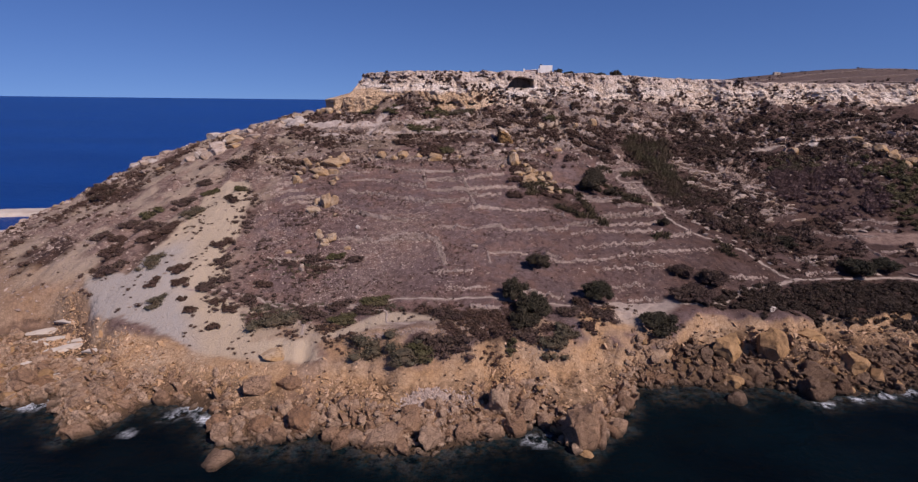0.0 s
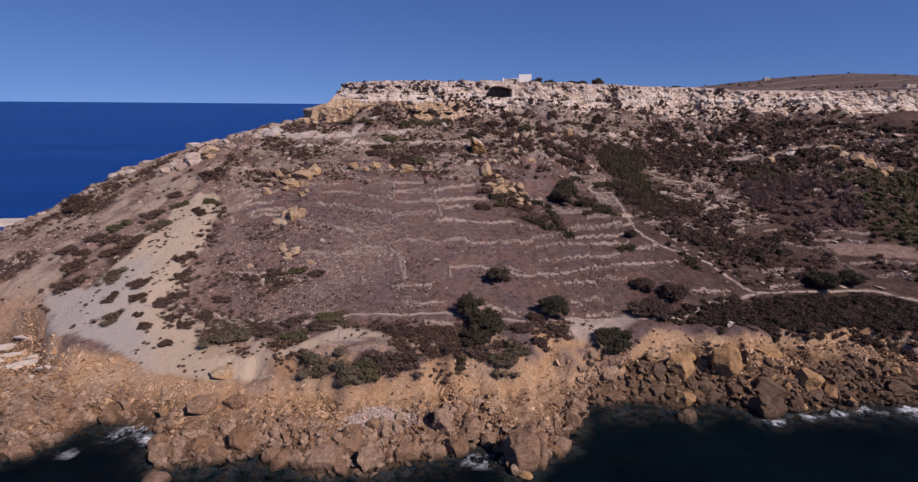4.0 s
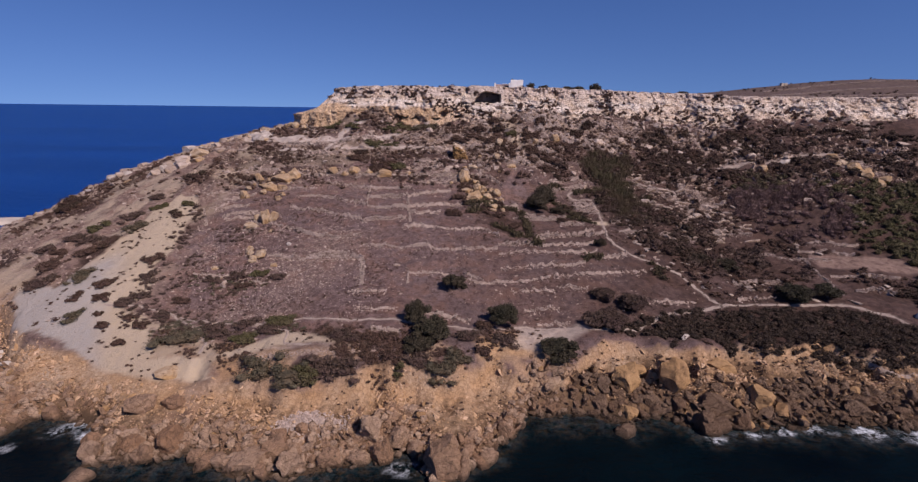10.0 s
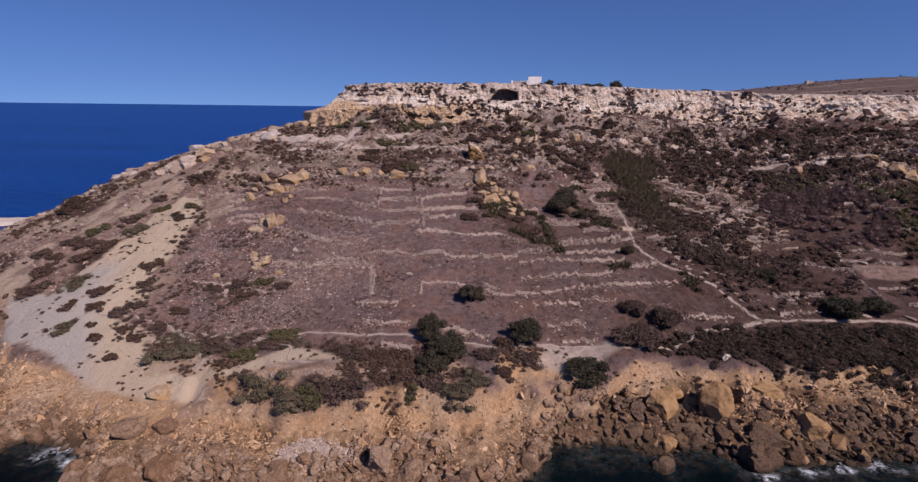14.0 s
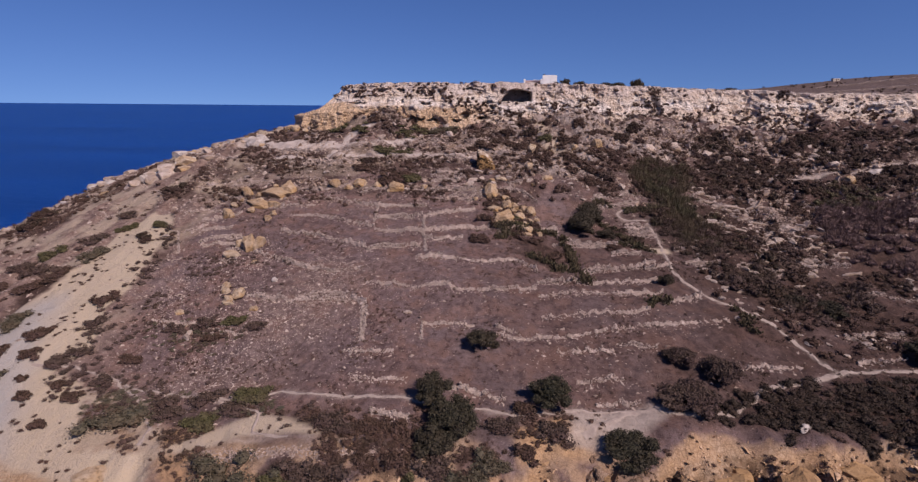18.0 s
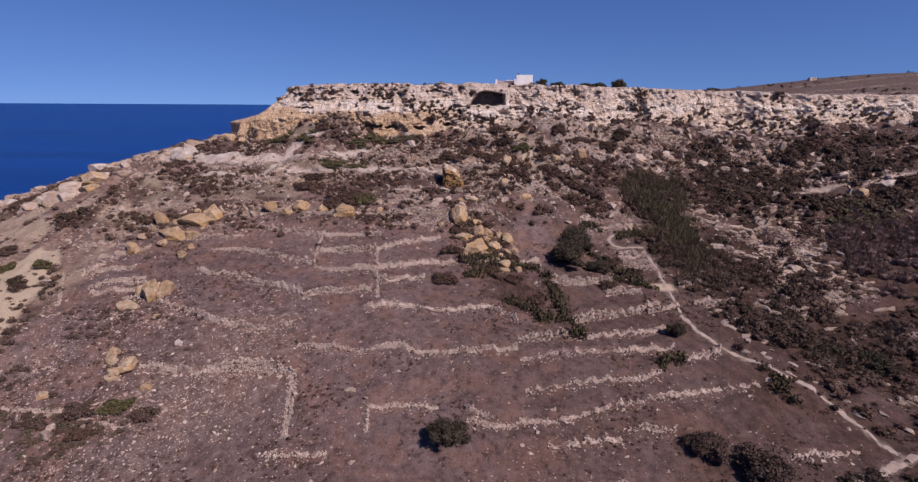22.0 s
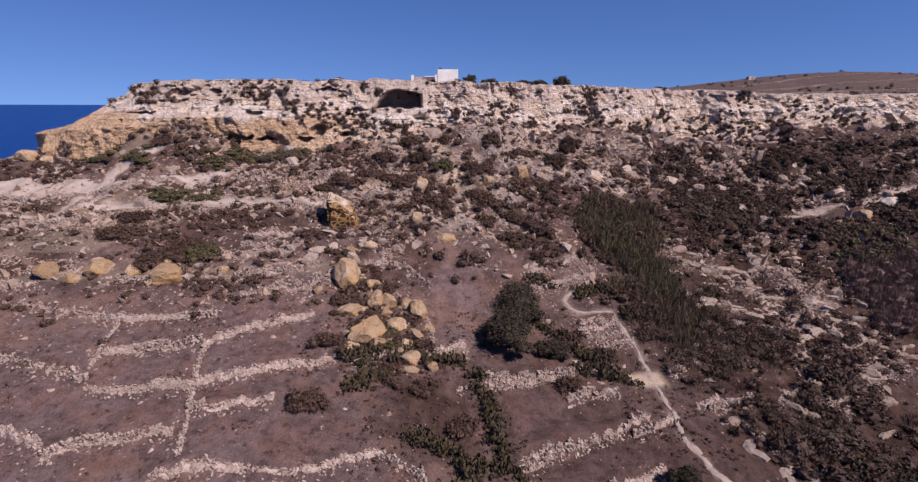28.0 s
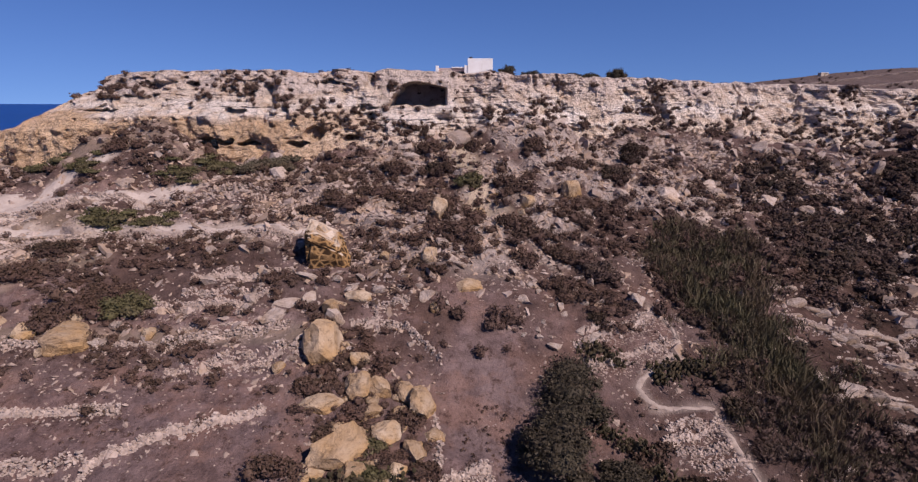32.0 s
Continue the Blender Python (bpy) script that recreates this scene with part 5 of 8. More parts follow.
for x, y, sx, sy, sz, k, turn, lean, say in (
        (-31.4, 161, 1.1, 0.9, 0.9, 3, 0, 0, "small white boulder standing on a terrace"),
        (-72, 180, 1.5, 1.3, 1.0, 0, 0, 0, "round pale boulder on the clay bank"),
        (81, 125.6, 1.9, 1.1, 1.0, 2, 30, 18, "white angular rock among dark coastal scrub"),
        (168, 251, 4.4, 2.6, 1.8, 2, 10, 0, "large white rock among scrub below the cliff"),
        (143.5, 278, 1.8, 1.3, 2.8, 1, 20, 20, "leaning pale rock below the cliff"),
        (22.5, 214, 1.6, 1.3, 2.0, 5, 0, 0, "pale upright rock beside a large boulder"),
        (5, 149, 1.2, 0.8, 0.5, 2, 0, 0, "flat pale stone on a terrace")):
    boulder("boulder", k, BIG, x, y, (sx, sy, sz), turn, PALE_ROCK if "white" not in say else WHITE_STONE, say, "", 0.1, lean)
r = np.random.RandomState(33)
for k, (x, y) in enumerate(((-44.4, 143.6), (-44, 141.8), (-41.6, 144.6), (-40.6, 145), (-48.4, 145.2), (-46.6, 145.9), (-44, 139.9), (-39.4, 144), (-51, 144.6), (-43, 145.6), (-37, 143.6))):
    s = (0.9, 0.85, 0.7, 0.6)[k] if k < 4 else r.uniform(0.35, 0.6)
    boulder("knoll_rock", k % 12, HEWN, x, y, (s * 1.2, s, s), r.uniform(0, 360), PALE_ROCK, "pale limestone rock on a scrubby knoll", "rocks on the knoll", 0.1, r.uniform(-12, 12))
for k, (x, y, sx, sy, sz) in enumerate(((82, 253.3, 3.6, 2.6, 2.6), (87.5, 248.2, 4.0, 2.4, 1.4), (122.4, 260.6, 3.0, 2.0, 1.8), (72.7, 252.2, 2.0, 1.6, 1.4), (93.4, 256.5, 2.8, 2.2, 1.8), (108, 261.2, 2.6, 2.0, 1.6), (36.2, 238.9, 2.6, 2.0, 2.8), (114.5, 258, 2.4, 1.6, 1.4), (145, 265.8, 3.6, 2.2, 1.6), (124.3, 252, 3.4, 1.8, 1.2), (149, 265, 2.8, 1.8, 1.4), (152.5, 265.9, 3.0, 2.0, 1.6), (153.4, 244, 2.6, 2.2, 2.0), (66.7, 223.1, 1.8, 1.4, 1.2))):
    boulder("slope_block", k % 8, HUGE, x, y, (sx, sy, sz), 47 * k % 180, YELLOW_ROCK if k in (6, 12) else PALE_ROCK, "pale angular limestone block fallen below the cliff", "blocks below the cliff", 0.12, (k * 7) % 24 - 12)
for k, (x, y, s, turn) in enumerate(((90.4, 229.3, 2.4, -20), (96.5, 227.1, 3.0, -15), (94.1, 224.5, 2.6, -25), (99.4, 221.6, 3.2, -30), (98.2, 216.8, 2.2, -40), (94.7, 231.4, 2.0, 0), (107.8, 219.1, 2.4, 10), (96.1, 211, 2.6, -30), (100.5, 209.7, 2.4, -20), (109.9, 243.9, 2.2, 10), (120.1, 246.1, 3.0, 15), (112.1, 224, 2.4, 0), (105, 223.7, 2.6, -5), (110.2, 204, 2.8, 25), (110.8, 199.6, 2.4, -30), (116.7, 205.9, 2.6, 40), (123.3, 202.4, 3.0, -25), (128.3, 200.2, 2.2, -20), (101.9, 191.7, 2.2, -20), (114.2, 190, 2.4, 0), (128.6, 193.8, 2.8, 10), (95.5, 185.2, 2.2, -30), (95.1, 166.9, 1.7, -20), (97, 162.4, 1.5, 0), (105.9, 165.1, 2.2, -40), (89.5, 220.1, 1.8, -20), (137, 215.9, 2.2, 10), (115.5, 204.5, 2.6, -20), (120, 203, 2.6, 25), (125.3, 204.2, 2.2, -10), (130, 202.6, 2.2, 20), (112.4, 209.8, 2.4, 15), (109.7, 215.8, 2.4, 0), (99.6, 188, 2.2, -30), (109, 183, 2.2, 20), (116, 196, 2.6, -15), (121, 206.5, 2.0, 30), (104, 195, 2.2, -25))):
    r = np.random.RandomState(850 + k)
    for j in (-0.8, 0.1, 0.9):
        q = s * r.uniform(0.45, 0.75)
        boulder("valley_ledge", (2, 6, 10, 5)[(k + int(3 * j)) % 4], HEWN, x + j * s * math.cos(radians(turn)) * 0.7, y + j * s * math.sin(radians(turn)) * 0.7, (q, q * 0.5, q * 0.55), turn + r.uniform(-25, 25), PALE_ROCK, "broken pale limestone ledge in the valley scrub", "ledges in the valley", 0.15, r.uniform(-16, 16))

EAST_BOULDERS = ((63.8, 112.5, 3.5, 3.2, 3.6, 1, 20), (74.2, 113.2, 4.0, 3.6, 4.6, 3, 60), (87, 120, 4.0, 3.0, 2.2, 2, -20), (61, 101, 3.4, 2.6, 2.4, 0, 10), (83, 108.5, 4.0, 3.2, 2.9, 5, 15), (93, 111.5, 3.8, 3.4, 3.2, 7, 70), (79, 102.5, 2.6, 2.2, 2.4, 4, 0), (68, 119, 2.6, 2.2, 2.6, 6, 0), (78.5, 104, 2.4, 2.0, 2.8, 4, 40), (70.5, 116.5, 2.6, 2.0, 2.2, 2, 70), (46, 108, 2.6, 2.2, 2.0, 2, 0), (100, 109, 2.8, 2.4, 2.0, 2, 0), (114, 110, 3.0, 2.4, 2.0, 5, 0), (57, 109, 2.2, 2.0, 2.0, 1, 0), (87, 105, 2.6, 2.2, 2.4, 0, 30))
HEAD_BOULDERS = ((-12.6, 85.6, 3.9, 3.0, 3.0, 2, 30), (23.8, 85.6, 3.2, 3.0, 4.6, 1, 0), (27, 86.5, 1.9, 2.0, 3.4, 3, 20), (-17.5, 82.5, 2.8, 1.8, 1.0, 2, 70), (-21, 86, 2.4, 2.2, 2.4, 6, 70), (-4.5, 85, 2.4, 2.0, 2.2, 5, 40), (-8.5, 88, 2.6, 2.2, 2.2, 1, 50), (7, 88.5, 2.6, 2.0, 2.0, 6, 0), (11.8, 89, 2.0, 1.8, 3.0, 1, 10), (31, 89.5, 2.4, 2.2, 1.8, 0, 110), (2, 87.5, 2.2, 2.0, 1.8, 4, 200), (14, 93.5, 2.6, 2.2, 2.6, 3, 0), (8.5, 94, 2.4, 2.4, 3.0, 5, 90), (-30.6, 89.5, 2.8, 2.8, 3.0, 7, 20))
WEST_BOULDERS = ((-42.8, 80.4, 3.8, 3.2, 2.7, 3, 10), (-72.4, 87.5, 2.8, 2.0, 2.0, 2, 0), (-79.2, 85.4, 3.0, 2.0, 1.5, 2, 10), (-41.6, 97.5, 3.0, 2.4, 2.0, 4, 20), (-94, 103, 2.6, 2.2, 2.0, 5, 0), (-46, 89.5, 2.2, 2.0, 1.6, 5, 0), (-38, 88.5, 2.4, 2.0, 1.6, 0, 0), (-84, 104, 2.4, 2.2, 1.6, 2, 0), (-77, 95, 2.4, 2.0, 1.6, 3, 0), (-35, 99, 2.4, 2.2, 1.8, 6, 0))
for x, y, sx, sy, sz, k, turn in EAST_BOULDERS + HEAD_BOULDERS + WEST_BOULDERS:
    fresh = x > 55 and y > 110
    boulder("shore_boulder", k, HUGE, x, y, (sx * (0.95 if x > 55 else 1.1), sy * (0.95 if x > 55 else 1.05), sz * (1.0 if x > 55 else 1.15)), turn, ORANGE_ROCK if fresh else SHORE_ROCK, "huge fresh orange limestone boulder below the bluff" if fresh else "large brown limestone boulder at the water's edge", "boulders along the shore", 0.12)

rnd = np.random.RandomState(11)


def sprinkle(n, x0, x1, y0, y1, chance, seed):
    """Random places whose density follows chance(x, y), 0 to 1."""
    r = np.random.RandomState(seed)
    out = []
    while sum(len(o) for o in out) < n and len(out) < 60:
        x, y = r.uniform(x0, x1, n * 2), r.uniform(y0, y1, n * 2)
        keep = r.uniform(size=n * 2) < chance(x, y)
        out.append(np.stack([x[keep], y[keep]], -1))
    return np.concatenate(out)[:n]


def from_line(line, x, y):
    return y - line_at(line, x)[0]


def shore_band(x, y):
    d = y - waterline(x)
    c = step(-0.3, 0.25, fbm(x * 0.07, y * 0.07, 0, 3, 51))
    wide = 2.5 * step(42, 58, x) + 9 * step(-62, -74, x) + 2.5 * step(-30, -20, x) * step(35, 25, x)
    return step(-2.0, 0.0, d) * step(9, 4, d - wide) * (0.35 + 0.65 * np.maximum(c, wide / 9)) * (1 - 0.75 * step(-68, -64, x) * step(-46, -50, x))


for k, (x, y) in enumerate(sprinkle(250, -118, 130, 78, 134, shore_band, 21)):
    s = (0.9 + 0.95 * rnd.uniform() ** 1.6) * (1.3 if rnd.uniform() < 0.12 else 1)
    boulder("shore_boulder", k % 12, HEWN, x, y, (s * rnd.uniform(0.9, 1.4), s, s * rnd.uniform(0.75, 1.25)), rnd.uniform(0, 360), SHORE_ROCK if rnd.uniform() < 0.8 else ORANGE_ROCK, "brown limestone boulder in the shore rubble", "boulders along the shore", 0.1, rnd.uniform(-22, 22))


def scree_band(x, y):
    d, e = from_line(SCREE, x, y), from_line(FOOT, x, y)
    c = step(-0.2, 0.35, fbm(x * 0.05, y * 0.05, 0, 3, 52))
    right = step(95, 125, x) * step(-30, -5, d)
    return np.maximum(step(-10, 4, d), right) * step(4, -3, e) * (0.2 + 0.8 * c) * step(-60, -45, x)


for k, (x, y) in enumerate(sprinkle(150, -60, 235, 190, 305, scree_band, 22)):
    s = rnd.uniform(0.6, 1.6) * (1.7 if rnd.uniform() < 0.18 else 1) * (1.3 if x > 90 else 1)
    boulder("scree_boulder", k % 9, LOW, x, y, (s * rnd.uniform(0.9, 1.5), s, s * rnd.uniform(0.6, 1.0)), rnd.uniform(0, 360), PALE_ROCK, "pale limestone boulder fallen below the cliff", "boulders below the cliff", 0.2, rnd.uniform(-12, 12))


for k, (x, y) in enumerate(sprinkle(150, -58, 245, 245, 320, lambda x, y: step(-9, -2, from_line(FOOT, x, y)) * step(7, 2, from_line(FOOT, x, y)) * (0.25 + 0.75 * step(-20, 40, x)), 28)):
    s = rnd.uniform(0.9, 2.6)
    boulder("scree_boulder", k % 9, LOW, x, y, (s * rnd.uniform(0.9, 1.4), s, s * rnd.uniform(0.7, 1.2)), rnd.uniform(0, 360), PALE_ROCK, "pale limestone block at the foot of the cliff", "boulders below the cliff", 0.25, rnd.uniform(-15, 15))


for k, (x, y) in enumerate(sprinkle(240, -75, 60, 203, 258, lambda x, y: step(-2, 8, from_line(UPPER, x, y)) * (0.1 + 0.9 * step(0.0, 0.3, fbm(x * 0.08, y * 0.08, 0, 3, 58))) * (1 - on_grid(keep_off, x, y)), 29)):
    s = rnd.uniform(0.4, 1.5)
    boulder("slope_rock", k % 9, LOW, x, y, (s * rnd.uniform(0.9, 1.5), s, s * rnd.uniform(0.6, 1.0)), rnd.uniform(0, 360), PALE_ROCK, "pale limestone rock on the upper slope", "rocks on the upper slope", 0.2, rnd.uniform(-12, 12))


for k, (x, y) in enumerate(sprinkle(190, 80, 160, 150, 245, lambda x, y: np.maximum(0.5 * on_grid(dark, x, y), inside(x, y, STONY_VALLEY, 4.0)) * step(-0.1, 0.25, fbm(x * 0.07, y * 0.07, 0, 3, 59)), 30)):
    s = rnd.uniform(0.5, 1.6)
    boulder("valley_rock", (2, 6, 0, 4)[k % 4], LOW, x, y, (s * rnd.uniform(1.0, 1.9), s, s * rnd.uniform(0.4, 0.8)), rnd.uniform(0, 360), PALE_ROCK, "pale limestone slab among valley scrub", "rocks in the valley", 0.2, rnd.uniform(-14, 14))


def stone_stuff(name, label, category, places, sizes, material, shapes=SMALL, sink=0.1, tilt=0.3):
    z = land(places[:, 0], places[:, 1]) - sink * sizes
    v, f = scatter(shapes, np.column_stack([places, z]), sizes[:, None] * np.array([1.1, 0.9, 0.8]), rnd, tilt)
    return made(name, mesh_np(name, v, f), material, None, label, category, "", "stuff")


def rubble_band(x, y):
    d = y - waterline(x)
    e = np.where(x < -33, y - np.interp(x, BEACH_TOP[0], BEACH_TOP[1]), on_grid(over_scarp, x, y) + 1.0 + 3.0 * fbm(x * 0.1, y * 0.1, 0, 3, 97))
    return step(2, 7, d + 3 * fbm(x * 0.1, y * 0.1, 0, 3, 83)) * step(2, -4, e) * (0.25 + 0.75 * step(-0.3, 0.3, fbm(x * 0.08, y * 0.08, 0, 3, 53))) * step(-115, -100, x)


p = sprinkle(13000, -118, 160, 80, 136, rubble_band, 23)
stone_stuff("beach_rubble", "ochre limestone rubble under the eroded bluff", "rubble", p, rnd.uniform(0.1, 0.3, len(p)) * (1 + 1.5 * (rnd.uniform(size=len(p)) < 0.1)), RUBBLE_STONE, CHIPS, 0.0, 0.6)
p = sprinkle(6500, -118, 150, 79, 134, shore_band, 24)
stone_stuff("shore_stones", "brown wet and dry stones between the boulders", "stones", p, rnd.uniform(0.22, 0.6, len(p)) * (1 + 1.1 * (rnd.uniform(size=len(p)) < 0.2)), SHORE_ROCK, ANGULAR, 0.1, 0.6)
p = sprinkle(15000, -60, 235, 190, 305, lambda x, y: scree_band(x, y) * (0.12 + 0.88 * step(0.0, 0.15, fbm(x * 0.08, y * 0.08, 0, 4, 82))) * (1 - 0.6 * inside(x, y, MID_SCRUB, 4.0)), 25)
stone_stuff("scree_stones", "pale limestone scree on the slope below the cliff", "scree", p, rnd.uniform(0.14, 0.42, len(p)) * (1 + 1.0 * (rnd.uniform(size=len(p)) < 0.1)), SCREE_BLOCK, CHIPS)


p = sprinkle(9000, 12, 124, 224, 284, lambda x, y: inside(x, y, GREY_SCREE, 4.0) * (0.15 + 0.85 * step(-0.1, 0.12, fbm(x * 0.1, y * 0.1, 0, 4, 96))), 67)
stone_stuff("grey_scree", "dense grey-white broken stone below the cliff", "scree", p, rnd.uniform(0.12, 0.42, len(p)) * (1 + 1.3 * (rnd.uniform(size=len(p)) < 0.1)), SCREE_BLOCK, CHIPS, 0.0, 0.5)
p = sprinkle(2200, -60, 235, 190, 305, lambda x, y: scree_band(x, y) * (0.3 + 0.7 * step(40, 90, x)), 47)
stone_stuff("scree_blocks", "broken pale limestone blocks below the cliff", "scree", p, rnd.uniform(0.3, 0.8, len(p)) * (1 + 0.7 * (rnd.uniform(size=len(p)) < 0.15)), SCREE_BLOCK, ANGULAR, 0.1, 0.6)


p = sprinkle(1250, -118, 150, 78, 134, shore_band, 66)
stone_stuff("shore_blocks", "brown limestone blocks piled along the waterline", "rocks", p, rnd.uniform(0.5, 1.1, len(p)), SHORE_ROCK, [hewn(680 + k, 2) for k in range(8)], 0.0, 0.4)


def slope_rubble(x, y):
    band = step(0.0, 0.25, fbm(x * 0.035, y * 0.16, 0, 4, 75))
    return step(-3, 6, from_line(UPPER, x, y)) * step(2, -6, from_line(FOOT, x, y)) * (0.08 + 0.92 * band) * (1 - on_grid(keep_off, x, y)) * step(75, 55, x) * step(-100, -80, x)


p = sprinkle(5000, -100, 75, 196, 265, lambda x, y: slope_rubble(x, y) * step(45, 20, x), 48)
stone_stuff("slope_rubble", "whitish limestone rubble in bands on the upper slope", "rubble", p, rnd.uniform(0.16, 0.42, len(p)) * (1 + 1.4 * (rnd.uniform(size=len(p)) < 0.08)), SCREE_BLOCK, CHIPS, 0.0, 0.6)


p = sprinkle(900, -25, 15, 108, 112.5, lambda x, y: inside(x, y, STONE_STRIP, 0.8), 65)
stone_stuff("bank_stones", "pale stony bank above the bluff", "stones", p, rnd.uniform(0.1, 0.32, len(p)), LOOSE_STONE, CHIPS, 0.0)
p = sprinkle(1100, -16, 8, 88, 101, lambda x, y: step(1.0, 0.35, np.hypot((x + 4) / 9, (y - 95) / 5) + 0.4 * fbm(x * 0.2, y * 0.2, 0, 3, 90)), 64)
stone_stuff("pale_rubble", "pinkish-white crushed limestone below the bluff", "rubble", p, rnd.uniform(0.15, 0.5, len(p)), WALL_STONE, CHIPS, 0.0)


def stony(x, y):
    c = step(-0.15, 0.4, fbm(x * 0.045, y * 0.045, 0, 4, 54))
    f = step(0, 6, from_line(BLUFF, x, y)) * step(6, -4, from_line(FOOT, x, y))
    lots = np.maximum(step(-15, -30, x) * step(175, 150, y), step(-6, 10, from_line(UPPER, x, y)))
    lots = np.maximum(lots, step(-48, -58, x) * step(120, 150, y))
    return f * (0.06 + 0.35 * c + 0.75 * lots * (0.3 + 0.7 * c)) * (1 - 0.92 * on_grid(clay, x, y)) * (1 - on_grid(field, x, y)) * (1 - on_grid(keep_off, x, y)) * (1 - 0.75 * on_grid(dark, x, y)) * step(150, 110, x)


p = sprinkle(21000, -160, 150, 105, 285, stony, 26)
stone_stuff("loose_stones", "loose pale stones strewn over dry terraces", "stones", p, rnd.uniform(0.07, 0.23, len(p)) * (1 + 1.6 * (rnd.uniform(size=len(p)) < 0.1)), LOOSE_STONE, CHIPS)


p = sprinkle(700, 53, 73, 208, 223, lambda x, y: inside(x, y, PLOT, 1.0), 53)
stone_stuff("plot_stones", "pale stones covering a small abandoned plot", "stones", p, rnd.uniform(0.09, 0.22, len(p)), LOOSE_STONE, CHIPS)


def left_field(x, y):
    return step(-62, -52, x) * step(4, -22, x + 8 * fbm(x * 0.05, y * 0.05, 0, 3, 84)) * step(120, 126, y) * step(184, 168, y) * (0.15 + 0.85 * step(-0.15, 0.25, fbm(x * 0.07, y * 0.09, 0, 4, 85))) * (1 - on_grid(clay, x, y)) * (1 - on_grid(z_paths, x, y))


p = sprinkle(3800, -64, 8, 118, 186, left_field, 58)
stone_stuff("field_stones", "pale stones littering abandoned fields", "stones", p, rnd.uniform(0.08, 0.22, len(p)) * (1 + 1.2 * (rnd.uniform(size=len(p)) < 0.06)), WALL_STONE, CHIPS)


p = sprinkle(2600, 88, 150, 176, 250, lambda x, y: inside(x, y, STONY_VALLEY, 6.0) * step(-0.05, 0.15, fbm(x * 0.11, y * 0.14, 0, 4, 88)), 62)
stone_stuff("valley_stones", "pale broken stone on ruined valley terraces", "stones", p, rnd.uniform(0.12, 0.4, len(p)) * (1 + 1.2 * (rnd.uniform(size=len(p)) < 0.08)), LOOSE_STONE, CHIPS)


def west_rock(x, y):
    d = x - np.interp(y, EDGE[0], EDGE[1])
    up = step(40, 8, d) * step(150, 165, y)
    return np.maximum(up, 0.12 * step(-60, -75, x)) * (1 - on_grid(clay, x, y)) * (0.2 + 0.8 * step(-0.1, 0.3, fbm(x * 0.07, y * 0.07, 0, 3, 57))) * step(2, 9, land(x, y))


for k, (x, y) in enumerate(sprinkle(120, -185, -62, 135, 300, west_rock, 27)):
    s = rnd.uniform(0.5, 1.3)
    boulder("ridge_rock", k % 9, LOW, x, y, (s * rnd.uniform(1.0, 1.8), s, s * rnd.uniform(0.5, 0.9)), rnd.uniform(0, 360), PALE_ROCK, "pale limestone outcrop on the headland slope", "outcrops on the headland", 0.25)
p = sprinkle(3500, -190, -62, 130, 300, lambda x, y: west_rock(x, y) + 0.05 * step(-60, -75, x) * (1 - on_grid(clay, x, y)), 46)
stone_stuff("headland_stones", "pale stones on the headland slope", "stones", p, rnd.uniform(0.2, 0.7, len(p)), LOOSE_STONE, CHIPS)
for k in range(70):
    y = rnd.uniform(165, 290)
    x = float(np.interp(y, EDGE[0], EDGE[1])) + rnd.uniform(1, 9)
    s = rnd.uniform(0.7, 2.0)
    boulder("ridge_rock", k % 9, MID, x, y, (s * rnd.uniform(1.0, 1.7), s, s * rnd.uniform(0.6, 1.0)), rnd.uniform(0, 360), (YELLOW_ROCK, PALE_ROCK, PALE_ROCK)[k % 3], "weathered limestone outcrop along the headland edge", "outcrops on the headland", 0.2, rnd.uniform(-10, 10))
# layered white outcrop on the skyline of the headland
for x, y, sx, sy, sz in ((-146, 288, 7, 4, 2.2), (-138, 287, 6, 4, 2.0), (-142, 285, 5, 3, 3.2), (-130, 284, 6, 4, 1.8), (-121, 280, 6, 3.6, 1.7), (-111, 275, 6, 3.4, 1.6), (-101, 268, 6, 3.2, 1.5), (-92, 262, 6, 3, 1.5), (-83, 256, 5, 3, 1.6), (-76, 250, 4, 3, 1.8), (-152, 278, 4, 3, 1.6), (-158, 262, 5, 3, 1.5), (-164, 246, 5, 3, 1.4)):
    for k in range(4):
        q = rnd.uniform(0.5, 1.0)
        boulder("ridge_outcrop", rnd.randint(0, 9), MID, x + rnd.normal(0, sx * 0.55), y + rnd.normal(0, sy * 0.4), (sx * q * 1.1, sy * q, sz * q * 1.7), rnd.uniform(-25, 25), WHITE_STONE if k < 2 else PALE_ROCK, "layered whitish limestone outcrop on the skyline ridge", "outcrops on the headland", 0.15, rnd.uniform(-8, 8))
for k, (x, y, s) in enumerate(((-119, 231, 2.0), (-115, 235, 2.6), (-112, 238, 3.2), (-109, 242, 3.0), (-106, 245, 2.8), (-103, 249, 2.4), (-98, 253, 2.2), (-92, 257, 2.0), (-86, 259, 1.8))):
    boulder("ridge_outcrop", k % 8, BIG, x, y, (s * 1.3, s, s * 0.95), rnd.uniform(0, 90), WHITE_STONE if k % 3 else PALE_ROCK, "blocky whitish limestone outcrop on the headland", "outcrops on the headland", 0.12, rnd.uniform(-8, 8))
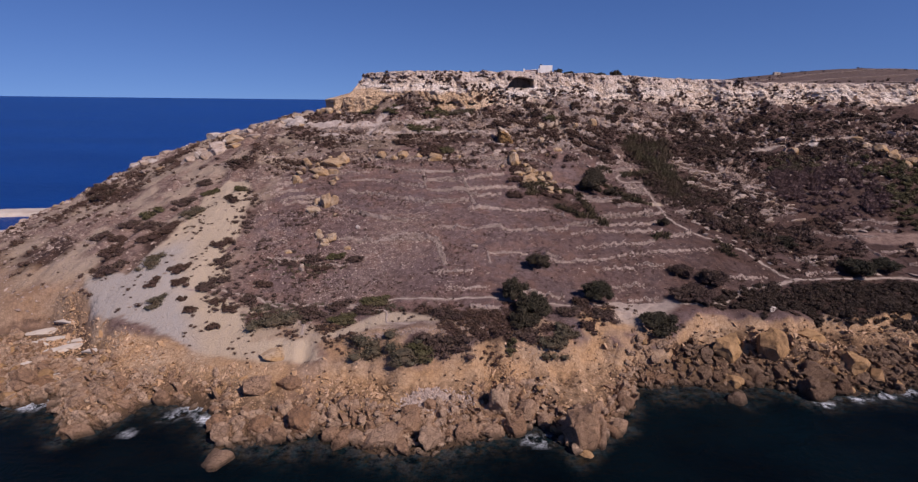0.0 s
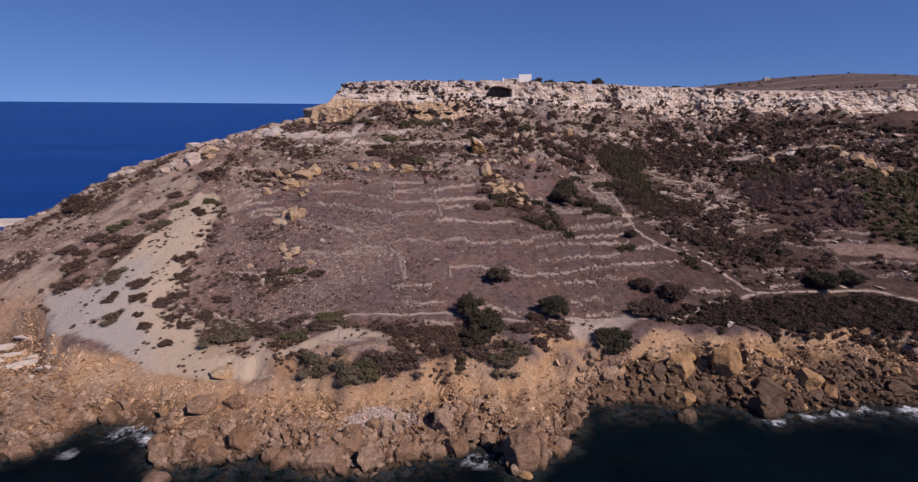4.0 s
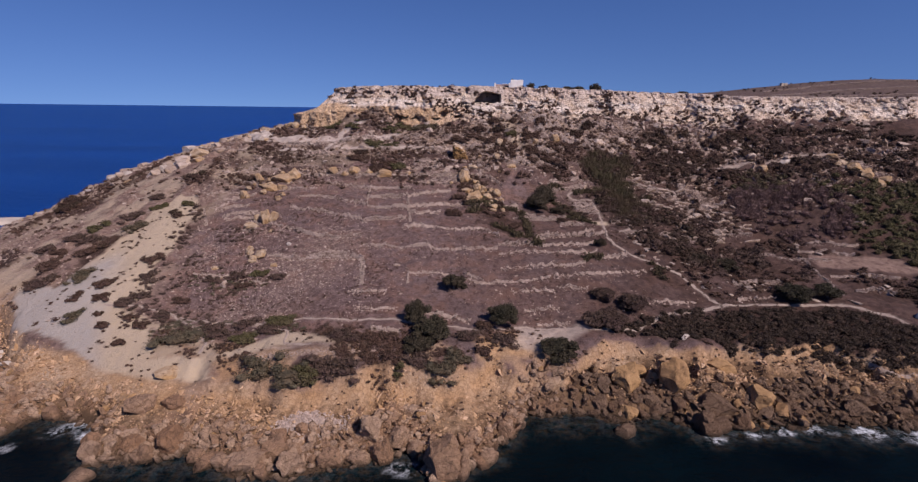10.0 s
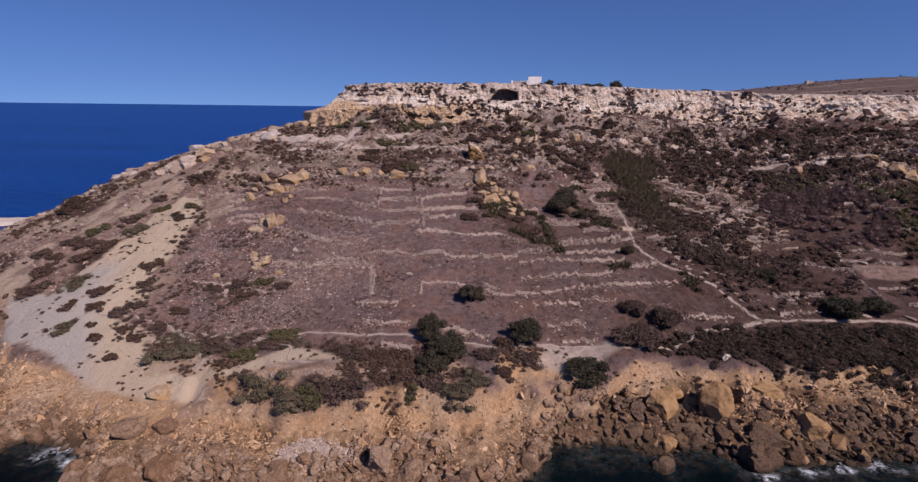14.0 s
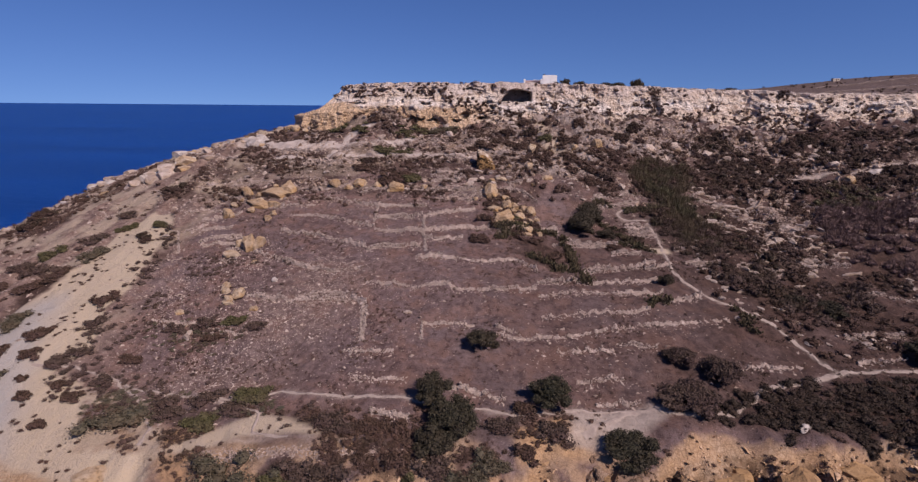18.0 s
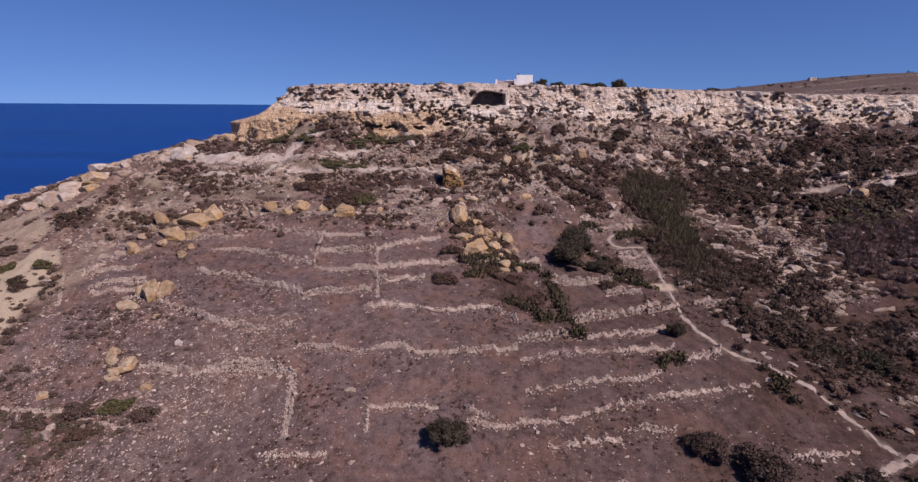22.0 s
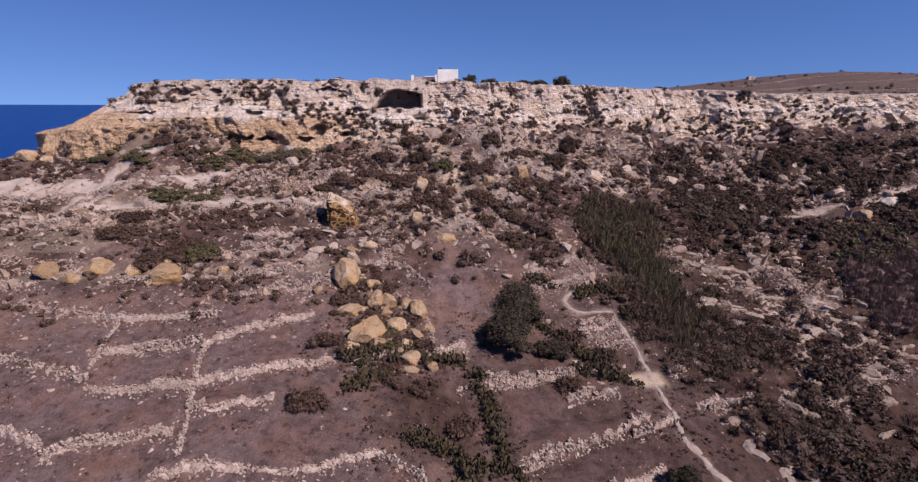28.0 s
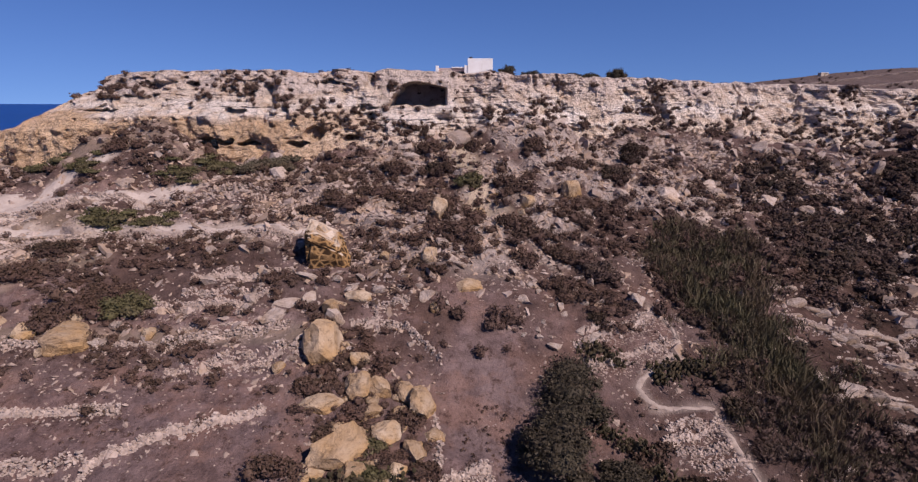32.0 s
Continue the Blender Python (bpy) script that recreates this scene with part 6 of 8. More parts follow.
for k in range(64):
    q = rnd.uniform(0, 1)
    x, y = -152 + 78 * q + rnd.normal(0, 2.0), float(np.interp(q, [0, 0.3, 0.6, 1], [290, 283, 269, 249])) + rnd.normal(0, 3.0)
    s = rnd.uniform(0.8, 2.2)
    boulder("ridge_rock", k % 9, MID, x, y, (s * rnd.uniform(1.0, 1.8), s, s * rnd.uniform(0.7, 1.2)), rnd.uniform(0, 360), (YELLOW_ROCK, WHITE_STONE, PALE_ROCK)[k % 3], "weathered limestone outcrop along the skyline ridge", "outcrops on the headland", 0.15, rnd.uniform(-12, 12))
for k, (x, y, s) in enumerate(((-65, 261.5, 2.6), (-61, 258, 1.8), (-57, 257, 1.5), (-52, 256.5, 1.6), (-67.5, 266, 2.2))):
    boulder("cliff_block", k, BIG, x, y, (s * 1.3, s, s * 1.05), 40 * k, YELLOW_ROCK, "orange-tan limestone block at the end of the cliff", "blocks at the end of the cliff", 0.15, rnd.uniform(-10, 10))
# a bedded crag that stands on the skyline
for k, (x, y, sx, sy, sz) in enumerate(((-110, 231, 4.2, 3.6, 3.4), (-104, 232, 4.6, 3.6, 3.2), (-98, 234, 4.6, 3.6, 2.8), (-114, 236.5, 4.0, 4.0, 3.8), (-107, 238, 5.4, 4.4, 3.8), (-99.5, 240, 5.4, 4.4, 3.2), (-92, 243, 5.0, 4.0, 2.6), (-117, 231, 3.0, 2.6, 2.4), (-130, 232.5, 4.4, 2.4, 1.5), (-140, 238.5, 4.8, 2.6, 1.6), (-150, 244, 4.6, 2.6, 1.7))):
    boulder("skyline_crag", k % 8, HUGE, x, y, (sx * 0.85, sy * 0.8, sz * 0.8), (k * 37) % 50 - 25, (PALE_ROCK, PALE_ROCK, YELLOW_ROCK)[k % 3], "bedded whitish limestone crag standing on the skyline", "outcrops on the headland", 0.2, (k * 5) % 10 - 5)
for k, (x, y, sx, sy, sz) in enumerate(((190, 240, 4.2, 3.2, 2.8), (193.5, 236, 3.8, 3.0, 2.6), (192, 251.5, 3.8, 3.0, 2.2), (196.5, 232.5, 3.2, 2.6, 2.2), (189.5, 255, 2.8, 2.4, 1.8), (200, 234.5, 2.8, 2.2, 1.8), (186, 245, 2.6, 2.2, 1.8))):
    boulder("orange_crag", k % 8, HUGE, x, y, (sx, sy, sz), 41 * k, YELLOW_ROCK, "orange-stained limestone outcrop on the far valley side", "crags on the far valley side", 0.2, (k * 7) % 16 - 8)
# pale slabs of the wave-cut platform
for x, y, sx, sy in ((-110, 129, 5.5, 2.2), (-103, 130.6, 4.4, 1.6), (-104, 126, 5.0, 1.6), (-96, 124.5, 4.0, 1.4), (-86, 112.5, 4.2, 2.0), (-92, 113, 4.0, 1.8), (-82, 110, 3.0, 1.6), (-99, 118, 2.6, 1.4), (-90, 106, 2.0, 1.4), (-97, 121, 3.6, 1.5), (-88, 117, 3.0, 1.3), (-107, 122, 3.2, 1.4), (-83, 106, 2.6, 1.3), (-94, 109, 3.2, 1.5), (-101, 112, 2.6, 1.3)):
    boulder("platform_slab", 2, HUGE, x, y, (sx, sy, 0.9), rnd.uniform(0, 40), SHELF_ROCK, "pale worn rock slab of the shore platform", "slabs of the shore platform", 0.1)


def shelf(x0, y0, x1, y1, depth, height, seed):
    """A long flat ledge of rock that stands out of the sea."""
    n, m = 60, 14
    u, v = np.meshgrid(np.linspace(0, 1, n), np.linspace(-1, 1, m))
    ln = math.hypot(x1 - x0, y1 - y0)
    dx, dy = (x1 - x0) / ln, (y1 - y0) / ln
    half = depth * (0.25 + 0.75 * np.sin(np.pi * np.clip(u * 0.92 + 0.06, 0, 1)) ** 0.6) * (1 + 0.35 * fbm(u * 7, v * 0.4, 0, 4, seed))
    x, y = x0 + (x1 - x0) * u - dy * v * half, y0 + (y1 - y0) * u + dx * v * half
    z = height * (1 - np.abs(v) ** 7 * 2.0) + 0.5 * fbm(x * 0.12, y * 0.12, 0, 4, seed + 1)
    i = np.arange(n * m).reshape(m, n)
    q = np.stack([i[:-1, :-1], i[:-1, 1:], i[1:, 1:], i[1:, :-1]], -1).reshape(-1, 4)
    made("rock_shelf", mesh_np("rock_shelf", np.stack([x, y, z], -1).reshape(-1, 3), q), SHELF_ROCK, None, "flat pale rock shelf lying in the blue sea", "rock", "rock shelves in the sea")


shelf(-300, 262, -208, 278, 11, 1.7, 61)
shelf(-290, 222, -194, 233, 6, 1.5, 65)

# ---- dry-stone terrace walls ----
WALL_BITS = [chip(400 + k, (0.85, 0.62, 0.58)) for k in range(10)]
WALL_BITS = [(v, f[~np.all(np.isin(f, (0, 2, 4, 6)), axis=1)]) for v, f in WALL_BITS]


def joined(*bits):
    vs, fs, o = [], [], 0
    for v, f in bits:
        vs.append(v)
        fs.append(f + o)
        o += len(v)
    return np.concatenate(vs), np.concatenate(fs)


def wall_heart(w, at, pts, tall, across):
    """The packed rubble of a wall, rough and low where it has fallen."""
    s = np.arange(0, at[-1] + 0.01, 0.3)
    r = np.random.RandomState(1200 + w)
    x, y = np.interp(s, at, pts[:, 0]), np.interp(s, at, pts[:, 1])
    wav = 0.26 * noise3(s * 0.25 + w * 9, 0, 0, 71)
    fall = 0.85 + 0.4 * noise3(s * 0.16 + w * 5, 1, 0, 72)
    whole = step(-0.35, -0.1, noise3(s * 0.12 + w * 7, 3, 0, 73))
    foot = land(x, y + wav - (0.4 if across else 0))
    rows = []
    for off, high in ((-0.42, -0.1), (-0.26, 0.42), (-0.02, 0.74), (0.2, 0.7), (0.38, -0.1)):
        d = off * (1.0 if across else 0.6) + r.normal(0, 0.06, len(s))
        px, py = (x, y + wav + d) if across else (x + 0.4 * wav + d, y)
        rows.append(np.column_stack([px + r.normal(0, 0.06, len(s)), py, foot + high * tall * fall * (0.25 + 0.75 * whole) * (1.0 if across else 0.35) + r.normal(0, 0.06, len(s))]))
    n = len(s)
    i = np.arange(n * 5).reshape(5, n)
    a, b, c, d = i[:-1, :-1].ravel(), i[:-1, 1:].ravel(), i[1:, 1:].ravel(), i[1:, :-1].ravel()
    return np.concatenate(rows), np.concatenate([np.column_stack([a, b, c]), np.column_stack([a, c, d])])


def dry_wall(w, pts, tall, per_metre, across, label, group, rubble=0.09):
    pts = np.array(pts, float)
    at = np.concatenate([[0], np.cumsum(np.hypot(*np.diff(pts, axis=0).T))])
    total = at[-1]
    count = int(total * per_metre)
    s = rnd.uniform(0, total, count)
    x, y = np.interp(s, at, pts[:, 0]), np.interp(s, at, pts[:, 1])
    wav = 0.26 * noise3(s * 0.25 + w * 9, 0, 0, 71)
    lev = rnd.uniform(0, 1, count)
    fall = 0.85 + 0.4 * noise3(s * 0.16 + w * 5, 1, 0, 72)
    off = (0.45 * (lev - 0.6) + rnd.normal(0, 0.13, count))
    tumble = rnd.uniform(size=count) < rubble
    off = np.where(tumble, -rnd.uniform(0.3, 1.5, count) ** 1.5, off)
    if across:
        y = y + off + wav
    else:
        x, y = x + off + 0.4 * wav, y
    z = np.where(tumble, land(x, y) + 0.05, land(np.interp(s, at, pts[:, 0]), np.interp(s, at, pts[:, 1]) + wav - (0.4 if across else 0)) + lev * tall * fall)
    size = rnd.uniform(0.085, 0.18, count) * (1 + 0.8 * (rnd.uniform(size=count) < 0.06))
    v, f = scatter(WALL_BITS, np.column_stack([x, y, z - 0.05]), size[:, None] * np.array([1.15, 0.95, 0.9]), rnd, 0.35)
    if rubble < 0.1:
        v, f = joined((v, f), wall_heart(w, at, pts, tall, across))
    made("terrace_wall", mesh_np("terrace_wall", v, f), WALL_STONE, None, label, "wall", group)


for w, pts in enumerate(TERRACES):
    across = abs(pts[-1][0] - pts[0][0]) > 0.8 * abs(pts[-1][1] - pts[0][1])
    if across:
        dry_wall(w, pts, (1.05 if pts[0][1] > 152 else 0.75) * rnd.uniform(0.8, 1.2), 36 if pts[0][1] > 152 else 30, True, "tumbled dry-stone terrace wall of pale limestone", "dry-stone walls on the hillside")
    else:
        dry_wall(w, pts, 0.5, 18, False, "low dry-stone field boundary of pale limestone", "dry-stone walls on the hillside")

for w, (tall, pts) in enumerate(((0.8, [(55.3, 214.1), (62.3, 217.8), (68.8, 221.7)]), (0.9, [(64.2, 203.1), (68.4, 204.6), (72.2, 204.4)]), (0.9, [(65, 201.2), (72.2, 202)]), (0.8, [(67, 199.4), (73.4, 200.4)]), (1.5, [(45, 188.9), (53.2, 190.7), (60, 191.6)]), (0.8, [(61.8, 186.3), (66, 187.4)]),
                                 (0.9, [(76.5, 192.3), (80.1, 194)]), (1.0, [(79.6, 185), (88.1, 186.9)]), (0.7, [(56.7, 211), (63, 214.3)]), (1.0, [(100.8, 205.7), (109.4, 204.5)]), (1.0, [(90.1, 224.3), (102, 223.1)]), (0.8, [(57.1, 185.4), (62.4, 187.8)]), (0.7, [(66.8, 214.8), (71.3, 217.4)]))):
    dry_wall(40 + w, pts, tall, 46, True, "short dry-stone wall of a small plot beside the path", "dry-stone walls on the hillside", 0.25)

for w, pts in enumerate(([(-50, 224), (-38, 225), (-22, 230), (-4, 230.5), (13, 230.5)], [(-48, 227), (-42, 226), (-36, 230), (-31, 237), (-27, 241)], [(-66, 239), (-57, 236.6), (-49, 235.2), (-40, 236), (-32, 238), (-26, 240)], [(-26, 241.5), (-16, 242), (-7, 243.5), (4, 245)])):
    dry_wall(60 + w, pts, 1.3, 34, True, "pale stony bank below an old farm track", "dry-stone walls on the hillside", 0.35)


def contour(x, y, length):
    """A line that follows the slope at one height."""
    pts = [(x, y)]
    for _ in range(int(length / 2.5)):
        gx = float(smooth_height(x + 2, y) - smooth_height(x - 2, y))
        gy = float(smooth_height(x, y + 2) - smooth_height(x, y - 2))
        q = math.hypot(gx, gy) + 1e-6
        x, y = x + 2.5 * gy / q, y - 2.5 * gx / q
        pts.append((x, y + rnd.normal(0, 0.25)))
    return pts


for w, (n, x0, x1, y0, y1) in enumerate(((12, -66, 12, 206, 222), (5, -68, -45, 165, 200), (20, 90, 135, 176, 232), (18, 100, 185, 196, 265), (5, 20, 75, 214, 250), (9, -150, -80, 160, 250))):
    r = np.random.RandomState(900 + w)
    for k in range(n):
        pts = contour(r.uniform(x0, x1), r.uniform(y0, y1), r.uniform(6, 18))
        dry_wall(100 * w + k, pts, r.uniform(0.4, 0.9), 21, True, "collapsed terrace bank of pale limestone rubble", "collapsed banks on the hillside", 0.3)


# ---- plants ----
def leaves(r, lobes, n, size, flat=0.35):
    """n three-cornered leaf tufts over the skins of lobes (centre, radii)."""
    w = np.array([b[0] * b[1] + b[0] * b[2] for _, b in lobes])
    i = r.choice(len(lobes), n, p=w / w.sum())
    c, rad = np.array([l[0] for l in lobes])[i], np.array([l[1] for l in lobes])[i]
    d = r.normal(size=(n, 3))
    d /= np.linalg.norm(d, axis=1)[:, None]
    d[:, 2] = np.where(d[:, 2] < -0.3, -d[:, 2], d[:, 2])
    p = c + d * rad * (0.72 + 0.5 * r.uniform(0, 1, n) ** 1.6)[:, None]
    a, b = r.normal(size=(n, 3)), r.normal(size=(n, 3))
    a = a - d * (a * d).sum(1)[:, None] * (1 - flat)
    b = b - d * (b * d).sum(1)[:, None] * (1 - flat)
    a /= np.linalg.norm(a, axis=1)[:, None]
    b /= np.linalg.norm(b, axis=1)[:, None]
    s = size * r.uniform(0.6, 1.4, n)[:, None]
    v = np.stack([p - a * s * 0.6, p + a * s * 0.6 + d * s * 0.3, p + b * s], 1).reshape(-1, 3)
    return v, np.arange(n * 3).reshape(-1, 3)


def lumps(lobes, sub, k, seed):
    """Uneven dark hearts inside the leaves, so that a crown is not hollow."""
    vs, fs, o = [], [], 0
    for j, (c, rad) in enumerate(lobes):
        v, f = BALLS[sub]
        v = v * np.array(rad) * k
        v = v * (1 + 0.35 * fbm(v[:, 0] * 1.3 + j, v[:, 1] * 1.3, v[:, 2] * 1.3, 3, seed + j))[:, None] + np.array(c)
        vs.append(v)
        fs.append(f + o)
        o += len(v)
    return np.concatenate(vs), np.concatenate(fs)


def small_shrub(seed, n=165, size=0.145):
    r = np.random.RandomState(seed)
    lobes = [((0, 0, 0.42), (0.66, 0.66, 0.55))] + [(tuple(r.uniform(-0.55, 0.55, 2)) + (r.uniform(0.3, 0.7),), tuple(r.uniform(0.28, 0.48, 2)) + (r.uniform(0.3, 0.5),)) for _ in range(3)]
    return joined(lumps(lobes[:1], 1, 0.75, seed), leaves(r, lobes, n, size, 0.9))


def plume(seed):
    """A leafless shrub: many fine upright twigs that fan out of one foot."""
    r = np.random.RandomState(seed)
    n = 200
    a = r.uniform(0, 6.28, n)
    out = r.uniform(0, 1, n) ** 0.7
    foot = np.column_stack([np.cos(a) * out * 0.45, np.sin(a) * out * 0.45, np.zeros(n)])
    tall = (1.15 - 0.55 * out ** 2) * r.uniform(0.55, 1.05, n)
    tip = foot + np.column_stack([np.cos(a) * out * 0.5, np.sin(a) * out * 0.5, tall]) + r.normal(0, 0.07, (n, 3))
    t = r.uniform(0, 3.14, n)
    s = 0.032 * np.column_stack([np.cos(t), np.sin(t), 0 * t])
    low = foot * 0.75 + tip * 0.25
    return np.stack([low - s, low + s, tip], 1).reshape(-1, 3), np.arange(n * 3).reshape(-1, 3)


def reed_clump(seed):
    r = np.random.RandomState(seed)
    n = 90
    p = np.column_stack([r.normal(0, 0.55, (n, 2)), np.zeros(n)])
    h = r.uniform(0.4, 1.1, n)
    lean = r.normal(0, 0.38, (n, 2))
    tip = p + np.column_stack([lean * h[:, None], h])
    mid = p + np.column_stack([lean * h[:, None] * 0.3, h * 0.55])
    a = r.uniform(0, 6.28, n)
    s = 0.026 * np.column_stack([np.cos(a), np.sin(a), 0 * a])
    v = np.stack([p - s * 0.5, p + s * 0.5, mid - s, mid + s, tip], 1).reshape(-1, 3)
    k = np.arange(n)[:, None] * 5
    f = np.concatenate([k + [0, 1, 3], k + [0, 3, 2], k + [2, 3, 4]])
    return v, f


def soft_mound(seed):
    """A leafless shrub: a billowy mass of fine twig ends."""
    r = np.random.RandomState(seed)
    lobes = [((0, 0, 0.38), (0.8, 0.75, 0.5))] + [(tuple(r.uniform(-0.6, 0.6, 2)) + (r.uniform(0.3, 0.7),), tuple(r.uniform(0.28, 0.5, 2)) + (r.uniform(0.25, 0.42),)) for _ in range(4)]
    v, f = leaves(r, lobes, 190, 0.19, 1.0)
    return joined(lumps(lobes, 1, 0.78, seed), (v, f))


SHRUBS = [small_shrub(500 + k) for k in range(7)]
LIGHT = [small_shrub(590 + k, 85, 0.205) for k in range(7)]
MOUNDS = [soft_mound(580 + k) for k in range(4)]
PLUMES = [joined(plume(520 + k), lumps([((0, 0, 0.3), (0.5, 0.5, 0.36))], 1, 1.0, 520 + k)) for k in range(5)]
REEDS = [reed_clump(540 + k) for k in range(5)]


def plant_stuff(name, label, category, shapes, places, sizes, material, tall=1.0, sink=0.08):
    z = land(places[:, 0], places[:, 1]) - sink * sizes
    sc = np.column_stack([sizes * rnd.uniform(0.8, 1.3, len(sizes)), sizes * rnd.uniform(0.8, 1.2, len(sizes)), sizes * tall * rnd.uniform(0.75, 1.25, len(sizes))])
    v, f = scatter(shapes, np.column_stack([places, z]), sc, rnd, 0.08)
    return made(name, mesh_np(name, v, f), material, None, label, category, "", "stuff")


def of(*outlines, soft=2.0):
    def chance(x, y):
        w = 3.5 * fbm(x * 0.13, y * 0.13, 0, 3, 61)
        return np.maximum.reduce([inside(x + w, y + w, k, soft) for k in outlines]) * (1 - on_grid(field, x, y)) * (1 - step(0.3, 0.6, on_grid(z_paths, x, y)))
    return chance


def coast_scrub(x, y):
    open_path = np.maximum.reduce([step(0.25, 0.5, on_grid(z_paths, x, y + d)) for d in (0.8, 1.6, 2.4, 3.2)])
    return of(DARK_COAST)(x, y) * (1 - open_path)


p = sprinkle(420, 55, 195, 118, 152, coast_scrub, 45)
plant_stuff("brown_coastal_scrub", "dry brown scrub above the shore", "scrub", SHRUBS + MOUNDS[:2], p, rnd.uniform(0.5, 1.6, len(p)), COAST_LEAF, 0.8)
p = sprinkle(900, 55, 195, 116, 152, coast_scrub, 31)
plant_stuff("coastal_scrub", "dense dark scrub above the shore", "scrub", SHRUBS, p, rnd.uniform(0.7, 1.9, len(p)), COAST_LEAF, 0.8)


def slope_scrub(x, y):
    c = step(-0.12, 0.2, fbm(x * 0.06, y * 0.06, 0, 4, 62))
    return of(DARK_SLOPE, soft=5.0)(x, y) * (0.12 + 0.88 * c) * (1 - 0.72 * inside(x, y, STONY_VALLEY, 4.0)) * (1 - 0.45 * step(240, 262, y))


p = sprinkle(420, 85, 265, 160, 302, slope_scrub, 57)
plant_stuff("brown_hillside_scrub", "soft brown scrub on the rocky slope", "scrub", MOUNDS, p, 0.6 + 1.9 * rnd.uniform(0, 1, len(p)) ** 1.7, BROWN_LEAF, 0.9)
p = sprinkle(760, 85, 265, 160, 302, slope_scrub, 32)
plant_stuff("hillside_scrub", "dark evergreen scrub on the rocky slope", "scrub", SHRUBS, p, 0.6 + 2.6 * rnd.uniform(0, 1, len(p)) ** 2.0, DARK_LEAF, 0.9)
p = sprinkle(1150, 80, 185, 150, 262, lambda x, y: step(0.0, 0.25, fbm(x * 0.08, y * 0.08, 0, 4, 73)) * on_grid(dark, x, y) * (1 - on_grid(z_paths, x, y)) * (0.4 + 0.6 * step(190, 208, y)), 44)
plant_stuff("valley_scrub", "brown and purple scrub between valley rocks", "scrub", LIGHT + MOUNDS[:2], p, 0.4 + 1.7 * rnd.uniform(0, 1, len(p)) ** 1.8, SCRUB_LEAF, 0.9)
p = sprinkle(330, 152, 206, 133, 180, of(GROVE, soft=1.5), 72)
plant_stuff("dark_grove", "dense dark evergreen thicket beside the track", "thicket", SHRUBS + MOUNDS, p, rnd.uniform(1.2, 2.8, len(p)), DARK_LEAF, 0.9)
p = sprinkle(420, 160, 225, 168, 238, of(GREEN_RIGHT, soft=4.0), 33)
plant_stuff("olive_scrub", "dense olive-green scrub in the valley", "scrub", SHRUBS, p, rnd.uniform(1.2, 2.6, len(p)), OLIVE_LEAF, 0.9)
p = sprinkle(520, 124, 180, 188, 234, lambda x, y: of(PURPLE, soft=4.0)(x, y) * (0.12 + 0.88 * step(-0.12, 0.15, fbm(x * 0.09, y * 0.09, 0, 4, 74))), 34)
plant_stuff("bare_shrubs", "leafless purple-brown shrubs in the valley", "shrubs", PLUMES, p, 1.2 + 1.9 * rnd.uniform(0, 1, len(p)) ** 1.5, TWIG, 1.0)
p = sprinkle(70, 134, 164, 222, 244, of(OLIVE_CLUMP, soft=3.0), 91)
plant_stuff("olive_clump", "dark olive thicket beside the purple shrubs", "thicket", MOUNDS + SHRUBS, p, rnd.uniform(1.0, 2.6, len(p)), REED_LEAF, 0.9)


p = sprinkle(190, 92, 142, 156, 208, lambda x, y: of(LOW_PURPLE, soft=5.0)(x, y) * (0.03 + 0.97 * step(0.0, 0.2, fbm(x * 0.1, y * 0.1, 0, 4, 76))), 49)
plant_stuff("valley_shrubs", "dense brown shrubs between valley terraces", "shrubs", MOUNDS + PLUMES, p, 0.6 + 1.9 * rnd.uniform(0, 1, len(p)) ** 1.5, BROWN_LEAF, 0.9)
p = sprinkle(140, -112, -32, 103, 195, lambda x, y: inside(x, y, CLAY_BANK, 3.0) * step(0.02, 0.2, fbm(x * 0.16, y * 0.07, 0, 4, 77)), 50)
plant_stuff("clay_scrub", "dark scrub patches on the bare clay bank", "scrub", SHRUBS, p, rnd.uniform(0.3, 0.9, len(p)), SCRUB_LEAF, 0.6)


p = sprinkle(650, 165, 330, 140, 318, lambda x, y: step(8, 16, from_line(BLUFF, x, y)) * step(2, -5, from_line(FOOT, x, y)) * (0.1 + 0.9 * step(-0.1, 0.15, fbm(x * 0.05, y * 0.05, 0, 4, 86))) * (1 - on_grid(field, x, y)), 59)
plant_stuff("far_valley_scrub", "dark scrub on the far side of the valley", "scrub", LIGHT, p, 0.8 + 2.2 * rnd.uniform(0, 1, len(p)) ** 1.6, DARK_LEAF, 0.9)
p = sprinkle(260, -60, -22, 122, 172, lambda x, y: step(0.02, 0.2, fbm(x * 0.12, y * 0.12, 0, 4, 87)) * (1 - on_grid(clay, x, y)) * (1 - on_grid(z_paths, x, y)) * step(-20, -34, x), 60)
plant_stuff("field_shrubs", "low brown shrubs at the edge of the fields", "scrub", SHRUBS, p, rnd.uniform(0.35, 1.1, len(p)), BROWN_LEAF, 0.7)


p = sprinkle(230, 20, 40, 184, 214, lambda x, y: step(6.5, 3, near_line(x, y, [(24, 212), (29, 200), (33, 188)])[0]), 61)
plant_stuff("boulder_shrubs", "olive-brown shrubs between yellow boulders", "scrub", SHRUBS, p, rnd.uniform(0.5, 1.6, len(p)), SCRUB_LEAF, 0.85)


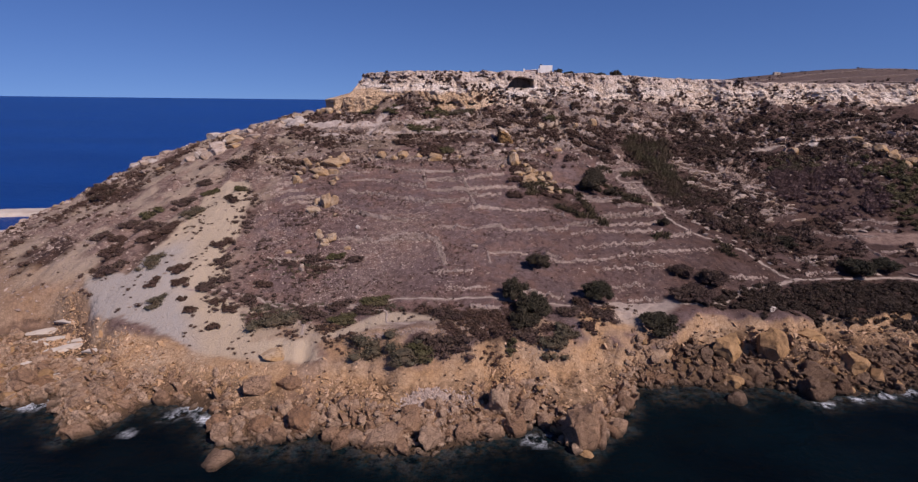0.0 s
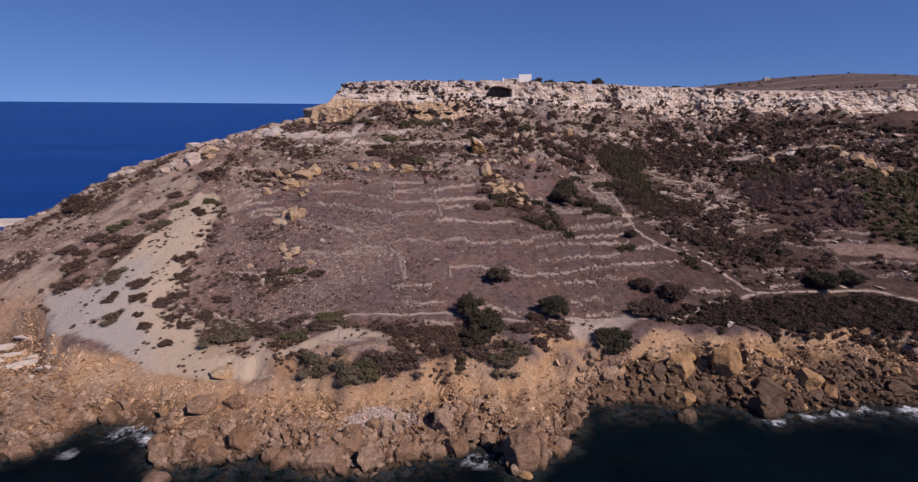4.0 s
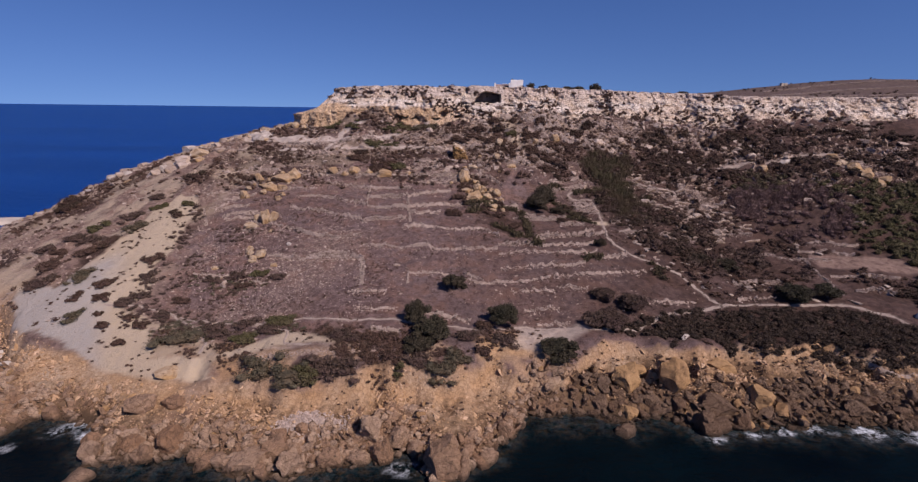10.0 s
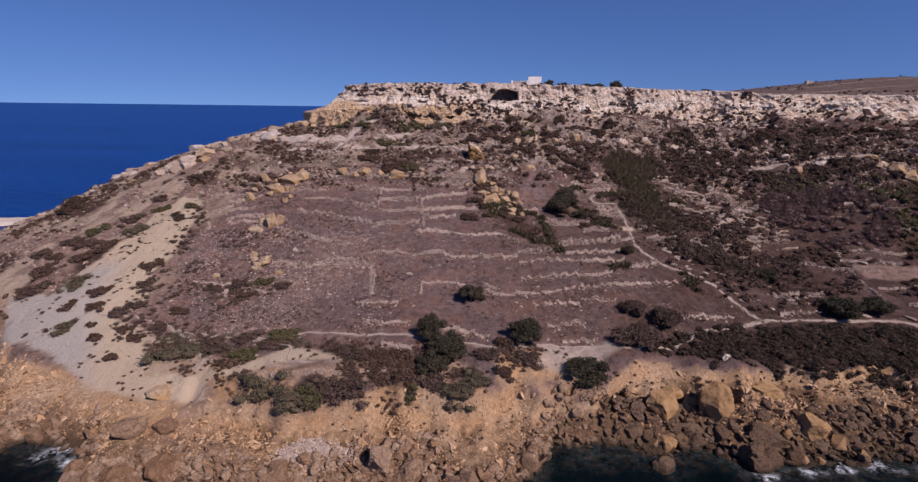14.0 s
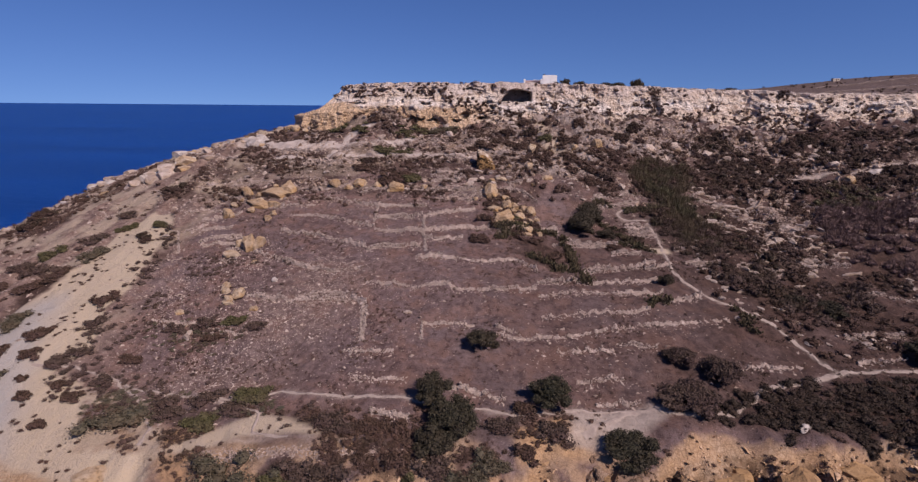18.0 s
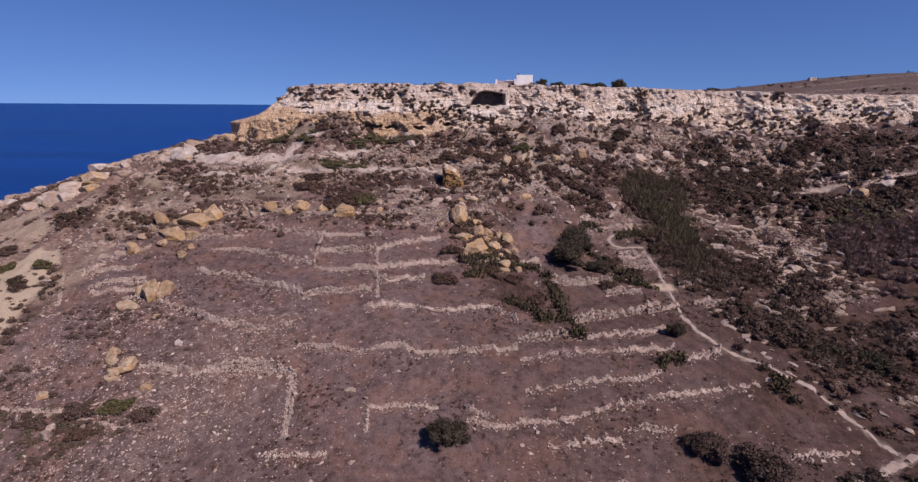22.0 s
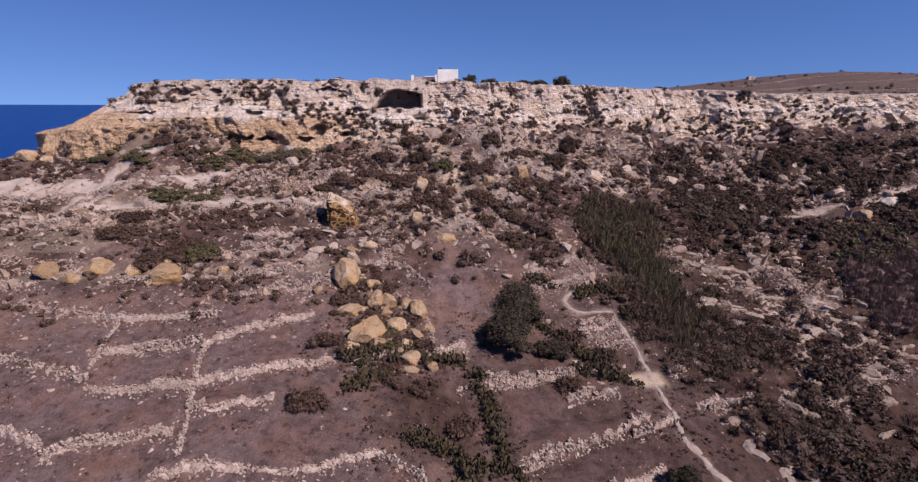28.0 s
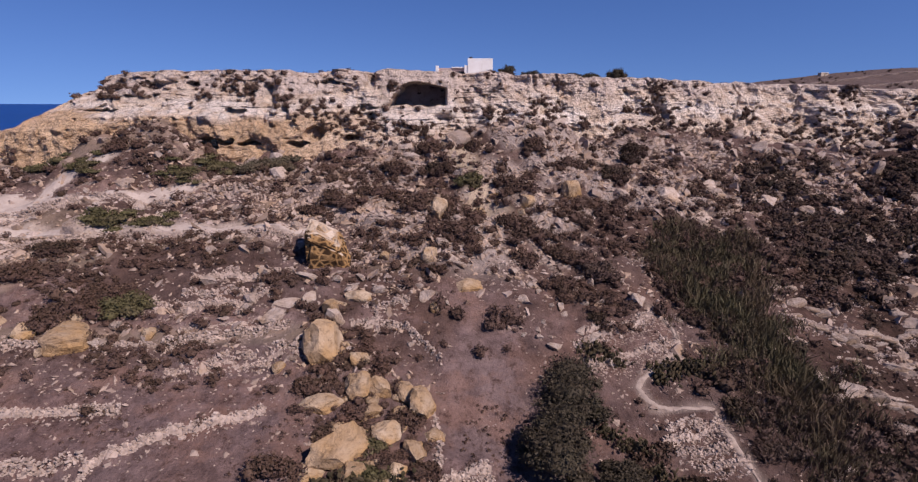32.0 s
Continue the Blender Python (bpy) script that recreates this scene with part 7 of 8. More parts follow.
p = sprinkle(95, -58, -30, 136, 148, lambda x, y: inside(x, y, KNOLL, 2.0) * (0.15 + 0.85 * step(-0.1, 0.12, fbm(x * 0.22, y * 0.22, 0, 3, 92))), 93)
plant_stuff("knoll_shrubs", "olive-brown shrubs on a rocky knoll in the fields", "scrub", SHRUBS, p, rnd.uniform(0.35, 1.0, len(p)), HEATH_LEAF, 0.6)
p = sprinkle(170, -62, -12, 116, 129, lambda x, y: inside(x, y, HEATH_MAT, 1.5) * (1 - on_grid(z_paths, x, y)) * step(-0.15, 0.1, fbm(x * 0.16, y * 0.22, 0, 3, 94)), 95)
plant_stuff("heath_mats", "flat olive heath mats beside the coast path", "heath", LIGHT, p, rnd.uniform(0.5, 1.4, len(p)), HEATH_LEAF, 0.28)
p = sprinkle(130, -84, -50, 120, 196, lambda x, y: step(4.5, 1.0, near_line(x, y, [(-75.8, 191), (-70, 178), (-67.4, 160), (-64.8, 147), (-66, 137), (-62, 128), (-54, 122)])[0]) * step(-0.15, 0.1, fbm(x * 0.2, y * 0.2, 0, 3, 89)), 63)
plant_stuff("bank_edge_scrub", "ragged brown scrub along the edge of the clay bank", "scrub", SHRUBS, p, rnd.uniform(0.4, 1.5, len(p)), BROWN_LEAF, 0.7)


def reed_bed(x, y):
    return of(THICKET, soft=4.0)(x, y) * step(196, 212, y) * (0.06 + 0.94 * step(-0.06, 0.22, fbm(x * 0.13, y * 0.13, 0, 4, 72)))


p = sprinkle(170, 70, 112, 160, 216, lambda x, y: of(THICKET, LOW_PURPLE, soft=4.0)(x, y) * step(212, 198, y) * (0.1 + 0.9 * step(-0.1, 0.15, fbm(x * 0.09, y * 0.09, 0, 4, 80))) * step(108, 98, x), 54)
plant_stuff("brown_thicket", "soft brown thicket at the lower end of the gully", "thicket", MOUNDS + REEDS + PLUMES, p, rnd.uniform(0.8, 2.3, len(p)), BROWN_LEAF, 0.9)
p = sprinkle(520, 66, 108, 166, 254, reed_bed, 35)
plant_stuff("reed_thicket", "dry olive reeds filling the gully", "reeds", REEDS, p, rnd.uniform(0.8, 2.7, len(p)), REED_LEAF)
p = sprinkle(240, 68, 106, 168, 254, of(THICKET, soft=5.0), 36)
plant_stuff("gully_scrub", "dark scrub between the reeds of the gully", "scrub", SHRUBS, p, 0.5 + 1.9 * rnd.uniform(0, 1, len(p)) ** 1.8, DARK_LEAF, 0.9)


def west_scrub(x, y):
    c = step(0.0, 0.28, fbm(x * 0.06 + 4, y * 0.05, 0, 4, 63))
    return step(-52, -66, x) * step(2, 10, from_line(BLUFF, x, y)) * (1 - 0.62 * on_grid(clay, x, y)) * (0.12 + 0.88 * c) * step(5, 9, land(x, y))


p = sprinkle(1250, -195, -52, 115, 300, lambda x, y: west_scrub(x, y) * (0.1 + 0.9 * on_grid(dark, x, y)), 37)
plant_stuff("headland_scrub", "low brown and olive scrub on the headland slope", "scrub", LIGHT, p, 0.35 + 1.4 * rnd.uniform(0, 1, len(p)) ** 1.6, SCRUB_LEAF, 0.7)


def scree_scrub(x, y):
    c = step(-0.05, 0.3, fbm(x * 0.07 + 9, y * 0.07, 0, 4, 64))
    return np.maximum(step(-4, 8, from_line(SCREE, x, y)) * step(6, -2, from_line(FOOT, x, y)), 0.35 * step(-12, 6, from_line(UPPER, x, y))) * (0.25 + 0.75 * c) * step(-75, -60, x) * (1 - on_grid(z_paths, x, y)) * (1 - on_grid(keep_off, x, y))


p = sprinkle(620, 28, 104, 206, 272, lambda x, y: inside(x, y, MID_SCRUB, 5.0) * (0.06 + 0.94 * step(-0.05, 0.15, fbm(x * 0.13, y * 0.13, 0, 4, 78))) * (1 - on_grid(z_paths, x, y)), 51)
plant_stuff("mid_slope_scrub", "dense brown scrub on the stony slope", "scrub", SHRUBS, p, 0.5 + 1.6 * rnd.uniform(0, 1, len(p)) ** 1.5, SCRUB_LEAF, 0.9)
p = sprinkle(1750, -75, 40, 200, 262, lambda x, y: step(-2, 6, from_line(UPPER, x, y)) * step(2, -4, from_line(FOOT, x, y)) * (1 - on_grid(keep_off, x, y)) * (0.05 + 0.95 * step(0.02, 0.25, fbm(x * 0.06, y * 0.15, 0, 4, 81))), 55)
plant_stuff("slope_shrubs", "small brown shrubs on the upper slope", "scrub", LIGHT, p, 0.35 + 1.0 * rnd.uniform(0, 1, len(p)) ** 1.5, SCRUB_LEAF, 0.85)
p = sprinkle(1700, -75, 235, 190, 300, scree_scrub, 38)
plant_stuff("scree_scrub", "brown scrub among the fallen rocks", "scrub", LIGHT, p, 0.4 + 1.3 * rnd.uniform(0, 1, len(p)) ** 1.6, SCRUB_LEAF, 0.85)


def terrace_tufts(x, y):
    c = np.maximum(step(0.06, 0.3, fbm(x * 0.09, y * 0.09, 0, 4, 65)), 0.8 * step(-36, -44, x) * step(-0.1, 0.2, fbm(x * 0.13, y * 0.13, 0, 3, 79)))
    return step(1, 5, from_line(BLUFF, x, y)) * step(8, -6, from_line(SCREE, x, y)) * (0.025 + 0.975 * c) * (1 - 0.95 * on_grid(clay, x, y)) * step(-62, -50, x) * (1 - on_grid(z_paths, x, y)) * (1 - on_grid(field, x, y))


p = sprinkle(5200, -62, 140, 106, 235, terrace_tufts, 39)
plant_stuff("dry_tufts", "small dry reddish-brown tufts on the terraces", "dry grass", [joined(leaves(np.random.RandomState(560 + k), [((0, 0, 0.2), (0.6, 0.6, 0.4))], 20, 0.45)) for k in range(4)], p, rnd.uniform(0.16, 0.5, len(p)), SCRUB_LEAF)


def bluff_scrub(x, y):
    d = from_line(BLUFF, x, y)
    return step(-5, 1, d) * step(14, 6, d) * step(0.02, 0.25, fbm(x * 0.08, y * 0.1, 0, 4, 66)) * step(-55, -45, x) * (1 - on_grid(z_paths, x, y)) * (1 - on_grid(clay, x, y))


p = sprinkle(900, -55, 130, 100, 142, bluff_scrub, 40)
plant_stuff("bluff_scrub", "patchy dark scrub along the top of the bluff", "scrub", LIGHT, p, rnd.uniform(0.35, 1.0, len(p)), SCRUB_LEAF, 0.75)
p = sprinkle(95, -52, 24, 102, 123, lambda x, y: inside(x, y, BLUFF_HEATH, 2.0) * (0.05 + 0.95 * step(0.0, 0.18, fbm(x * 0.13, y * 0.16, 0, 4, 40))) * (1 - on_grid(z_paths, x, y)), 56)
plant_stuff("bluff_heath", "brown and olive heath on top of the bluff", "heath", SHRUBS, p, rnd.uniform(0.3, 0.9, len(p)), BROWN_LEAF, 0.7)
p = sprinkle(420, -30, 140, 98, 130, lambda x, y: step(-7, -4, on_grid(over_scarp, x, y)) * step(0.5, -0.5, on_grid(over_scarp, x, y)) * (0.2 + 0.8 * step(60, 90, x)), 70)
plant_stuff("bank_tufts", "small dark tufts rooted in the bare bank", "scrub", LIGHT, p, rnd.uniform(0.2, 0.55, len(p)), SCRUB_LEAF, 0.8)
# plateau edge
p = sprinkle(150, -42, 60, 270, 290, lambda x, y: step(14, 17, from_line(FOOT, x, y)) * step(26, 20, from_line(FOOT, x, y)) * (1 - on_grid(pad, x, y)), 52)
plant_stuff("rim_scrub", "dark shrubs along the cliff rim", "scrub", LIGHT, p, rnd.uniform(0.4, 1.3, len(p)), DARK_LEAF, 0.8)
p = sprinkle(420, -42, 330, 276, 400, lambda x, y: step(17, 22, from_line(FOOT, x, y)) * (0.1 + 0.9 * step(0.0, 0.3, fbm(x * 0.05, y * 0.05, 0, 3, 67))) * (1 - on_grid(pad, x, y)), 41)
plant_stuff("plateau_scrub", "low dark scrub on the flat cliff top", "scrub", LIGHT, p, rnd.uniform(0.4, 1.3, len(p)), DARK_LEAF, 0.8)
p = sprinkle(260, 180, 620, 380, 720, lambda x, y: step(0.05, 0.3, fbm(x * 0.03, y * 0.03, 0, 3, 68)), 42)
plant_stuff("far_scrub", "scattered dark bushes on the distant hill", "scrub", LIGHT, p, rnd.uniform(0.8, 2.0, len(p)), DARK_LEAF, 0.9)
# scrub that clings to the ledges
r = np.random.RandomState(43)
ci_, cj_ = r.randint(6, VROWS - 2, 9000), r.randint(122, len(CU_X) - 5, 9000)
ok = (fbm(CU_X[cj_] * 0.09, HZ[ci_, cj_] * 0.16, 0, 3, 69) > 0.02 + 0.22 * left[cj_] * (HZ[ci_, cj_] < 66)) & (cave[ci_, cj_] < 0.1) & (r.uniform(size=9000) < 0.3 + 0.7 * (HZ[ci_, cj_] < 66))
sel = np.where(ok)[0][:850]
pc = np.column_stack([PX[ci_[sel], cj_[sel]], PY[ci_[sel], cj_[sel]] - 0.1, PZ[ci_[sel], cj_[sel]] - 0.2])
sz = 0.35 + 1.3 * r.uniform(0, 1, len(sel)) ** 2
v, f = scatter(LIGHT, pc, np.column_stack([sz, sz, sz * 0.9]), rnd, 0.1)
made("cliff_scrub", mesh_np("cliff_scrub", v, f), SCRUB_LEAF, None, "dark shrubs clinging to the cliff ledges", "scrub", "", "stuff")
# larger thickets that hang in the face: along the coast, height, spread
HANGING = ((-36.7, 70.7, 2.2), (-29.7, 70, 2.0), (-15.5, 69.4, 2.6), (-9.3, 70.1, 3.2), (-5.2, 70.7, 2.4), (2.1, 68.2, 3.0), (7.2, 65.7, 2.8), (11.2, 65.7, 3.0), (13.2, 62.5, 3.4), (19.6, 62.4, 2.2), (17, 65.7, 1.4), (27.6, 61.8, 2.6), (31.6, 61.7, 2.6), (33.8, 60.5, 2.6), (59.3, 66.9, 2.6), (64.3, 65.4, 3.0), (62, 63.5, 2.6), (51.4, 64.2, 2.4), (47, 64.9, 1.6), (90.3, 65.4, 3.4), (94.8, 61.5, 4.0), (122.8, 64.4, 2.6), (133.3, 58.8, 5.0), (147.8, 59.6, 5.0), (157.6, 69.5, 4.0), (169, 60, 5.5), (178.5, 66.9, 4.5), (94, 70.8, 3.2), (24.7, 70.6, 1.4), (108.5, 59.5, 3.6), (138.8, 58.6, 4.6), (158.7, 58.4, 4.6), (166.8, 59.6, 4.6), (80.3, 60, 3.0), (46.4, 60.6, 2.6), (115, 60, 3.6), (190, 62, 5.0), (205, 60, 5.0), (72, 62, 2.6))
r = np.random.RandomState(68)
pc, sz = [], []
for x, z, wide in HANGING:
    for _ in range(int(9 + 3 * wide)):
        j = int(np.clip(120 + np.searchsorted(run_x, x + r.normal(0, 0.45 * wide)), 121, len(CU_X) - 2))
        i = int(np.argmin(np.abs(HZ[:, j] - (z + r.normal(0, 0.42 * wide)))))
        if cave[i, j] < 0.1:
            pc.append((PX[i, j], PY[i, j] - 0.2, PZ[i, j] - 0.3))
            sz.append(r.uniform(0.5, 1.15) * (1.25 if x > 80 else 1))
sz = np.array(sz)
v, f = scatter(SHRUBS, np.array(pc), np.column_stack([sz, sz, sz]), rnd, 0.1)
made("hanging_scrub", mesh_np("hanging_scrub", v, f), SCRUB_LEAF, None, "dark brown thickets hanging in the cliff face", "scrub", "", "stuff")


def limb(x0, y0, z0, x1, y1, z1, r0, r1, seed):
    """A tapered, slightly bent branch."""
    n, k = 6, 7
    t = np.linspace(0, 1, n)[:, None]
    c = np.array([x0, y0, z0]) * (1 - t) + np.array([x1, y1, z1]) * t
    c = c + 0.12 * np.column_stack([np.sin(t[:, 0] * 5 + seed), np.cos(t[:, 0] * 4 + seed), 0 * t[:, 0]]) * t
    a = np.linspace(0, 2 * np.pi, k, endpoint=False)
    rad = r0 * (1 - t) + r1 * t
    v = np.stack([c[:, 0, None] + rad * np.cos(a), c[:, 1, None] + rad * np.sin(a), np.repeat(c[:, 2, None], k, 1)], -1).reshape(-1, 3)
    f = []
    for i in range(n - 1):
        for j in range(k):
            p0, p1, q0, q1 = i * k + j, i * k + (j + 1) % k, (i + 1) * k + j, (i + 1) * k + (j + 1) % k
            f += [(p0, p1, q1), (p0, q1, q0)]
    return v, np.array(f)


def tree(x, y, r0, high, seed, label, leaf=TREE_LEAF, name="tree", category="tree", group="trees on the hillside", n=2600, along=(0, 0)):
    r = np.random.RandomState(seed)
    base_z = float(np.min(land(np.array([x - 0.5, x, x + 0.5]), np.array([y, y - 0.5, y]))))
    root = tagged(new(name), label, category, group)
    root.matrix_basis = pose(x, y, base_z)
    bits = [limb(0, 0, -0.3, 0.1, 0.1, high * 0.45, 0.05 * high + 0.06, 0.03 * high + 0.03, seed)]
    lobes = [((r0 * r.uniform(-0.2, 0.2), r0 * r.uniform(-0.2, 0.2), high * 0.5), (r0 * 0.58, r0 * 0.55, high * 0.36))]
    if along[1]:
        lobes += [((along[0] * q, along[1] * q, high * 0.55 + 1.2 * q), (r0 * 0.72, r0 * 0.7, high * 0.36)) for q in (-0.9, -0.5, 0.5, 0.9)]
    for k in range(17 if not along[1] else 46):
        a, d = k * 2.4 + r.uniform(0, 0.6), r0 * r.uniform(0.3, 0.92)
        q = r.uniform(-1, 1)
        c = (d * math.cos(a) + along[0] * q, d * math.sin(a) + along[1] * q, high * r.uniform(0.2, 0.8) * (1.1 - 0.45 * d / r0) + 1.2 * q * (along[1] > 0))
        lobes.append((c, (r0 * r.uniform(0.18, 0.36), r0 * r.uniform(0.18, 0.36), high * r.uniform(0.13, 0.26))))
        bits.append(limb(0.1, 0.1, high * 0.3, c[0], c[1], c[2], 0.025 * high + 0.02, 0.02, seed + k))
    made("trunk", mesh_np("trunk", *joined(*bits), True), BARK, root)
    made("crown", mesh_np("crown", *joined(lumps(lobes, 2, 0.7, seed), leaves(r, lobes, int(n * 2.6), 0.035 * r0 + 0.09, 1.0))), leaf, root)


tree(22.3, 139.3, 3.2, 4.6, 601, "round dark carob tree on a terrace")
tree(35.5, 126, 4.2, 5.6, 602, "broad dark carob tree beside the path")
tree(14, 123, 3.2, 6.2, 603, "tall dark carob tree in a clump")
tree(18.3, 117.5, 5.2, 5.4, 604, "spreading dark carob tree in a clump")
tree(15.5, 112.5, 3.8, 3.6, 622, "low dark bushy tree at the edge of the bluff")
tree(48.4, 117, 4.8, 5.0, 605, "rounded dark tree above the bluff")
tree(64, 142.5, 3.6, 3.4, 606, "dark bushy tree beside terrace walls", BROWN_LEAF)
tree(71, 138, 4.6, 4.4, 607, "dark brownish tree beside the path", BROWN_LEAF)
tree(63, 131, 6.2, 2.8, 608, "low spreading dark thicket above the coast path", BROWN_LEAF)
tree(122, 152, 5.4, 5.4, 609, "dense dark tree beside a field")
tree(133, 155.5, 4.6, 4.2, 610, "dense dark tree at the edge of a field")
tree(52, 202.5, 4.6, 5.6, 611, "long dense dark green carob thicket below a field", n=7000, along=(2.2, 7.5))
tree(57.5, 196.5, 2.8, 3.0, 614, "small dark tree beside a carob")
tree(68, 170, 2.0, 2.6, 615, "small round bush on a terrace")
tree(109, 170, 4.4, 3.4, 616, "dark bushy tree among terraces")
tree(100.5, 171, 3.0, 2.6, 617, "dark bushy tree among terraces")
tree(96, 339, 4.0, 5.6, 618, "dark tree on the flat cliff top", n=1200)
tree(54, 300, 2.4, 3.6, 619, "dark tree beside the white house", n=1200)
tree(84, 330, 4.2, 3.6, 620, "dark tree on the flat cliff top", n=1200)
tree(76, 322, 3.4, 3.0, 621, "dark tree on the flat cliff top", n=1200)
tree(62, 312, 3.0, 2.8, 623, "low dark tree behind the white house", n=1200)
tree(180, 430, 5.0, 5.0, 624, "dark tree at the foot of the distant hill", n=1200)

UPPER_BUSHES = ((-41.5, 253, 5.4, 1.4, OLIVE_LEAF), (-31.4, 249, 5.0, 1.2, OLIVE_LEAF), (-0.4, 254.3, 4.6, 2.0, HEATH_LEAF), (3.9, 256.2, 4.2, 2.2, HEATH_LEAF), (-8.9, 253.6, 6.0, 1.7, OLIVE_LEAF), (-12.5, 248.5, 5.0, 1.2, OLIVE_LEAF), (-18.2, 234.4, 7.2, 1.2, OLIVE_LEAF), (-11.5, 234.3, 5.0, 1.0, OLIVE_LEAF), (-11.4, 213.8, 5.6, 2.6, SCRUB_LEAF), (-13, 211.4, 4.0, 2.0, SCRUB_LEAF), (-4.6, 213.7, 4.4, 2.2, OLIVE_LEAF), (-8.6, 216.1, 4.0, 2.0, SCRUB_LEAF),
                (18.9, 240.6, 6.0, 2.0, SCRUB_LEAF), (25, 242.7, 5.0, 2.0, SCRUB_LEAF), (15, 238.2, 4.0, 1.6, SCRUB_LEAF), (32, 238.2, 3.6, 2.0, SCRUB_LEAF), (27.4, 254.4, 3.6, 2.4, SCRUB_LEAF), (33.3, 261, 3.2, 2.6, SCRUB_LEAF), (36, 253.5, 3.2, 2.4, DARK_LEAF), (42, 248, 3.2, 2.0, OLIVE_LEAF), (53, 234.4, 4.2, 2.2, SCRUB_LEAF), (52, 246.5, 3.4, 2.2, SCRUB_LEAF), (49, 248, 3.2, 2.0, SCRUB_LEAF), (58.7, 231.4, 4.6, 2.4, SCRUB_LEAF), (61.8, 227.2, 4.6, 2.2, BROWN_LEAF), (50.1, 228.5, 3.4, 1.8, SCRUB_LEAF), (49, 236, 4.0, 2.0, SCRUB_LEAF), (72.5, 256.6, 4.0, 2.8, DARK_LEAF), (80.8, 271, 3.2, 3.0, DARK_LEAF), (78.3, 265, 3.0, 2.4, DARK_LEAF), (36.5, 223.5, 1.6, 0.8, SCRUB_LEAF), (-24, 220, 4.0, 1.8, SCRUB_LEAF), (-23, 226, 3.6, 1.7, DARK_LEAF), (60, 217.6, 2.0, 1.0, DARK_LEAF), (56.5, 261, 3.4, 2.4, SCRUB_LEAF), (43, 263, 3.0, 2.6, SCRUB_LEAF), (-27, 252, 3.4, 1.4, SCRUB_LEAF))
MIDDLE_BUSHES = ((62, 200, 3, 1.6, SCRUB_LEAF), (66, 196, 3.4, 1.7, DARK_LEAF), (76, 206, 3.4, 2.0, DARK_LEAF), (58, 188, 3, 1.5, SCRUB_LEAF), (20, 181, 3.4, 2.0, SCRUB_LEAF), (21, 192, 3.2, 2.2, SCRUB_LEAF), (41, 178.5, 3.0, 1.8, SCRUB_LEAF), (29, 197, 3.0, 1.3, OLIVE_LEAF), (33, 201, 2.4, 1.2, SCRUB_LEAF), (25, 197, 2.0, 1.0, SCRUB_LEAF), (30, 193, 3.0, 1.2, OLIVE_LEAF), (21, 204, 2.2, 1.2, SCRUB_LEAF), (36, 195, 2.0, 1.0, SCRUB_LEAF))
BLUFF_BUSHES = ((-44.5, 117.2, 6.8, 2.6, HEATH_LEAF), (-34.9, 119.8, 3.4, 1.2, BROWN_LEAF), (-27.5, 117.2, 4.4, 1.3, OLIVE_LEAF), (-22, 120.6, 3.4, 1.2, BROWN_LEAF), (-29.7, 123.3, 4.2, 1.3, BROWN_LEAF), (-21.4, 123.9, 5.0, 1.2, OLIVE_LEAF), (-4.1, 117.5, 3.6, 1.4, BROWN_LEAF), (-0.5, 115.6, 2.6, 1.2, BROWN_LEAF), (3.5, 116, 3.2, 1.2, SCRUB_LEAF), (9, 116, 3.0, 1.2, SCRUB_LEAF),
                (-19, 106, 6.4, 2.6, HEATH_LEAF), (-11.5, 103.8, 5.6, 2.4, HEATH_LEAF), (-5, 105.6, 4.8, 2.2, BROWN_LEAF), (0.4, 105, 4.6, 2.2, BROWN_LEAF), (-7.4, 103.6, 3.6, 1.8, OLIVE_LEAF), (21.2, 107, 4.6, 2.4, HEATH_LEAF), (24.7, 109.6, 4.6, 2.2, HEATH_LEAF), (16.3, 108.6, 4.0, 1.8, BROWN_LEAF), (10.3, 109, 3.4, 1.2, SCRUB_LEAF), (4.5, 108.6, 2.6, 1.2, SCRUB_LEAF), (30.7, 113.8, 2.6, 1.4, SCRUB_LEAF), (26.8, 118.5, 4.2, 1.3, BROWN_LEAF), (35.8, 118.6, 4.6, 1.5, BROWN_LEAF), (12, 106.4, 1.7, 1.0, OLIVE_LEAF), (31, 122.5, 3.0, 1.4, SCRUB_LEAF), (-37, 123, 3.2, 1.1, BROWN_LEAF))
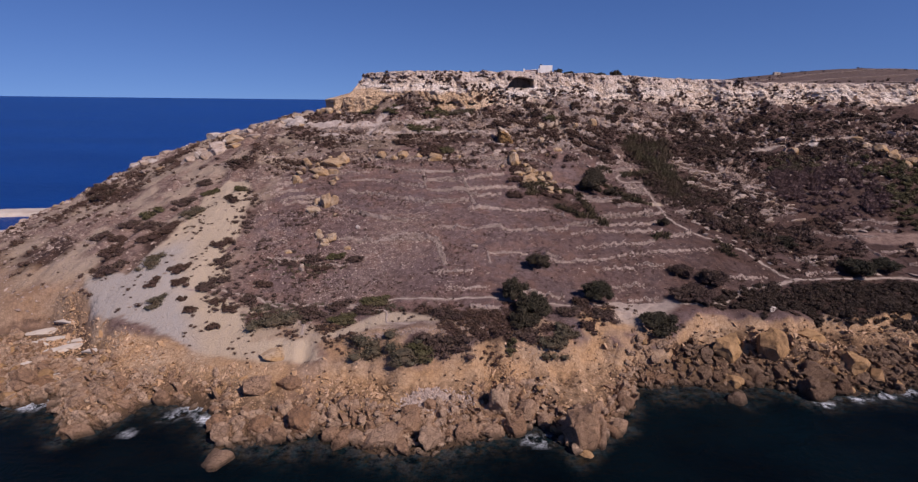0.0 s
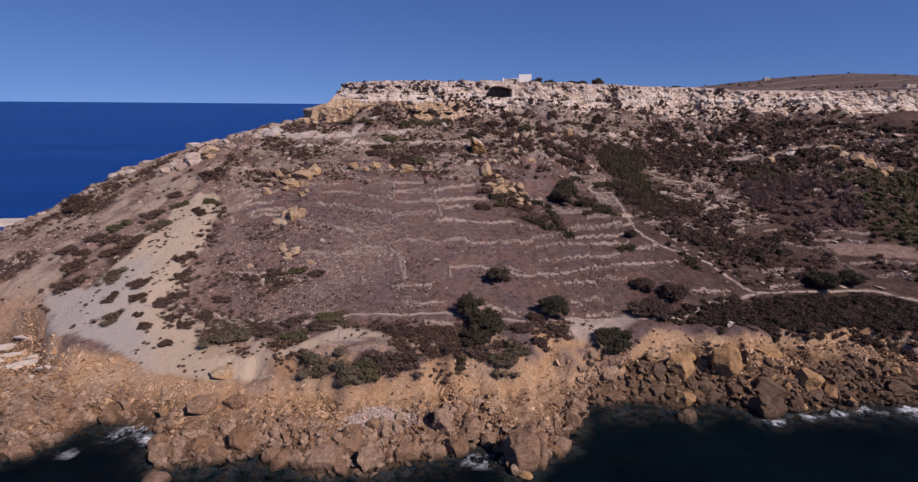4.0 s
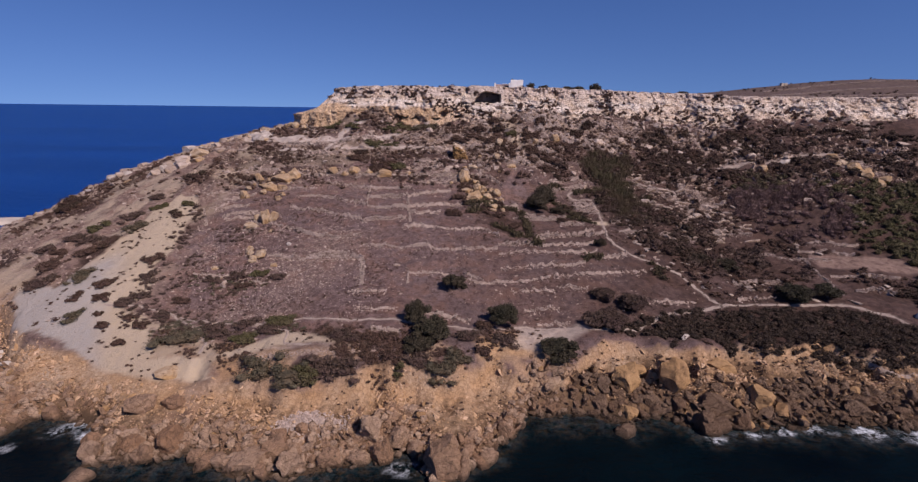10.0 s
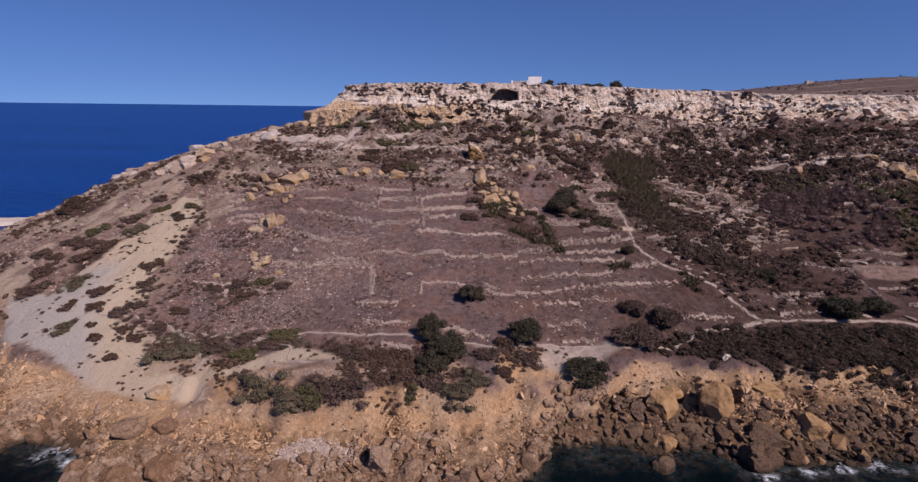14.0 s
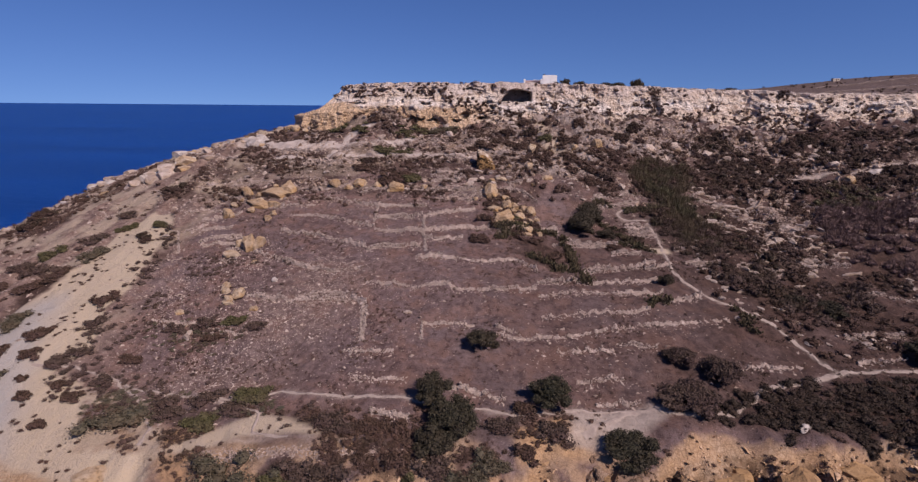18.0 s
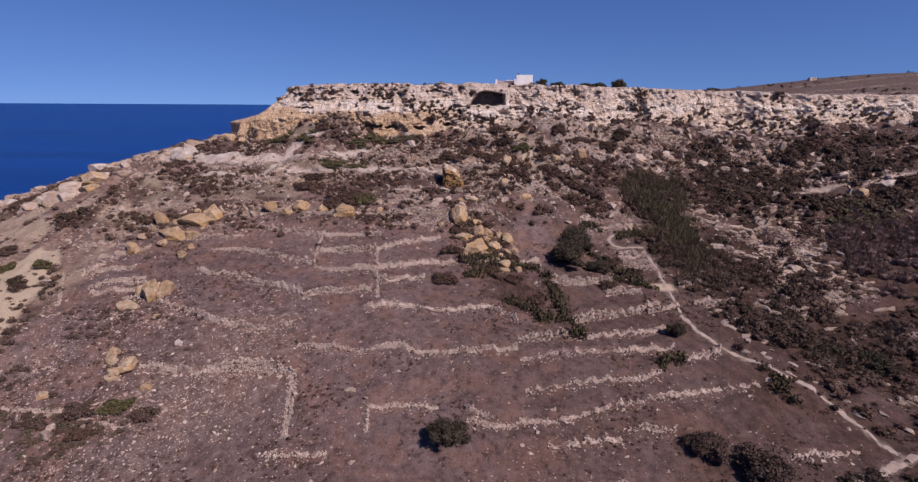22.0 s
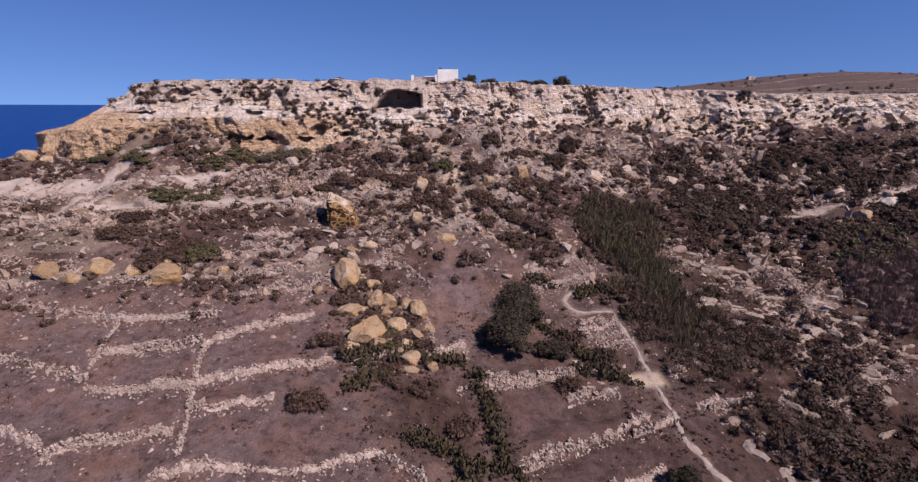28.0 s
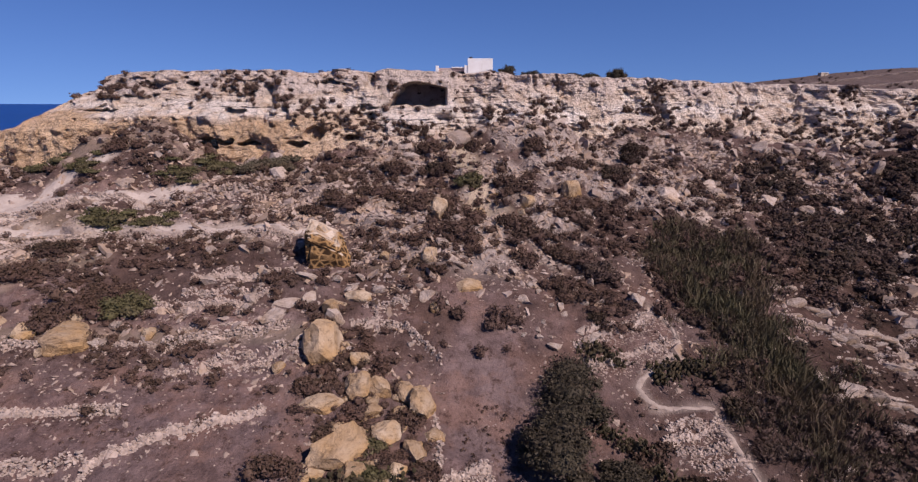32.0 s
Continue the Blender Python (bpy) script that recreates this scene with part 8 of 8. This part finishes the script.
CLAY_BUSHES = ((-93.2, 156, 6.0, 1.6, SCRUB_LEAF, 60), (-86.4, 142, 5.6, 1.6, HEATH_LEAF, 70), (-77.3, 126.2, 4.6, 1.2, HEATH_LEAF, 60), (-76.9, 138.7, 4.4, 1.2, SCRUB_LEAF, 60), (-73.6, 133, 3.4, 1.1, SCRUB_LEAF, 0), (-67.1, 131.2, 4.2, 1.1, BROWN_LEAF, -12), (-64, 134.4, 3.4, 1.3, BROWN_LEAF, 0), (-69.6, 150.7, 4.4, 1.3, SCRUB_LEAF, 60), (-87.4, 171.2, 5.6, 1.6, HEATH_LEAF, 62), (-77.6, 178.4, 4.2, 1.2, DARK_LEAF, -30), (-98, 140, 5.4, 1.8, BROWN_LEAF, 0), (-58.5, 116.5, 2.2, 1.4, SCRUB_LEAF, 0), (-67, 122.7, 2.2, 1.0, SCRUB_LEAF, 0), (-57, 123, 2.8, 1.1, SCRUB_LEAF, 0), (-54, 128, 3.2, 1.2, BROWN_LEAF, 0), (-42, 146, 4.2, 1.0, BROWN_LEAF, 0), (-35, 147, 4.0, 1.0, OLIVE_LEAF, 0), (-30, 145.5, 3.4, 0.9, BROWN_LEAF, 0), (-48, 144, 3.4, 0.9, BROWN_LEAF, 0), (-38, 142, 3.0, 0.9, SCRUB_LEAF, 0), (-62, 126, 2.6, 0.9, SCRUB_LEAF, -15), (-81, 133, 3.0, 0.9, SCRUB_LEAF, 60), (-71, 127, 1.6, 0.7, SCRUB_LEAF, 0), (-66.5, 143, 3.0, 1.2, BROWN_LEAF, 40), (-99, 164, 6.0, 1.8, BROWN_LEAF, 55), (-113, 162, 5.0, 1.8, BROWN_LEAF, 0), (-106, 159, 4.4, 1.6, SCRUB_LEAF, 0), (-104, 174, 5.6, 1.8, OLIVE_LEAF, 40), (-107, 168, 4.6, 1.6, BROWN_LEAF, 30), (-90, 162, 4.0, 1.3, SCRUB_LEAF, 60), (-95, 194.4, 4.4, 1.6, BROWN_LEAF, 30), (-143, 209, 7.0, 3.0, DARK_LEAF, 20), (-88, 186, 4.0, 1.2, OLIVE_LEAF, 50), (-104, 152, 5.0, 1.6, SCRUB_LEAF, 40), (-96, 180, 6.0, 1.6, BROWN_LEAF, 60))
WEST_BUSHES = ((-88, 210, 5.6, 2.4, DARK_LEAF), (-160, 232, 7.5, 3.0, DARK_LEAF), (-151, 226, 5.0, 2.2, DARK_LEAF), (-77, 186, 3.2, 1.3, OLIVE_LEAF), (-52, 134, 2.8, 1.3, SCRUB_LEAF))
BUSHES = UPPER_BUSHES + MIDDLE_BUSHES + BLUFF_BUSHES + WEST_BUSHES + CLAY_BUSHES
for k, (x, y, rad, high, leaf, *turn) in enumerate(BUSHES):
    r = np.random.RandomState(700 + k)
    lobes = [((0, 0, high * 0.3), (rad * 0.6, rad * 0.42, high * 0.55))] + [((rad * r.uniform(-0.65, 0.65), rad * r.uniform(-0.4, 0.4), high * r.uniform(0.2, 0.5)), (rad * r.uniform(0.2, 0.4), rad * r.uniform(0.16, 0.34), high * r.uniform(0.28, 0.5))) for _ in range(11)]
    a = radians(turn[0]) if turn else 0.0
    lobes = [((c[0] * math.cos(a) - c[1] * math.sin(a), c[0] * math.sin(a) + c[1] * math.cos(a), c[2]), q if not turn else (q[0] * 0.75, q[1] * 0.9, q[2])) for c, q in lobes]
    zx, zy = x + np.array([l[0][0] for l in lobes]), y + np.array([l[0][1] for l in lobes])
    g = land(zx, zy) - float(land(x, y))
    lobes = [((c[0], c[1], c[2] + dz), q) for (c, q), dz in zip(lobes, g)]
    root = tagged(new("bush"), {OLIVE_LEAF: "spreading olive-green bush on dry ground", SCRUB_LEAF: "spreading brown-green scrub bush on dry ground", HEATH_LEAF: "rounded grey-green heath bush on bare ground", DARK_LEAF: "spreading dark evergreen bush on dry ground", BROWN_LEAF: "spreading olive-brown bush above the bluff"}[leaf], "bush", "bushes on the hillside")
    root.matrix_basis = pose(x, y, float(land(x, y)))
    made("stem", mesh_np("stem", *joined(*[limb(0, 0, -0.3, c[0] * 0.8, c[1] * 0.8, c[2], 0.07, 0.03, k + j) for j, (c, _) in enumerate(lobes[1:6])]), True), BARK, root)
    made("crown", mesh_np("crown", *joined(lumps(lobes, 2, 0.62, 700 + k), leaves(r, lobes, int(560 + 200 * rad), 0.29, 0.8))), leaf, root)


def cactus_shape(seed):
    r = np.random.RandomState(seed)
    vs, fs, o = [], [], 0
    v0, f0 = BALLS[1]
    for k in range(46):
        c = np.array([r.normal(0, 0.55), r.normal(0, 0.45), r.uniform(0.1, 1.15)])
        a, t = r.uniform(0, 6.28), r.normal(0, 0.45)
        q = v0 * (0.2, 0.045, 0.27) * r.uniform(0.8, 1.2)
        q = np.stack([q[:, 0] + q[:, 2] * math.sin(t), q[:, 1], q[:, 2] * math.cos(t)], -1)
        q = np.stack([q[:, 0] * math.cos(a) - q[:, 1] * math.sin(a), q[:, 0] * math.sin(a) + q[:, 1] * math.cos(a), q[:, 2]], -1)
        vs.append(q + c)
        fs.append(f0 + o)
        o += len(v0)
    return np.concatenate(vs), np.concatenate(fs)


PEAR = [cactus_shape(800 + k) for k in range(4)]
for line in ([(43.8, 189.5), (44.8, 182.6), (45.6, 177.5), (45.9, 172.7), (47.1, 168.8), (48.6, 166.4)], [(33, 175.6), (37.1, 176.4), (40.8, 172.8), (44.8, 172.4)], [(62, 160), (65.7, 162.7), (68, 163.5)], [(24, 190.5), (30, 191), (36, 192), (42, 192.5)], [(56, 204), (60, 201), (63, 197), (66, 194)], [(83, 163.6), (83.8, 160), (83.7, 156.8), (86, 155)], [(66, 211), (71, 213), (75, 211)], [(61, 212), (56, 214)], [(60, 193), (66, 190), (70, 189)], [(30, 187), (24, 185)]):
    pts = np.array(line, float)
    at = np.concatenate([[0], np.cumsum(np.hypot(*np.diff(pts, axis=0).T))])
    s = np.arange(0, at[-1], 0.9)
    x, y = np.interp(s, at, pts[:, 0]) + rnd.normal(0, 0.6, len(s)), np.interp(s, at, pts[:, 1]) + rnd.normal(0, 0.6, len(s))
    v, f = scatter(PEAR, np.column_stack([x, y, land(x, y) - 0.1]), rnd.uniform(0.8, 1.5, len(s)), rnd, 0.05)
    made("prickly_pear_hedge", mesh_np("prickly_pear_hedge", v, f), CACTUS, None, "hedge of prickly pear with thick olive pads", "cactus", "", "stuff")

# ---- white house on the plateau ----
house = tagged(new("house"), "white flat-roofed house on the cliff edge", "house")
house.matrix_basis = pose(46.2, 297.2, 74.4, 0, 0, -4)
part("wall", box_bm(-3.3, -3.2, -0.6, 3.3, 3.4, 3.9, 0.05), LIMEWASH, house)
roof = part("roof", box_bm(-3.1, -3.0, 3.9, 3.1, 3.2, 4.0, 0.02), STONE_BLOCK, house)
for x0, y0, x1, y1 in ((-3.3, -3.2, 3.3, -3.0), (-3.3, 3.2, 3.3, 3.4), (-3.3, -3.0, -3.1, 3.2), (3.1, -3.0, 3.3, 3.2)):
    part("parapet", box_bm(x0, y0, 3.9, x1, y1, 4.25, 0.03), LIMEWASH, house)
part("side_wall", box_bm(-11.5, -2.2, -0.6, -3.3, 2.6, 1.9, 0.05), PINK_WALL, house, "low rose-coloured wing")
part("wing_roof", box_bm(-7.6, -2.6, 1.9, -3.3, 2.6, 2.15, 0.03), LIMEWASH, house)
# Dark sheet on the closed wall paints in the shade of a bay
part("bay_shade_panel", box_bm(-7.2, -2.26, -0.2, -4.0, -2.2, 1.1, 0.0), GLASS_AND_BAY_SHADE, house, "dark panel for the shade inside the bay under the roof")
part("pier", box_bm(-11.9, -2.4, -0.6, -11.1, -1.6, 2.5, 0.04), LIMEWASH, house)
part("stair", box_bm(-4.2, -3.0, -0.5, -3.3, -2.3, 2.6, 0.05), LIMEWASH, house)
part("terrace_slab", box_bm(-8.2, -4.4, -1.2, 3.9, -3.2, -0.1, 0.05), STONE_BLOCK, house)
part("boundary_wall", box_bm(-12.5, -4.9, -1.4, -8.2, -4.5, 0.3, 0.05), STONE_BLOCK, house)
w = part("window", box_bm(3.27, -1.2, 1.2, 3.33, 0.2, 2.4, 0.0), GLASS_AND_BAY_SHADE, house)
part("window_frame", box_bm(3.3, -1.32, 1.08, 3.36, 0.32, 1.2, 0.0), GREY_WOOD, w)


def drum(x, y, z, r0, h):
    bm = bmesh.new()
    bmesh.ops.create_cone(bm, cap_ends=True, segments=20, radius1=r0, radius2=r0 * 0.94, depth=h)
    bmesh.ops.bevel(bm, geom=[e for e in bm.edges if abs(e.verts[0].co.z - e.verts[1].co.z) < 0.01], offset=0.06, segments=2, affect="EDGES")
    bmesh.ops.translate(bm, vec=(x, y, z + h / 2), verts=bm.verts)
    return bm


tank = tagged(new("water_tank"), "small black water tank on the white house roof", "water tank")
tank.matrix_basis = pose(43.6, 296.4, 78.4)
body = part("tank_body", drum(0, 0, 0, 0.5, 0.75), DARK_PLASTIC, tank)
part("lid", drum(0, 0, 0.75, 0.2, 0.08), DARK_PLASTIC, tank)

# a small tent pitched where the track meets the thicket
tent = tagged(new("tent"), "dark blue-grey dome tent with a white end beside the track", "tent")
tent.matrix_basis = pose(152.6, 144.6, float(np.min(land(np.array([150.5, 152.6, 154.7]), np.array([144.2, 144.6, 145])))), 0, 0, 12)


def dome(x0, x1, half, high, thick):
    """Part of a barrel-shaped cover, from x0 to x1, with rounded ends."""
    n, m = 14, 16
    u, a = np.meshgrid(np.linspace(x0, x1, n), np.linspace(0, np.pi, m))
    k = np.sqrt(np.clip(1 - (u / 2.9) ** 2, 0.02, 1)) * (1 + thick)
    v = np.stack([u, half * k * np.cos(a), high * k * np.sin(a) - 0.05], -1).reshape(-1, 3)
    i = np.arange(n * m).reshape(m, n)
    return mesh_np("dome", v, np.stack([i[:-1, :-1], i[:-1, 1:], i[1:, 1:], i[1:, :-1]], -1).reshape(-1, 4), True)


made("cover", dome(-2.85, 1.6, 1.3, 1.7, 0.0), TENT_CLOTH, tent)
made("end_panel", dome(1.5, 2.85, 1.3, 1.7, 0.03), LIMEWASH, tent, "white end panel")
pole_bm = bmesh.new()
bmesh.ops.create_cone(pole_bm, cap_ends=True, segments=8, radius1=0.04, radius2=0.04, depth=1.8, matrix=pose(2.9, 0, 0.85))
part("pole", pole_bm, GREY_WOOD, tent)

# low buildings and a rubble wall far back on the plateau
for x, y, w_, d_, h_, turn in ((338, 590, 6, 4, 2.2, 0), (420, 660, 8, 6, 2.6, 5), (254, 336, 3.4, 2.6, 1.7, 8), (268, 337, 3.6, 2.6, 1.7, -6), (384, 458, 8, 4, 2.2, 4)):
    farm = tagged(new("farm_building"), "small pale stone farm building on the plateau", "building", "farm buildings on the plateau")
    farm.matrix_basis = pose(x, y, float(land(x, y)), 0, 0, turn)
    part("wall", box_bm(-w_ / 2, -d_ / 2, -1, w_ / 2, d_ / 2, h_, 0.05), STONE_BLOCK, farm)
    part("roof", box_bm(-w_ / 2 - 0.1, -d_ / 2 - 0.1, h_, w_ / 2 + 0.1, d_ / 2 + 0.1, h_ + 0.2, 0.03), LIMEWASH, farm)
    part("door", box_bm(-0.5, -d_ / 2 - 0.05, 0, 0.5, -d_ / 2, 2.0, 0.0), GREY_WOOD, farm)
    part("window", box_bm(w_ / 4 - 0.4, -d_ / 2 - 0.05, 1.0, w_ / 4 + 0.4, -d_ / 2, 1.9, 0.0), GLASS_AND_BAY_SHADE, farm)
for pts in ([(60, 300), (75, 306), (95, 322), (125, 330)], [(105, 318), (140, 328), (185, 332)], [(150, 345), (200, 350), (260, 360)], [(260, 420), (320, 440), (400, 450)], [(270, 480), (340, 500), (430, 505)], [(290, 530), (350, 545), (450, 550)]):
    pts = np.array(pts, float)
    at = np.concatenate([[0], np.cumsum(np.hypot(*np.diff(pts, axis=0).T))])
    s = np.linspace(0, at[-1], int(at[-1] * 6))
    x, y = np.interp(s, at, pts[:, 0]) + rnd.normal(0, 0.2, len(s)), np.interp(s, at, pts[:, 1]) + rnd.normal(0, 0.2, len(s))
    v, f = scatter(WALL_BITS, np.column_stack([x, y, land(x, y) + rnd.uniform(0, 0.9, len(s))]), rnd.uniform(0.25, 0.5, len(s)), rnd, 0.3)
    made("field_wall", mesh_np("field_wall", v, f), WALL_STONE, None, "dry-stone field wall on the plateau", "wall", "field walls on the plateau")
